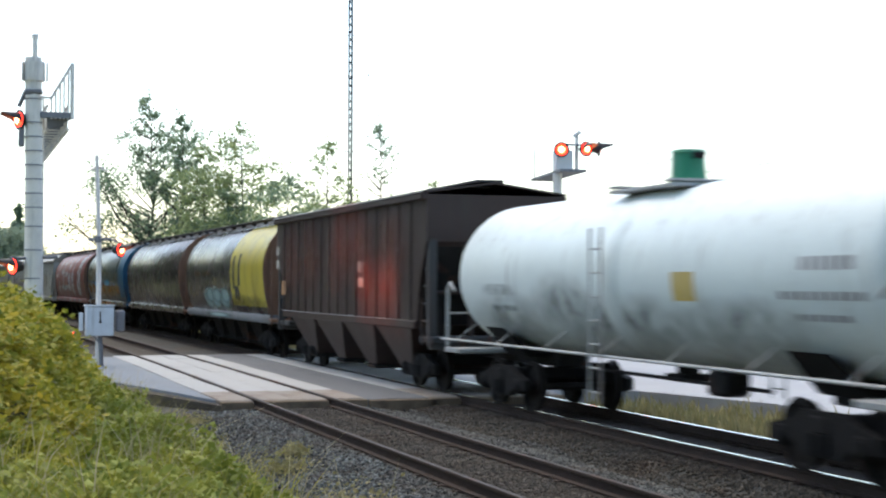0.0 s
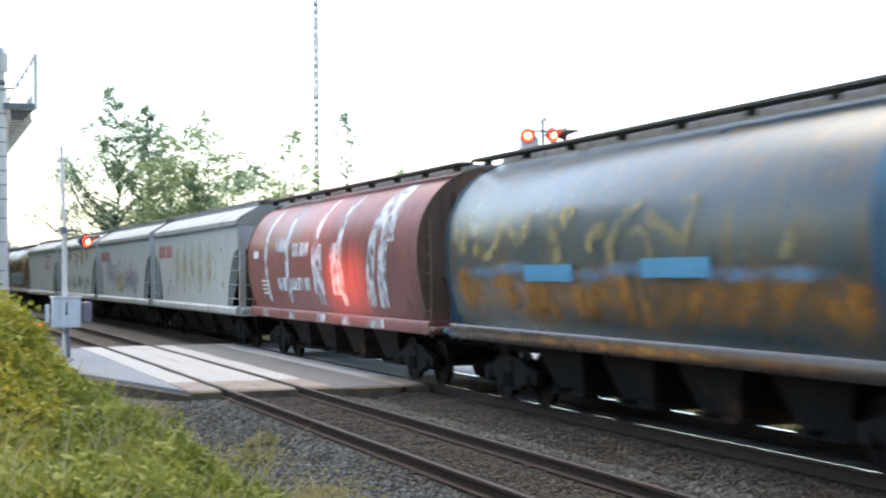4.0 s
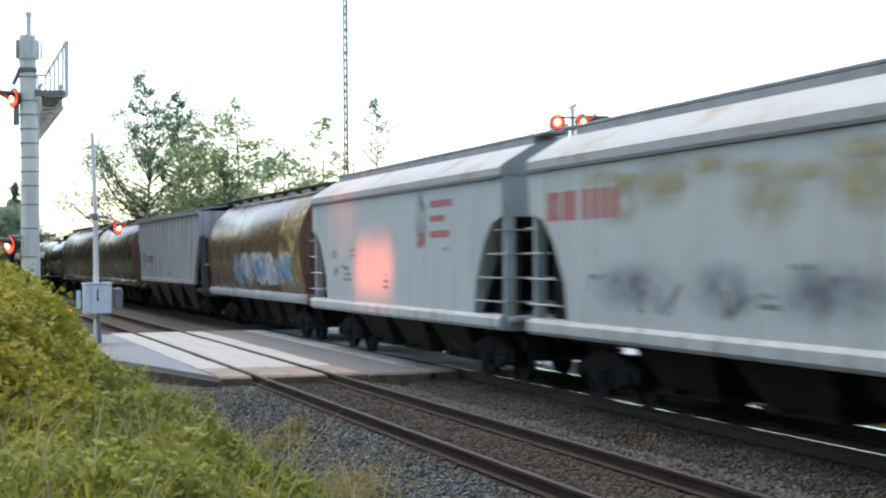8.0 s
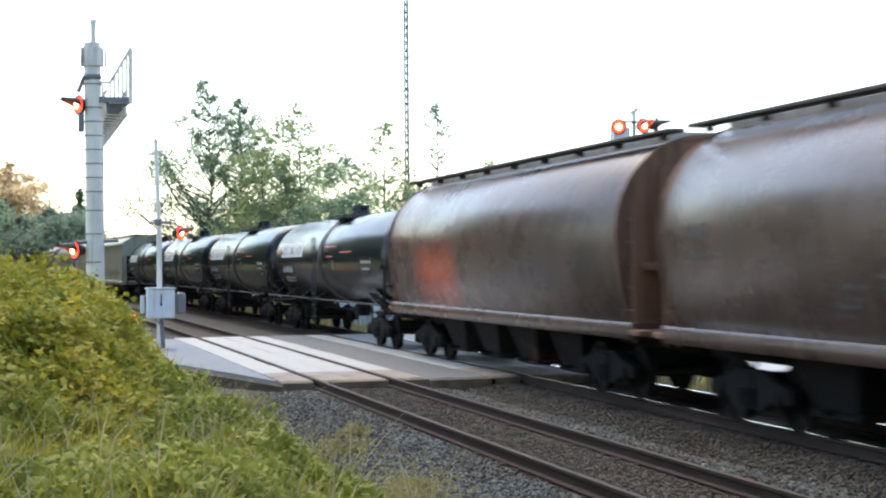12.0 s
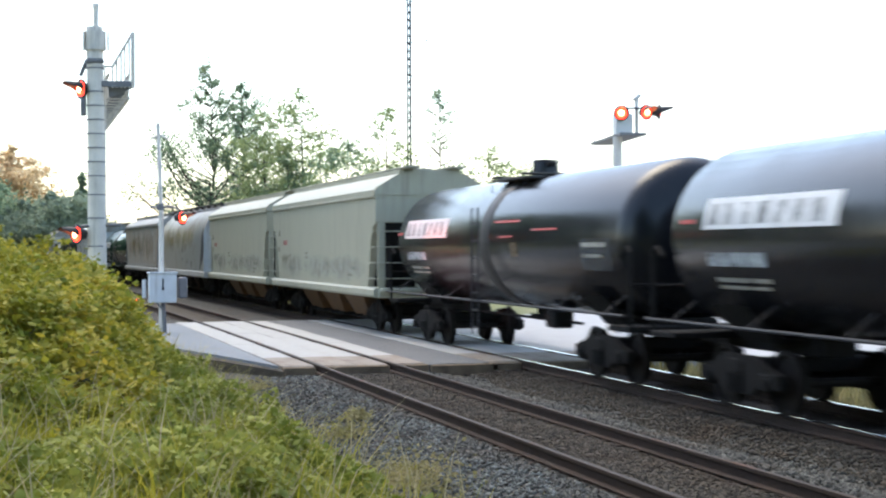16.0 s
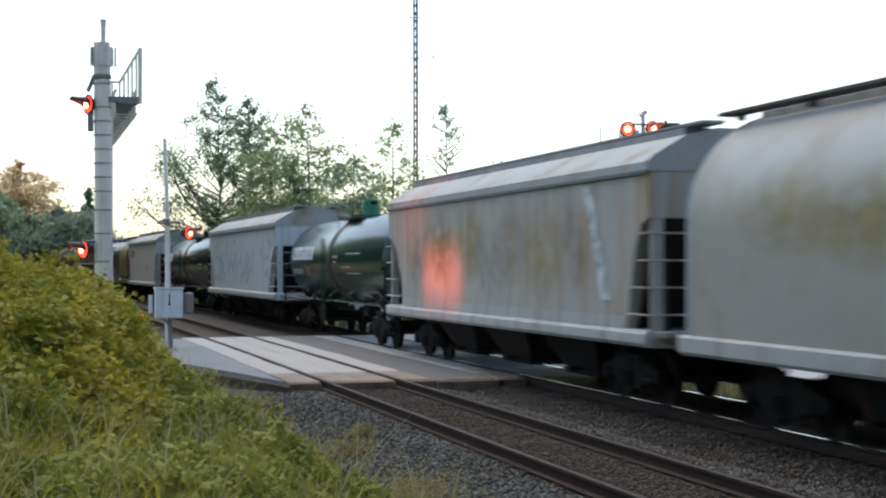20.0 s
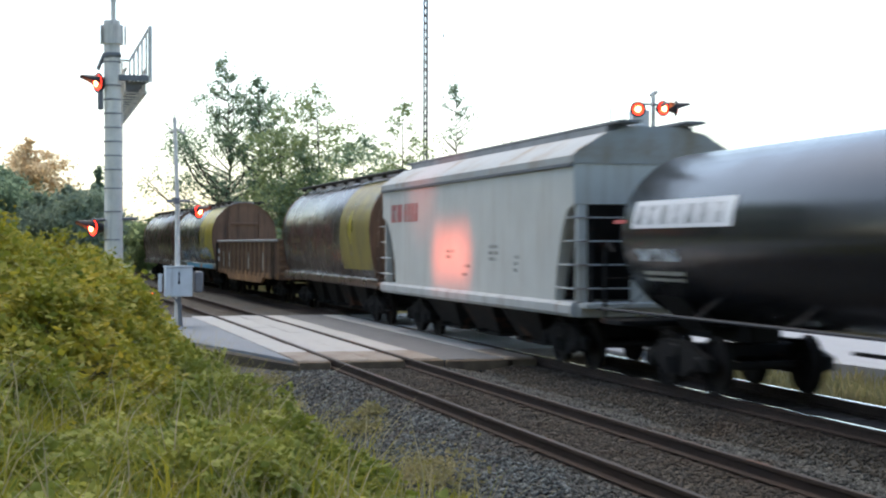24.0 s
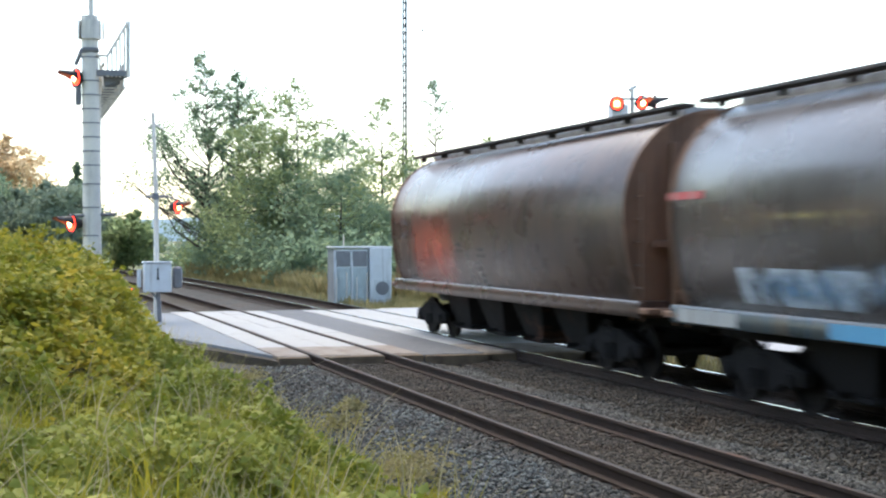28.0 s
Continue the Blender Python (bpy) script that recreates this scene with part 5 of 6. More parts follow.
def cylindrical_hopper(name, L, body, label, end="rustend", sill="lightsill", dec=None, group="covered hoppers in the train", zc=2.74, r=1.58, flat=False):
    car = base(name, label, "hopper car", group)
    a = L / 2 - 0.62
    side = hull_side(zc, r, 0.0 if flat else 0.16)
    foot = 1.12 if flat else 1.3
    low = [(-side(0, z, 0)[1], z) for z in np.linspace(foot, zc, 9)[:-1]]
    sec = low + [(r * math.cos(t), zc + r * math.sin(t)) for t in np.linspace(0, math.pi, 25)] + [(-y, z) for y, z in reversed(low)]

    def ring(x, k):
        return [(x, y * k, zc + (z - zc) * k) for y, z in sec]
    part("shell", Shape().loft([ring(-a, 0.985), ring(-a + 0.06, 1), ring(a - 0.06, 1), ring(a, 0.985)], caps=False), P[body], car, smooth=50)
    for s in (-1, 1):
        sh = Shape().prism(sec, s * (a - 0.02), s * (a - 0.1), "x")
        bk = part("bulkhead", sh, P[end], car, "rusty brown end wall")
        for y in (-0.75, 0.75):
            part("post", Shape().box((s * (a + 0.06), y, 2.5), (0.12, 0.1, 2.6), 0.01), P[end], bk)
        part("cross_beam", Shape().box((s * (a + 0.06), 0, 3.3), (0.08, 1.6, 0.12), 0.01).box((s * (a + 0.06), 0, 2.2), (0.08, 2.2, 0.12), 0.01), P[end], bk)
        rim = Shape()
        rim.loft([[(s * (a - 0.03 + dx), y * k, zc + (z - zc) * k) for y, z in sec] for dx, k in ((0, 1.012), (0.05, 1.012), (0.05, 0.97), (0, 0.97))], caps=False)
        part("end_rim", rim, P[end], car)
        part("end_platform", Shape().box((s * (a + 0.25), 0, 1.16), (0.7, 2.9, 0.1), 0.02), P[end], car)
        ladder(car, s * (a + 0.05), -1.38, 1.0, 3.3, 0.42, P[end])
        part("brake_stand" if s > 0 else "grab_iron", Shape().rod((s * (a + 0.42), 0.4, 1.2), (s * (a + 0.42), 0.4, 2.1), 0.03).rod((s * (a + 0.4), -0.9, 1.7), (s * (a + 0.4), 0.9, 1.7), 0.02), P[end], car)
    for s in (-1, 1):
        part("side_sill", Shape().prism([(s * 0.95, 1.05), (s * 1.42, 1.05), (s * 1.45, 1.1), (s * 1.45, 1.27), (s * 1.42, 1.31), (s * 0.95, 1.31)] if not flat else [(s * 1.2, 0.97), (s * 1.61, 0.97), (s * 1.65, 1.02), (s * 1.65, 1.22), (s * 1.61, 1.26), (s * 1.2, 1.26)], -L / 2 + 0.35, L / 2 - 0.35, "x"), P[sill], car)
    # pale trough colour stands for the sky reflected along the roof
    part("hatch_trough", Shape().prism([(-0.5, zc + r - 0.35), (0.5, zc + r - 0.35), (0.5, zc + r + 0.02), (0.38, zc + r + 0.06), (-0.38, zc + r + 0.06), (-0.5, zc + r + 0.02)], -a + 0.1, a - 0.1, "x"), P["ribgrey"], car, "hatch trough along the roof, paled for reflected sky")
    for y in (-0.74, 0.74):
        roof_walk(car, L, zc + r + 0.03, P["roofdark"], 0.3, y)
    hopper_bays(car, L, 1.42, 4, M["dark"])
    gear(car, L)
    if dec:
        dec(car, side, a)
    return car


def slab_hopper(name, L, body, label, dec=None, depth=(1.6, 1.5), z_cut=3.0, roof="roofgrey", group="covered hoppers in the train"):
    """Flat-sided car whose side is cut away below at the ends; depth: how far the cut reaches in, behind and in front."""
    car = base(name, label, "hopper car", group)
    a = L / 2 - 0.42

    def cut(d):
        return [(a - d, 1.25), (a - d + 0.12, 1.85), (a - d * 0.62, z_cut - 0.45), (a - d * 0.34, z_cut - 0.1), (a, z_cut)]
    poly = [(-a, 3.72), (a, 3.72)] + list(reversed(cut(depth[1]))) + [(-x, z) for x, z in cut(depth[0])]
    part("body", Shape().prism(poly, -1.56, 1.56), P[body], car, smooth=25)
    secs = [(-1.56, 3.72), (-1.6, 3.74), (-1.6, 3.86), (-1.5, 3.95), (-0.95, 4.28), (-0.4, 4.4), (0.4, 4.4), (0.95, 4.28), (1.5, 3.95), (1.6, 3.86), (1.6, 3.74), (1.56, 3.72)]
    part("roof", Shape().prism(secs, -a - 0.03, a + 0.03, "x"), P[body] if body == "beige" else P["slabroof"], car, "dull grey ridged roof", smooth=45)
    part("eave", Shape().box((0, -1.6, 3.7), (2 * a, 0.04, 0.07), 0.01).box((0, 1.6, 3.7), (2 * a, 0.04, 0.07), 0.01), P["markgrey"] if body != "beige" else P["beige"], car)
    sill = P["lightsill" if body != "beige" else "beige"]
    for s, d in ((-1, depth[0]), (1, depth[1])):
        b = a - d
        for y in (-1.4, 1.4):
            part("corner_post", Shape().box((s * (a - 0.06), y, 2.12), (0.1, 0.2, 1.8), 0.02), P[body], car)
        # slope sheet coloured near black for the shade inside the open end
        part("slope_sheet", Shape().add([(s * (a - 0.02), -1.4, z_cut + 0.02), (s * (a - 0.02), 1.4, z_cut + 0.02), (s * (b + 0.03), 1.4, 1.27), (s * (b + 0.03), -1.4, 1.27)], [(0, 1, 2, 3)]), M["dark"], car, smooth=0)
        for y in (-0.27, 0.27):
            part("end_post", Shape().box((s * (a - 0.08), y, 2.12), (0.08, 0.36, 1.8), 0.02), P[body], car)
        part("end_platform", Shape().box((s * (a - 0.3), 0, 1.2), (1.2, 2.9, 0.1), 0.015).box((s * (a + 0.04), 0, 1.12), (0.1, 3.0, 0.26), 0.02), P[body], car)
        # added dark plates fill the cut-away corner with its shade
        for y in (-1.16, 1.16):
            part("recess_shade_plate", Shape().prism([(s * x, z) for x, z in cut(d)[:-1]] + [(s * (a - 0.12), z_cut - 0.01), (s * (a - 0.12), 1.22)], y - 0.02, y + 0.02), M["dark"], car)
        for k in range(4):
            z = 1.5 + k * 0.42
            x_in = b + 0.1 + (a - b) * max(0.0, (z - 1.7) / 1.3)
            part("grab_iron", Shape().rod((s * min(x_in, a - 0.25), -1.6, z), (s * (a + 0.03), -1.6, z), 0.016, n=5).rod((s * (a + 0.03), -1.6, z), (s * (a + 0.03), -0.4, z), 0.016, n=5), sill, car)
        part("step_iron", Shape().path([(s * (a - 0.45), -1.5, 1.1), (s * (a - 0.45), -1.5, 0.5), (s * (a - 0.02), -1.5, 0.5), (s * (a - 0.02), -1.5, 1.1)], 0.018), M["dark"], car)
    for s in (-1, 1):
        part("side_sill", Shape().prism([(s * 1.3, 1.0), (s * 1.58, 1.0), (s * 1.63, 1.06), (s * 1.63, 1.2), (s * 1.57, 1.265), (s * 1.3, 1.265)], -L / 2 + 0.4, L / 2 - 0.4, "x"), sill, car)
    for i in range(4):
        x = (i - 1.5) * L * 0.2
        part("roof_hatch", Shape().box((x, 0, 4.46), (L * 0.17, 0.86, 0.14), 0.03), P[roof], car)
    part("hatch_coaming", Shape().prism([(-0.86, 4.2), (-0.84, 4.42), (0.84, 4.42), (0.86, 4.2)], -a + 0.25, a - 0.25, "x"), P[roof], car, "raised grey coaming along the roof", smooth=20)
    roof_walk(car, L, 4.46, P[roof], 0.4, -0.62)
    roof_walk(car, L, 4.46, P[roof], 0.4, 0.62)
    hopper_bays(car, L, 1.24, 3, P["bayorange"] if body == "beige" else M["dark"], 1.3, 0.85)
    gear(car, L)
    if dec:
        dec(car, flat_side(-1.56), a)
    return car


def ribbed_hopper(name, L, body, label, dec=None, top=(7.4, 7.4), foot=(6.3, 6.7), rib="ribgrey", group="covered hoppers in the train"):
    """top, foot: where the side ends below the eave and at the sill, behind and in front of the middle."""
    car = base(name, label, "hopper car", group)
    z0 = 1.4
    poly = [(-top[0], 3.15), (-top[0], 4.12), (top[1], 4.12), (top[1], 3.15), (top[1] * 0.45 + foot[1] * 0.55, 2.55), (foot[1] + 0.12, 1.9), (foot[1], z0),
            (-foot[0], z0), (-foot[0] - 0.12, 1.9), (-top[0] * 0.45 - foot[0] * 0.55, 2.55)]
    part("body", Shape().prism(poly, -1.5, 1.5), P[body], car, smooth=25)
    mid, span = (top[1] - top[0]) / 2, top[0] + top[1]
    n_ = 15
    for s in (-1, 1):
        for i in range(n_):
            x = mid + (i - (n_ - 1) / 2) * (span - 2.2) / (n_ - 1)
            part("rib", shared("rib_" + rib, lambda: Shape().prism([(-0.07, -0.04), (-0.045, 0.035), (0.045, 0.035), (0.07, -0.04)], z0 + 0.04, 4.0, "z"), P[rib], 25), None, car, at=pose(x, s * 1.5, 0, 0, 0, 0 if s > 0 else 180))
        part("top_chord", Shape().box((mid, s * 1.54, 4.08), (span, 0.14, 0.14), 0.02), P[body], car)
        part("eave_edge", Shape().box((mid, s * 1.6, 4.17), (span, 0.05, 0.03), 0.006), P["lightsill"], car, "thin light grey edge of the roof")
        part("side_sill", Shape().box(((foot[1] - foot[0]) / 2, s * 1.48, z0 + 0.02), (foot[0] + foot[1], 0.14, 0.18), 0.02), P[body], car)
        part("roof_sheet", Shape().prism([(0, 4.36), (s * 1.57, 4.14), (s * 1.57, 4.18), (0, 4.4)], -top[0], top[1], "x"), P[body], car)
    for s in (-1, 1):
        t_, f_ = (top[0], foot[0]) if s < 0 else (top[1], foot[1])
        out = max(t_, L / 2 - 0.55)
        # end parts coloured dark, shade of the open end put into their colour
        part("slope_sheet", Shape().add([(s * (t_ - 0.02), -1.4, 3.17), (s * (t_ - 0.02), 1.4, 3.17), (s * (f_ + 0.03), 1.4, z0 + 0.02), (s * (f_ + 0.03), -1.4, z0 + 0.02)], [(0, 1, 2, 3)]), M["dark"], car, smooth=0)
        for y in (-1.36, 1.36):
            part("corner_post", Shape().prism([(s * (t_ - 0.16), 3.2), (s * t_, 3.2), (s * out, 1.2), (s * (out - 0.16), 1.2)], y - 0.09, y + 0.09), P["roofdark"], car)
        for y in (-0.5, 0.5):
            part("end_post", Shape().rod((s * (out - 0.1), y, 1.2), (s * (t_ - 0.08), y, 3.2), 0.06), P[body], car)
        part("brace", Shape().rod((s * (out - 0.2), -1.4, 2.1), (s * (out - 0.2), 1.4, 2.1), 0.04), P[body], car)
        part("end_platform", Shape().box((s * (f_ + out) / 2, 0, 1.12), (out - f_ + 0.2, 2.8, 0.14), 0.02).box((s * out, 0, 1.06), (0.1, 2.9, 0.28), 0.02), P["roofdark"], car)
        # dark plates added here to fill the end opening with shade
        for y in (-1.1, 1.1):
            part("recess_shade_plate", Shape().prism([(s * f_, z0), (s * (t_ - 0.2), 3.1), (s * (out - 0.2), 1.16)], y - 0.02, y + 0.02), M["dark"], car)
        ladder(car, s * (out - 0.35), -1.42, 1.0, 3.0, 0.44, P["roofdark"])
    roof_walk(car, span - 0.4, 4.44, P["roofdark"], 0.6, 0.0, mid)
    w = (foot[0] + foot[1] - 1.0) / 4
    for i in range(4):
        c = mid + (i - 1.5) * w
        sh = Shape().loft([[(c - w * 0.49, -1.4, z0), (c + w * 0.49, -1.4, z0), (c + w * 0.49, 1.4, z0), (c - w * 0.49, 1.4, z0)],
                           [(c - 0.36, -1.0, 0.34), (c + 0.36, -1.0, 0.34), (c + 0.36, 1.0, 0.34), (c - 0.36, 1.0, 0.34)]])
        bay = part("hopper_bay", sh, P["darkbrown"], car, "dark brown sloping bay")
        part("discharge_gate", Shape().box((c, 0, 0.3), (0.8, 2.1, 0.1), 0.02), M["dark"], bay)
    gear(car, L)
    if dec:
        dec(car, flat_side(-1.565), top[0])
    return car


def tank_car(name, L, body, label, dec=None, dome_col=None, rail_col="lightsill", r=1.37, zc=2.43, tall=0.3, knob=0.27):
    car = base(name, label, "tank car", "tank cars in the train")
    a = L / 2 - 0.3
    rings = []
    for x, k in ((-a, 0.02), (-a + 0.02, 0.3), (-a + 0.1, 0.62), (-a + 0.25, 0.86), (-a + 0.42, 0.97), (-a + 0.6, 1.0), (a - 0.6, 1.0), (a - 0.42, 0.97), (a - 0.25, 0.86), (a - 0.1, 0.62), (a - 0.02, 0.3), (a, 0.02)):
        rings.append([(x, r * k * math.cos(2 * math.pi * i / 40), zc + r * k * math.sin(2 * math.pi * i / 40)) for i in range(40)])
    part("tank", Shape().loft(rings), P[body], car, smooth=45)
    band = [[(x, (r + o) * math.cos(2 * math.pi * i / 40), zc + (r + o) * math.sin(2 * math.pi * i / 40)) for i in range(40)] for x, o in ((-0.32, 0.0), (-0.3, 0.012), (0.3, 0.012), (0.32, 0.0))]
    part("jacket_band", Shape().loft(band, caps=False), P[body] if body == "whitetank" else M["black"], car, "matt band round the middle")
    hs = part("valve_housing", Shape().rod((0, 0, zc + r - 0.1), (0, 0, zc + r + tall), knob + 0.05, knob, n=20).rod((0, 0, zc + r + tall), (0, 0, zc + r + tall + 0.05), knob + 0.03, knob, 20), P[dome_col] if dome_col else P[body], car, "round valve housing")
    part("housing_hinge", Shape().box((knob + 0.1, 0, zc + r + tall - 0.05), (0.1, 0.2, 0.1), 0.02), M["dark"], hs)
    part("platform", Shape().box((0, -0.62, zc + r - 0.06), (2.3, 0.42, 0.05), 0.01).box((0, 0.62, zc + r - 0.06), (2.3, 0.42, 0.05), 0.01)
         .box((-1.0, 0, zc + r + 0.01), (0.3, 1.7, 0.04), 0.01).box((1.0, 0, zc + r + 0.01), (0.3, 1.7, 0.04), 0.01), P["roofdark"] if body != "whitetank" else P["ribgrey"], car, "grating beside the valve housing")
    for s in (-1, 1):
        part("platform_rail", Shape().path([(-1.1, s * 0.84, zc + r - 0.3), (-1.1, s * 0.84, zc + r + 0.3), (1.1, s * 0.84, zc + r + 0.3), (1.1, s * 0.84, zc + r - 0.3)], 0.009), P["lightsill" if body == "whitetank" else "roofdark"], car)
    for s in (-1, 1):
        part("handrail", Shape().rod((-a - 0.1, s * 1.52, 1.2), (a + 0.1, s * 1.52, 1.2), 0.024), P[rail_col], car, "thin side handrail")
        for i in range(7):
            x = (i - 3) * a * 0.3
            part("rail_stay", Shape().rod((x, s * 1.52, 1.2), (x, s * 1.1, 1.5), 0.012, n=5), P[rail_col], car)
        ladder(car, 0.0, s * 1.56, 0.5, zc + 0.7, 0.42, P[rail_col])
        sx_ = s * (a - 2.1)
        part("saddle", Shape().prism([(-1.2, zc - 0.95), (-0.75, 0.95), (0.75, 0.95), (1.2, zc - 0.95), (0.6, zc - 1.42), (-0.6, zc - 1.42)], sx_ - 0.5, sx_ + 0.5, "x"), M["dark"], car)
        part("end_platform", Shape().box((s * (L / 2 - 0.62), 0, 0.98), (0.9, 2.9, 0.09), 0.015), P[rail_col] if body == "whitetank" else M["dark"], car)
        part("end_rail", Shape().path([(s * (L / 2 - 0.2), -1.4, 1.0), (s * (L / 2 - 0.2), -1.4, 2.2), (s * (L / 2 - 0.36), -1.4, 2.3), (s * (L / 2 - 0.6), -1.4, 2.15)], 0.035)
             .rod((s * (L / 2 - 0.2), -1.4, 1.7), (s * (L / 2 - 0.2), 1.4, 1.7), 0.02), P[rail_col] if body == "whitetank" else M["dark"], car)
        part("stub_sill", Shape().box((s * (L / 2 - 1.9), 0, 0.95), (2.9, 0.55, 0.36), 0.03), M["dark"], car)
        c = Shape().box((s * (L / 2 - 0.2), 0, 0.86), (0.7, 0.2, 0.22), 0.03).box((s * (L / 2 + 0.1), 0.03, 0.86), (0.32, 0.3, 0.3), 0.06)
        part("coupler", c, M["wheel"], car)
        truck(car, s * (L / 2 - 2.35))
    part("bottom_outlet", Shape().rod((0, 0, zc - r - 0.28), (0, 0, zc - r + 0.1), 0.18, n=14).box((0, 0, zc - r - 0.2), (0.6, 0.5, 0.1), 0.02), M["dark"], car)
    part("brake_rigging", Shape().rod((-3.2, -0.4, 0.85), (3.2, -0.4, 0.85), 0.03).box((2.2, -0.5, 0.9), (0.6, 0.4, 0.35), 0.05), M["dark"], car)
    if dec:
        dec(car, tube_side(zc, r), a)
    return car


def gondola(name, L, label):
    car = base(name, label, "gondola car", "open cars in the train")
    a = L / 2 - 0.5
    for s in (-1, 1):
        part("side_wall", Shape().box((0, s * 1.45, 1.67), (2 * a, 0.06, 1.5), 0.01), P["rustgon"], car)
        part("top_chord", Shape().box((0, s * 1.5, 2.43), (2 * a + 0.1, 0.16, 0.1), 0.02), P["ribgrey"], car, "pale worn top rail")
        part("bottom_sill", Shape().prism([(-a, 0.98), (-a + 2.9, 0.98), (-a + 3.6, 0.72), (a - 3.6, 0.72), (a - 2.9, 0.98), (a, 0.98), (a, 1.14), (-a, 1.14)], s * 1.49 - 0.06, s * 1.49 + 0.06, "y"), P["rustgon"], car, "deep rusty side sill")
        for i in range(15):
            x = (i - 7) * (2 * a - 0.3) / 14
            part("rib", shared("gondola_rib", lambda: Shape().prism([(-0.1, -0.02), (-0.06, 0.12), (0.06, 0.12), (0.1, -0.02)], 1.0, 2.4, "z"), P["darkrust"], 25), None, car, at=pose(x, s * 1.47, 0, 0, 0, 0 if s > 0 else 180))
        part("end_wall", Shape().box((s * a, 0, 1.67), (0.08, 2.9, 1.5), 0.01).box((s * (a + 0.03), 0, 2.43), (0.14, 3.0, 0.1), 0.02), P["darkrust"], car, "dark brown end wall")
        for z in (1.15, 1.4, 1.65, 1.9, 2.15):
            part("end_rib", Shape().box((s * (a + 0.08), 0, z), (0.1, 2.8, 0.08), 0.02), P["rustgon"], car)
        ladder(car, s * (a - 0.3), -1.62, 0.9, 2.35, 0.42, M["dark"])
    part("floor", Shape().box((0, 0, 1.02), (2 * a, 2.86, 0.1)), P["rustgon"], car)
    side = flat_side(-1.6)
    bars(car, side, [(-a + 0.5 + i * (2 * a - 1.5) / 8, -a + 0.7 + i * (2 * a - 1.5) / 8 + 0.08, 1.25, 1.95) for i in (1, 2, 5, 7)], P["palemark"], "whitewash_mark", "faded pale paint marks")
    bars(car, side, [(-a + 0.65, -a + 1.1, 1.85, 2.05), (-a + 0.65, -a + 1.1, 1.5, 1.7)], P["markwhite"], "stencil_plate", "white stencil panel")
    for i in range(14):
        x = (i - 6.5) * (2 * a - 0.3) / 14
        cloud(car, flat_side(-1.485), x + 0.15 * math.sin(i * 3.1), 1.65 + 0.1 * math.sin(i * 2.3), 0.34, 0.75, P["cloudgrime"], "dark oily weathering", 0.004, "stain")
    gear(car, L)
    r = random.Random(8)
    for i in range(9):
        x, z = r.uniform(-a + 1, a - 1), r.uniform(1.3, 2.3)
        sc = base("scrap_piece", "rough dark scrap lying in the gondola", "scrap", "scrap in the gondola")
        rr = r.uniform(0.25, 0.45)
        vs = [Vector((p[0], p[1], p[2])) * rr * r.uniform(0.6, 1.2) for p in ((1, 0, 0), (-1, 0, 0), (0, 1, 0), (0, -1, 0), (0, 0, 1), (0, 0, -1), (0.6, 0.6, 0.5), (-0.6, 0.5, -0.5))]
        bm = bmesh.new()
        for v in vs:
            bm.verts.new(v)
        bmesh.ops.convex_hull(bm, input=bm.verts)
        me = bpy.data.meshes.new("scrap_piece")
        bm.to_mesh(me)
        bm.free()
        me.materials.append(M["dark"])
        o = part("lump", me, None, sc)
        SCRAP.append((sc, x, r.uniform(-0.9, 0.9), 1.07 + rr * 0.5 if i > 2 else 2.2))
    return car


SCRAP = []


def stencils(seed, z=(1.5, 2.5)):
    r = random.Random(seed)
    out = []
    for _ in range(5):
        x, zz = r.uniform(-5, 5), r.uniform(*z)
        w = r.uniform(0.35, 0.8)
        for k in range(r.randint(1, 3)):
            out.append((x, x + w * r.uniform(0.6, 1), zz - k * 0.13, zz - k * 0.13 + 0.07))
    return out


# ---- painting of the single cars ----
def yellow_end(car, side, a, w=4.0, at=1, tone="yellow"):
    x0, x1 = (a - 0.15 - w, a - 0.15) if at > 0 else (-a + 0.15, -a + 0.15 + w)
    patch(car, side, x0, x1, 1.54, 4.25, P[tone], "yellow_panel", "faded yellow painted end section")


def dec_wheat_a(car, side, a):
    yellow_end(car, side, a, 5.3)
    for x, z0, z1, sl in ((2.3, 2.1, 3.2, 0.04), (3.2, 2.2, 3.25, 0.1), (2.45, 1.75, 2.15, 0.45), (3.0, 1.75, 2.2, -0.3)):
        patch(car, side, x, x + 0.34, z0, z1, P["markblack"], "emblem", "black painted emblem stroke", 0.009, sl)
    for i, x in enumerate((-2.6, -1.2, 0.4)):
        cloud(car, side, x, 1.72, 1.3, 0.42, P["cloudteal"], "grey-green spray painted cloud", 0.006 + 0.001 * i)
        cloud(car, side, x + 0.3, 1.85, 1.0, 0.36, P["cloudteal"], "grey-green spray painted cloud", 0.012 + 0.001 * i)
    for i, x in enumerate((2.6, 4.2, 5.8)):
        cloud(car, side, x, 1.6, 1.3, 0.34, P["cloudgrime"], "road grime over the yellow", 0.018 + 0.001 * i, "stain")
    patch(car, flat_side(-1.455), -3.7, 2.1, 1.08, 1.27, P["cloudteal"], "graffiti", "grey-green paint on the sill", 0.006)
    bars(car, side, word(-5.3, 2.56, 1.3, 0.14, 6) + word(-3.4, 2.56, 1.4, 0.14, 7) + [(-6.4, -4.9, 1.82, 1.9)], P["gold"])
    patch(car, side, -1.2, -0.85, 2.1, 2.5, P["gold"], "lettering", "faint tan mark")


def dec_plain(car, side, a):
    bars(car, side, word(-a + 0.8, 2.6, 0.9, 0.2, 4) + word(-a + 0.8, 2.3, 1.3, 0.14, 7), P["fadegrey"])
    bars(car, side, stencils(int(a * 100)), P["fadegrey"])


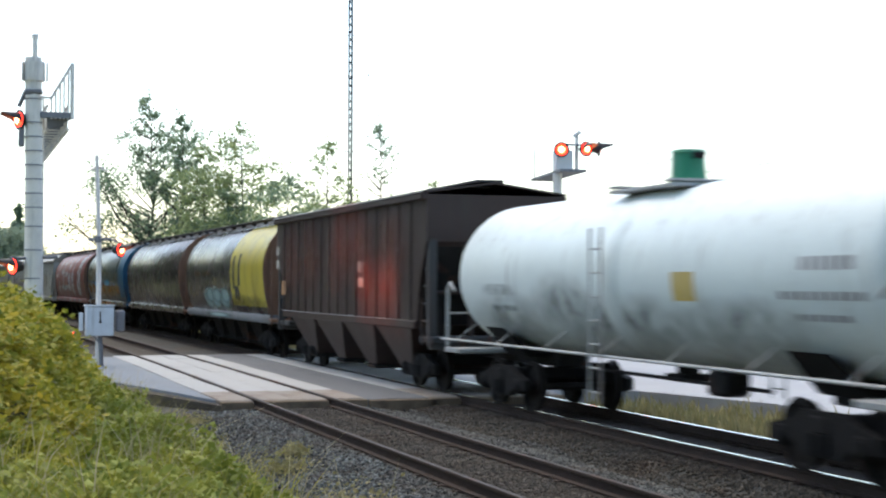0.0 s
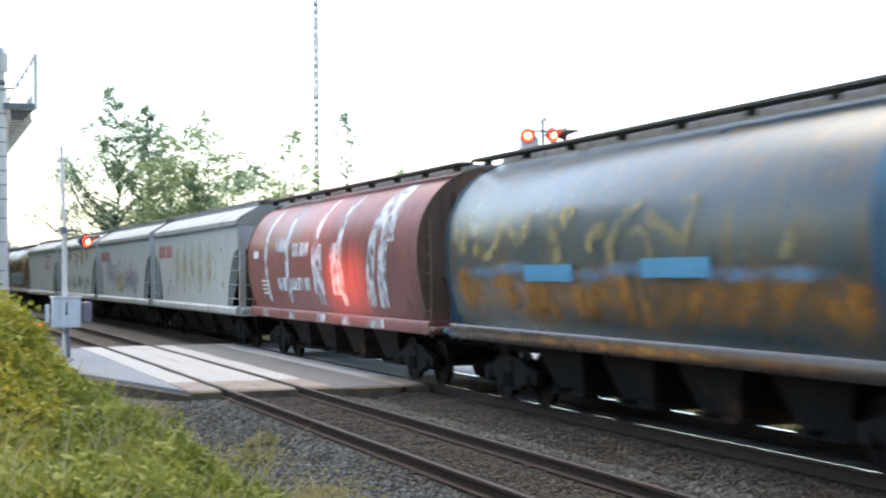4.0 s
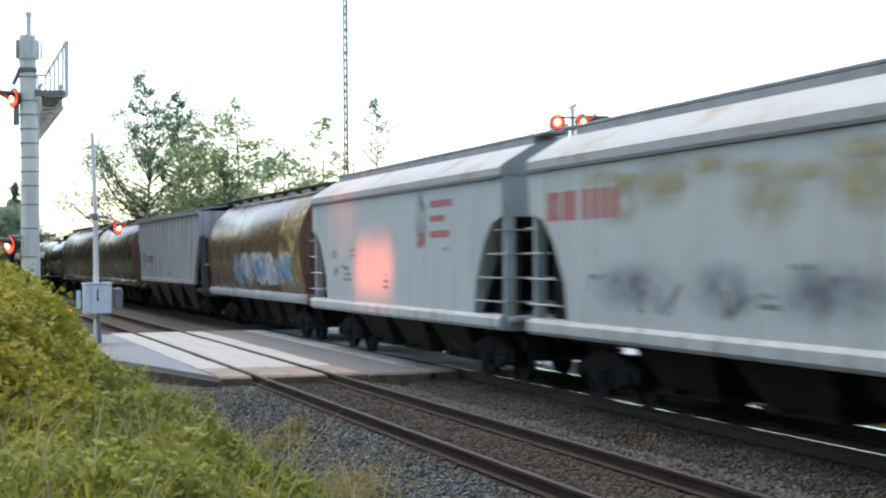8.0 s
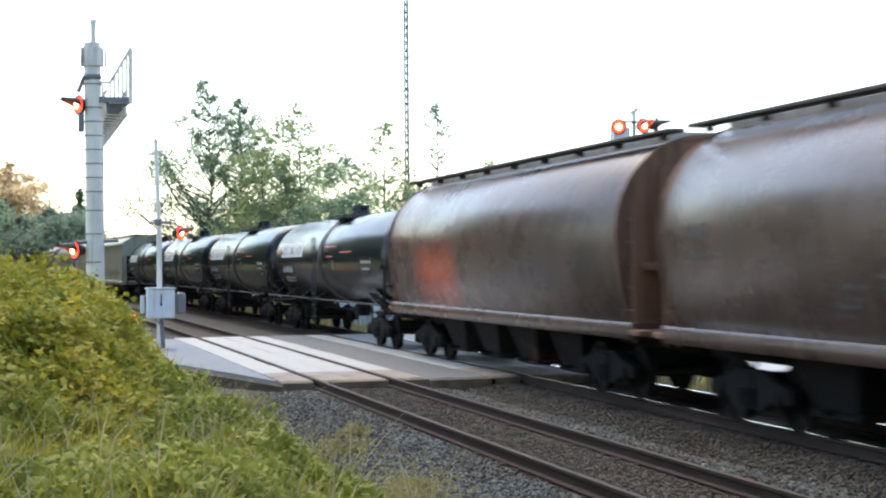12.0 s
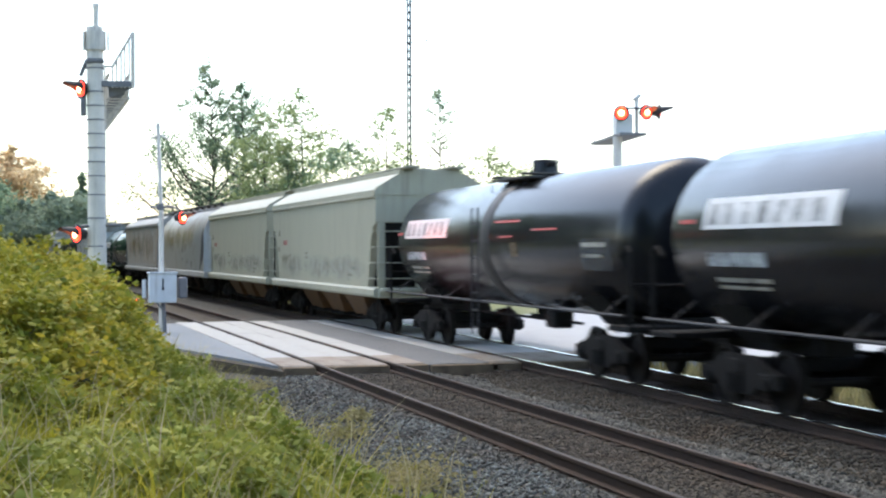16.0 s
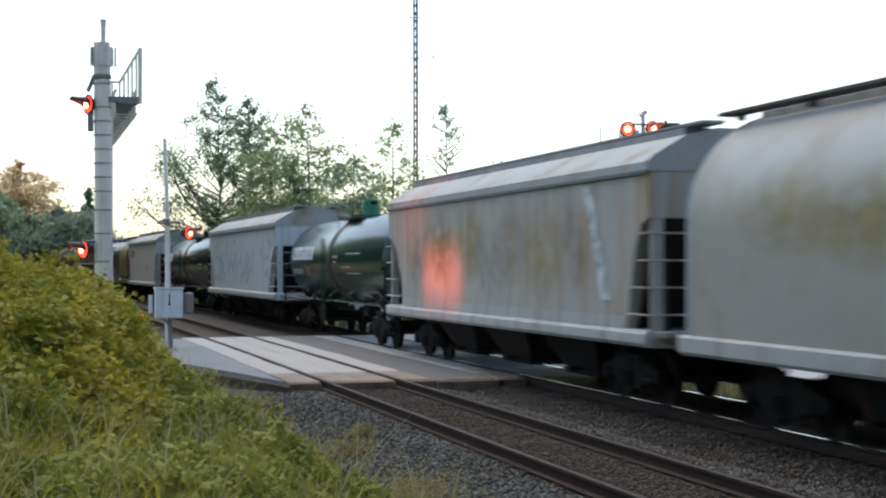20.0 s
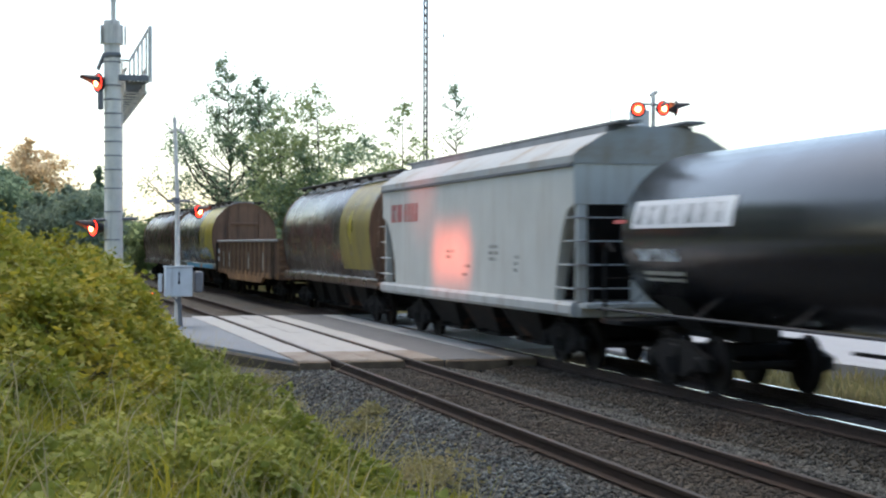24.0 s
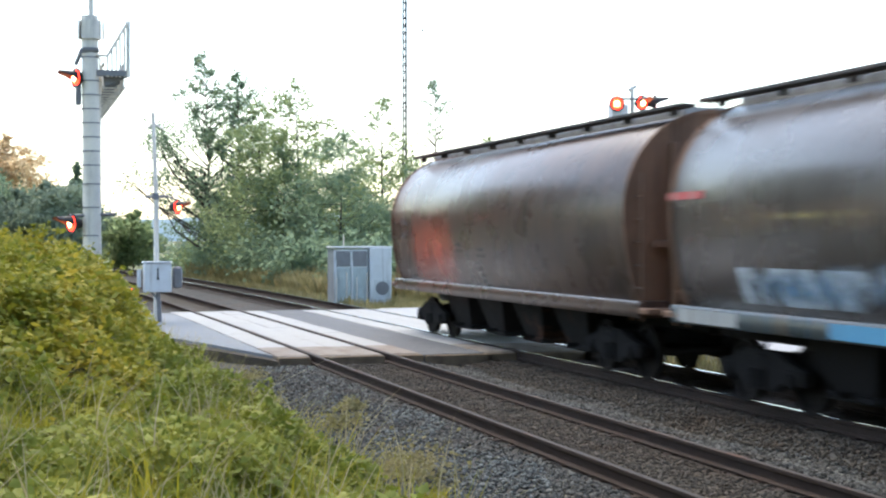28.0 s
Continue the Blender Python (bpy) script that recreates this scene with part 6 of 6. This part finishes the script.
def dec_blue(car, side, a):
    for i in range(9):
        cloud(car, side, -6.2 + 1.4 * i, 1.9 + 0.12 * math.sin(i * 2.2), 1.0, 0.5, P["cloudorange"], "patchy orange spray fill", 0.003 + 0.001 * i)
    spray(car, side, -a + 0.6, a - 2.0, 1.56, 2.3, P["cloudorange"], 4, 26, 0.13, label="orange spray lettering", off=0.014)
    spray(car, side, -a + 0.6, a - 2.4, 2.4, 3.2, P["fadeyellow"], 5, 16, 0.1, label="worn ochre spray lettering", off=0.032)
    for i in range(8):
        cloud(car, side, -5.6 + 1.4 * i, 2.25 + 0.06 * math.sin(i * 1.7), 0.95, 0.13, P["sprayblue"] if i in (2, 5) else P["cloudblue"], "bright blue sprayed band", 0.045 + 0.001 * i)
    patch(car, side, a - 1.9, a - 0.12, 1.54, 4.2, P["blue"], "blue_panel", "deep blue painted end section")
    patch(car, flat_side(-1.455), -a + 1.0, a - 1.5, 1.08, 1.27, P["cloudorange"], "graffiti", "orange paint run onto the sill", 0.006)


def dec_red(car, side, a):
    posts = [(-5.65, -5.3, 1.5, 4.0), (-3.25, -2.8, 1.5, 4.0), (-0.45, 0.55, 1.75, 2.95), (-0.3, 0.15, 2.95, 4.05), (-0.1, 0.4, 1.5, 1.75), (1.3, 2.35, 1.75, 2.95), (1.9, 2.3, 2.95, 4.05), (2.0, 2.4, 1.5, 1.75)]
    blocks = [(-4.35, -3.25, 2.82, 3.18), (-2.4, -0.75, 2.68, 3.02), (-4.2, -3.25, 1.8, 2.14), (-2.8, -0.8, 1.82, 2.14)]
    bars(car, side, posts + blocks, P["fadewhite"], "graffiti", "broad white painted stroke", 0.006)
    patch(car, side, 4.0, 4.6, 1.52, 4.1, P["fadewhite"], "graffiti", "broad white painted stroke", 0.006, 0.35)
    patch(car, side, 5.4, 6.3, 2.9, 4.1, P["fadewhite"], "graffiti", "broad white painted stroke", 0.007, -0.3)
    patch(car, side, 4.9, 5.5, 1.52, 2.9, P["fadewhite"], "graffiti", "broad white painted stroke", 0.008, 0.3)
    patch(car, side, -7.05, -6.4, 2.68, 2.88, P["markwhite"], "lettering", "white stencil plate")
    bars(car, side, [(-6.2, -5.35 - 0.08 * k, 2.02 - 0.11 * k, 2.07 - 0.11 * k) for k in range(4)], P["markwhite"])
    sill = flat_side(-1.455)
    for x0, x1 in ((-6.4, -5.7), (-3.3, -2.7), (-0.4, 0.4), (1.9, 2.6), (4.0, 5.2)):
        patch(car, sill, x0, x1, 1.08, 1.27, P["fadewhite"], "graffiti", "white paint carried down onto the sill", 0.006)


def cp_word(x0=None):
    def go(car, side, a):
        x = -6.5 if x0 is None else x0
        bars(car, side, word(x, 2.85, 1.3, 0.46, 2, 0.16) + word(x + 1.4, 2.85, 1.5, 0.46, 4, 0.24), P["fadered"], "lettering", "faded red lettering")
        bars(car, side, stencils(int(a * 37)), P["fadegrey"])
    return go


def dec_grey_a(car, side, a):
    cp_word()(car, side, a)
    for i, x in enumerate((-2.6, -1.2, 0.3, 1.7, 3.3)):
        cloud(car, side, x, 2.5, 0.6, 0.9, P["cloudyellow"], "sun-bleached yellow paint", 0.006 + 0.001 * i)
    spray(car, side, -5.2, 5.6, 1.55, 3.1, P["fadeyellow"], 12, 12, 0.07, off=0.02)


def dec_grey_b(car, side, a):
    cp_word()(car, side, a)
    for i, (x, z, rx, rz) in enumerate(((-3.6, 2.4, 1.3, 0.7), (-2.2, 2.1, 1.4, 0.6), (1.9, 2.05, 1.8, 0.65), (3.6, 2.1, 1.4, 0.7))):
        cloud(car, side, x, z, rx, rz, P["cloudmauve"], "faded violet spray cloud", 0.006 + 0.001 * i)
    cloud(car, side, -0.1, 1.98, 1.7, 0.62, P["cloudyellow"], "faded ochre spray cloud", 0.012)
    cloud(car, side, -0.3, 1.85, 1.5, 0.45, P["cloudyellow"], "faded ochre spray cloud", 0.014)
    spray(car, side, -5, 4.5, 1.5, 2.9, P["fadepurple"], 15, 16, 0.08, off=0.02)


def dec_grey_c(car, side, a):
    cp_word()(car, side, a)
    for i, x in enumerate((-3.7, -2.3, 0.5, 2.6, 4.2)):
        cloud(car, side, x, 3.1 + 0.2 * math.sin(i * 2), 0.9, 0.45, P["cloudyellow"], "rust-yellow stain", 0.006 + 0.001 * i)
    spray(car, side, -4.8, 2.2, 1.5, 2.0, P["fadegrey"], 16, 7, 0.05, off=0.02)
    for i, (x, w) in enumerate(((-3.2, 1.6), (-0.6, 1.1), (1.8, 1.7), (4.6, 1.0))):
        cloud(car, side, x, 1.85, w, 0.42, P["cloudslate"], "slate-blue spray haze", 0.012 + 0.001 * i)
    for i in range(9):
        x = -4.4 + 1.15 * i
        cloud(car, side, x, 3.45 - 0.1 * (i % 3), 0.9, 0.14, P["cloudyellow"], "thin rust run below the eave", 0.03 + 0.001 * i, "stain")


def dec_grey_d(car, side, a):
    blob(car, side, 2.45, 3.05, 0.4, 0.56, P["fadegrey"], "emblem", "oval dark emblem", seed=60)
    blob(car, side, 2.45, 2.65, 0.24, 0.16, P["fadered"], "emblem", "red foot of the emblem", seed=61, off=0.01)
    bars(car, side, [(3.05, 4.5, 3.28, 3.42), (3.05, 4.0, 3.0, 3.12), (3.05, 4.3, 2.68, 2.82)], P["fadered"], "lettering", "faded red bars")
    bars(car, side, stencils(9) + [(-5.0, -4.3, 1.85, 2.05), (-5.1, -4.6, 2.3, 2.5)], P["fadegrey"])


def dec_gold(car, side, a):
    patch(car, side, a - 2.6, a - 0.12, 1.54, 4.2, P["fadeyellow"], "yellow_panel", "streaked yellow painted end section")
    spray(car, side, -2.5, 6.1, 1.52, 2.45, P["fadewhite"], 22, 46, 0.07, label="dense white and pale blue graffiti")
    for i in range(5):
        cloud(car, side, -1.6 + i * 1.7, 1.95, 1.2, 0.5, P["cloudwhite"] if i % 2 else P["cloudblue"], "washed pale blue spray", 0.05 + 0.001 * i)
    spray(car, side, -2.4, 6.0, 1.55, 2.35, P["cloudblue"], 23, 9, 0.06, off=0.06)


def dec_ribbed(car, side, a):
    patch(car, side, -6.4, -5.55, 1.95, 2.6, P["fadegrey"], "lettering", "worn grey emblem", 0.03)
    patch(car, side, -6.4, -5.6, 2.2, 2.6, P["fadegrey"], "lettering", "worn grey emblem", 0.033)
    bars(car, side, word(-5.1, 2.18, 2.1, 0.3, 4, 0.18) + word(0.9, 1.6, 0.9, 0.22, 3, 0.2), P["fadegrey"], off=0.03)
    bars(car, side, word(-5.1, 2.18, 2.1, 0.3, 4, 0.18), P["fadegrey"], off=0.034)


def dec_dark_rib(car, side, a):
    for i, x in enumerate((-5.2, -2.8, 0.2, 2.6, 5.0)):
        cloud(car, side, x, 2.9, 1.5, 1.1, P["cloudrust"], "rust-red weathering", 0.004 + 0.001 * i, "stain")
    bars(car, side, [(-a + 0.3, -a + 0.75, 3.1, 3.35), (-a + 0.3, -a + 0.7, 2.7, 2.95), (2.2, 2.6, 2.55, 2.8), (2.25, 2.65, 2.2, 2.42)], P["palemark"], "stencil_plate", "small pale stencil panel")
    bars(car, side, [(-a + 1.0, -a + 1.6, 1.95, 2.35)], P["rustgon"])


def dec_black_tank(car, side, a):
    far = max(0.0, a - 8.4)
    tail = -1.7 * far
    patch(car, side, tail - 6.6, tail - 2.9, 2.54, 2.98, P["markwhite"], "lettering", "worn white lettering panel")
    bars(car, side, word(tail - 6.45, 2.6, 3.4, 0.3, 7, 0.4), P["fadegrey"], "lettering", "grey letters on the white panel", 0.009)
    bars(car, side, word(tail - 6.5, 2.02, 1.75, 0.19, 5, 0.12), P["fadewhite"])
    bars(car, side, [(tail - 6.4, tail - 4.8, 1.8, 1.86), (tail - 6.4, tail - 4.9, 1.7, 1.75)], P["palemark"])
    bars(car, side, [(tail - 7.4, tail - 6.9, 2.63, 2.69), (0.6, 2.2, 2.8, 2.85), (1.0, 1.9, 2.5, 2.54), (3.0, 4.4, 2.62, 2.66)], P["markred"], "stripe", "thin orange-red stripe")
    patch(car, side, 5.6, 7.0, 1.9, 2.45, P["fadegrey"], "lettering", "dull grey data panel")
    bars(car, side, [(5.7, 6.8, 2.3, 2.38), (5.7, 6.6, 2.12, 2.18)], P["palemark"], "lettering", "", 0.012)
    patch(car, side, 1.75, 2.15, 2.12, 2.4, P["gold"], "placard", "yellowed placard")


def dec_white_tank(car, side, a):
    bars(car, side, word(-5.7, 2.08, 1.8, 0.2, 7) + word(-5.4, 1.8, 1.3, 0.1, 6), P["fadegrey"])
    cloud(car, side, -2.0, 2.05, 1.4, 0.5, P["cloudgrey"], "grey grime patch", name="stain")
    patch(car, side, 2.15, 2.82, 2.05, 2.45, P["sprayyellow"], "placard", "yellow-orange placard")
    bars(car, side, word(5.5, 2.45, 1.2, 0.16, 6) + word(5.0, 2.1, 1.9, 0.1, 9) + word(5.3, 1.85, 1.2, 0.08, 6), P["ribgrey"])
    # belly turned greyer by soft overlapping patches
    for i, x in enumerate((-4.6, -1.2, 1.0, 4.0)):
        cloud(car, side, x, 1.7, 2.0, 0.5, P["cloudgrey"], "soft grey patches along the belly", 0.004 + 0.001 * i, "stain")


def dec_green_tank(car, side, a):
    patch(car, side, -6.35, -2.7, 2.47, 2.9, P["spraywhite"], "lettering", "pale lettering panel")
    bars(car, side, word(-6.2, 2.54, 3.3, 0.28, 7, 0.4), P["fadegrey"], "lettering", "grey letters on the pale panel", 0.009)
    bars(car, side, word(-6.3, 1.98, 1.85, 0.18, 5, 0.15), P["palemark"])
    patch(car, side, -3.9, -2.95, 1.95, 2.25, P["gold"], "placard", "yellow-brown placard")
    bars(car, side, [(0.5, 1.25, 2.5, 2.58), (0.6, 1.2, 2.36, 2.4), (1.8, 3.0, 2.2, 2.24), (2.2, 4.2, 2.02, 2.05), (2.4, 4.4, 2.6, 2.64)], P["palemark"])


def dec_beige(car, side, a):
    bars(car, side, [(-a + 1.0, -a + 1.4, 2.75, 2.95), (-a + 1.0, -a + 1.3, 2.2, 2.4), (a - 3.0, a - 2.2, 1.7, 1.8)] + stencils(4), P["fadegrey"])
    patch(car, side, -5.85, -5.1, 2.44, 2.6, P["fadered"], "lettering", "faded red mark")
    cloud(car, side, -5.5, 1.97, 0.7, 0.2, P["cloudgrime"], "dark scuff", 0.01, "stain")
    for i, x in enumerate((-4.0, 0.4, 4.2)):
        cloud(car, side, x, 1.75, 2.6, 0.42, P["cloudgrey"], "thin grey road dirt", 0.003 + 0.001 * i, "stain")


def dec_pale(car, side, a):
    spray(car, side, -a + 0.9, a - 1.0, 1.6, 3.4, P["fadewhite"], 81, 46, 0.09, label="pale blue-white graffiti")
    spray(car, side, -a + 1.2, a - 1.6, 1.7, 3.2, P["cloudblue"], 82, 14, 0.09, off=0.05)


def dec_stained(car, side, a):
    for i, (x, z, rx, rz, tone) in enumerate(((-5.6, 2.5, 1.3, 0.9, "cloudbrown"), (-3.6, 2.75, 1.5, 0.9, "cloudyellow"), (-3.2, 2.4, 1.2, 0.8, "cloudbrown"), (-1.2, 2.7, 1.4, 0.9, "cloudyellow"),
                                             (0.4, 2.3, 1.3, 0.8, "cloudgrey"), (1.8, 2.7, 1.3, 0.9, "cloudbrown"), (3.6, 2.5, 1.2, 1.0, "cloudyellow"), (5.2, 2.6, 1.1, 1.0, "cloudbrown"))):
        cloud(car, side, x, z, rx, rz, P[tone], "soft ochre-brown weathering", 0.004 + 0.001 * i, "stain")
    patch(car, side, -a + 1.55, a - 0.9, 1.27, 1.46, P["lightsill"], "pale_band", "pale worn band above the sill", 0.022)
    patch(car, side, 6.6, 7.0, 1.7, 3.6, P["fadewhite"], "graffiti", "white painted stroke", 0.024, -0.45)


def dec_curved(car, side, a):
    for i, x in enumerate((-5.4, -3.4, -1.0, 1.4, 3.6)):
        cloud(car, side, x, 3.0 - 0.2 * (i % 2), 1.5, 0.7, P["cloudyellow"], "faint rust-yellow stain", 0.006 + 0.001 * i)
    bars(car, side, stencils(17), P["fadegrey"])
    # flat black crescent painted on the side as shade of the end recess
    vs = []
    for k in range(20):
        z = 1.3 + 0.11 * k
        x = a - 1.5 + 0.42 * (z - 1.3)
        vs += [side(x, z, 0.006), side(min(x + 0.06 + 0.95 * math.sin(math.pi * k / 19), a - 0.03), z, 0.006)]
    part("end_recess_shade", Shape().add(vs, [(2 * k, 2 * k + 2, 2 * k + 3, 2 * k + 1) for k in range(19)]), P["markblack"], car, "flat dark crescent, painted shade of the end recess")


def dec_wheat_b(car, side, a):
    for i, x in enumerate((-5.0, -3.0, -0.8, 1.2)):
        cloud(car, side, x, 2.5, 1.5, 0.8, P["cloudrust"], "rust-red weathering", 0.004 + 0.001 * i, "stain")
    yellow_end(car, side, a, 4.0, tone="dirtyyellow")
    blob(car, side, a - 2.7, 2.8, 0.42, 0.8, P["gold"], "emblem", "brown painted emblem", seed=110, off=0.009)
    blob(car, side, a - 2.7, 2.8, 0.24, 0.5, P["yellow"], "emblem", "yellow eye of the emblem", seed=111, off=0.012)
    bars(car, side, [(-5.4, -3.8, 2.35, 2.5), (-5.4, -3.4, 1.95, 2.05)] + word(-3.0, 3.1, 2.2, 0.13, 9), P["gold"])


def dec_wheat_c(car, side, a):
    yellow_end(car, side, a, 4.4)
    for x, z0, z1, sl in ((3.25, 2.5, 3.15, -0.15), (3.2, 2.0, 2.6, 0.35), (4.15, 2.5, 3.15, 0.15), (4.0, 2.05, 2.6, -0.25)):
        patch(car, side, x, x + 0.3, z0, z1, P["markgrey"], "emblem", "dark painted emblem stroke", 0.009, sl)
    for i, (x, z, w, h) in enumerate(((-2.6, 1.72, 0.9, 0.3), (-1.2, 1.8, 1.0, 0.36), (0.3, 1.85, 1.1, 0.4), (1.5, 1.75, 0.8, 0.3), (3.4, 1.84, 1.2, 0.36), (4.9, 1.86, 1.1, 0.36), (5.9, 1.75, 0.9, 0.3))):
        blob(car, side, x, z - 0.06, w, h, P["cloudblue"], "graffiti", "pale blue painted cloud", 0.016 + 0.001 * i, 130 + i)
        blob(car, side, x + 0.2, z + 0.04, w * 0.8, h * 0.8, P["cloudwhite"], "graffiti", "washed white painted cloud", 0.026 + 0.001 * i, 150 + i)
    patch(car, side, 2.5, 3.1, 1.54, 1.75, P["sprayyellow"], "graffiti", "yellow paint at the foot", 0.036)
    sill = flat_side(-1.455)
    patch(car, sill, -3.0, a - 0.6, 1.08, 1.27, P["sprayblue"], "graffiti", "light blue painted sill", 0.006)
    patch(car, sill, 2.3, 2.9, 1.08, 1.27, P["orange"], "graffiti", "orange mark on the sill", 0.009)
    patch(car, side, -5.3, -2.05, 1.42, 1.9, P["fadewhite"], "graffiti", "pale blue painted block", 0.012)
    patch(car, side, -5.3, -2.05, 1.42, 1.9, P["cloudblue"], "graffiti", "pale blue painted block", 0.016)
    patch(car, sill, -7.3, -5.4, 1.08, 1.27, P["lightsill"], "sill_patch", "whitish sill end", 0.006)
    patch(car, side, -7.4, -6.2, 2.84, 2.95, P["markred"], "stripe", "thin orange-red stripe")
    bars(car, side, [(-4.6, -1.7, 2.5, 2.62)], P["cloudyellow"], "stripe", "thin cream stripe", 0.012)
    for i, x in enumerate((-5.0, -2.5, 0.5)):
        cloud(car, side, x, 2.55, 1.6, 0.25, P["cloudbrown"], "faded brown band", 0.004 + 0.001 * i, "stain")


# rear coupling of each car at the start, from the first car back
COUPLED = [-31.1, -47.25, -63.75, -80.8, -97.6, -115.0, -131.55, -147.5, -163.45, -179.2, -195.35, -213.8, -229.75, -246.6, -264.57,
           -281.8, -299.3, -316.1, -333.1, -349.4, -367.7, -386.1, -402.1, -421.0, -441.2, -457.6, -473.85, -491.4, -507.7, -524.4]
LEN = [16.15] + [COUPLED[i] - COUPLED[i + 1] for i in range(29)]
GAP = 0.5


def length(i):
    return LEN[i] - GAP


C = cylindrical_hopper
TRAIN = [
    tank_car("tank_car", length(0), "whitetank", "white tank car with a green valve housing and greyer belly", dec_white_tank, "green", tall=0.5, knob=0.26),
    ribbed_hopper("ribbed_hopper_car", length(1), "darkbrown", "dark brown ribbed covered hopper car", dec_dark_rib, rib="darkbrown"),
    C("cylindrical_hopper_car", length(2), "greybrown", "grey-brown cylindrical hopper car with a yellow end section", dec=dec_wheat_a, sill="sillgrey"),
    C("cylindrical_hopper_car", length(3), "sootbrown", "plain sooty brown cylindrical hopper car", dec=dec_plain, sill="sootbrown"),
    C("cylindrical_hopper_car", length(4), "bluetan", "blue cylindrical hopper car covered in orange graffiti", end="blue", dec=dec_blue, sill="sootbrown"),
    C("cylindrical_hopper_car", length(5), "red", "oxide red cylindrical hopper car with broad white strokes", dec=dec_red, sill="red"),
    slab_hopper("slab_side_hopper_car", length(6), "grey2", "light grey slab-sided hopper car with bleached yellow paint", dec_grey_a, (1.8, 1.5)),
    slab_hopper("slab_side_hopper_car", length(7), "grey", "light grey slab-sided hopper car with violet graffiti", dec_grey_b),
    slab_hopper("slab_side_hopper_car", length(8), "grey2", "light grey slab-sided hopper car with rust-yellow stains", dec_grey_c),
    slab_hopper("slab_side_hopper_car", length(9), "grey", "clean light grey slab-sided hopper car with an oval emblem", dec_grey_d),
    C("cylindrical_hopper_car", length(10), "gold", "dirty gold-brown cylindrical hopper car with white graffiti", dec=dec_gold, sill="ribgrey"),
    ribbed_hopper("ribbed_hopper_car", length(11), "ribgrey", "weathered grey ribbed covered hopper car", dec_ribbed, (8.5, 7.75), (7.1, 6.7), "creamgrey"),
    C("cylindrical_hopper_car", length(12), "brown", "brown cylindrical hopper car with grime runs", dec=dec_plain, sill="brown"),
    C("cylindrical_hopper_car", length(13), "brown", "brown cylindrical hopper car with a rust-red end", dec=dec_plain, sill="brown"),
] + [tank_car("tank_car", length(i), "blacktank", "glossy black tank car with a white lettering panel", dec_black_tank, rail_col="markblack") for i in range(14, 18)] + [
    slab_hopper("slab_side_hopper_car", length(18), "beige", "plain beige slab-sided hopper car", dec_beige, (1.1, 0.9), roof="beige"),
    slab_hopper("slab_side_hopper_car", length(19), "beige", "plain beige slab-sided hopper car", dec_beige, (1.1, 0.9), roof="beige"),
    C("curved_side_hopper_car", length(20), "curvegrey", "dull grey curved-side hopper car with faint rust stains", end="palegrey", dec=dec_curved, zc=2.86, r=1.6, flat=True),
    slab_hopper("slab_side_hopper_car", length(21), "stained", "grey hopper car with brown weathered patches", dec_stained, (1.5, 0.85)),
    tank_car("tank_car", length(22), "greentank", "dark green tank car with a bright green valve housing", dec_green_tank, "green", rail_col="greentank", tall=0.5, knob=0.24),
    slab_hopper("slab_side_hopper_car", length(23), "palegrey", "pale blue-grey hopper car covered in washed-out graffiti", dec_pale),
    tank_car("tank_car", length(24), "blacktank", "glossy black tank car with a white lettering panel", dec_black_tank, rail_col="markblack"),
    slab_hopper("slab_side_hopper_car", length(25), "creamgrey", "cream-grey slab-sided hopper car with red lettering", cp_word(), (1.5, 1.0)),
    C("cylindrical_hopper_car", length(26), "greybrown", "brown cylindrical hopper car with a faded yellow end section", dec=dec_wheat_b, sill="brown"),
    gondola("gondola_car", length(27), "rusty ribbed gondola car with scrap in it"),
    C("cylindrical_hopper_car", length(28), "silver", "dark grey-brown cylindrical hopper car, yellow end and blue graffiti", dec=dec_wheat_c, sill="bluetan"),
    C("cylindrical_hopper_car", length(29), "brown", "last brown cylindrical hopper car of the train", dec=dec_plain, sill="brown"),
]


def travelled(t):
    """Metres that the train has moved since the start of the clip, with the offset of COUPLED."""
    return 17.305 * t + 0.008 * (t - 14) ** 2


def motions():
    for i, car in enumerate(TRAIN):
        mid = COUPLED[i] + LEN[i] / 2
        walk(car, [(t, along(mid + travelled(t), FAR_Y)) for t in range(29)])
    mid = COUPLED[27] + LEN[27] / 2
    for piece, x, y, z in SCRAP:
        walk(piece, [(t, along(mid + travelled(t), FAR_Y) @ pose(x, y, z)) for t in range(29)])


motions()
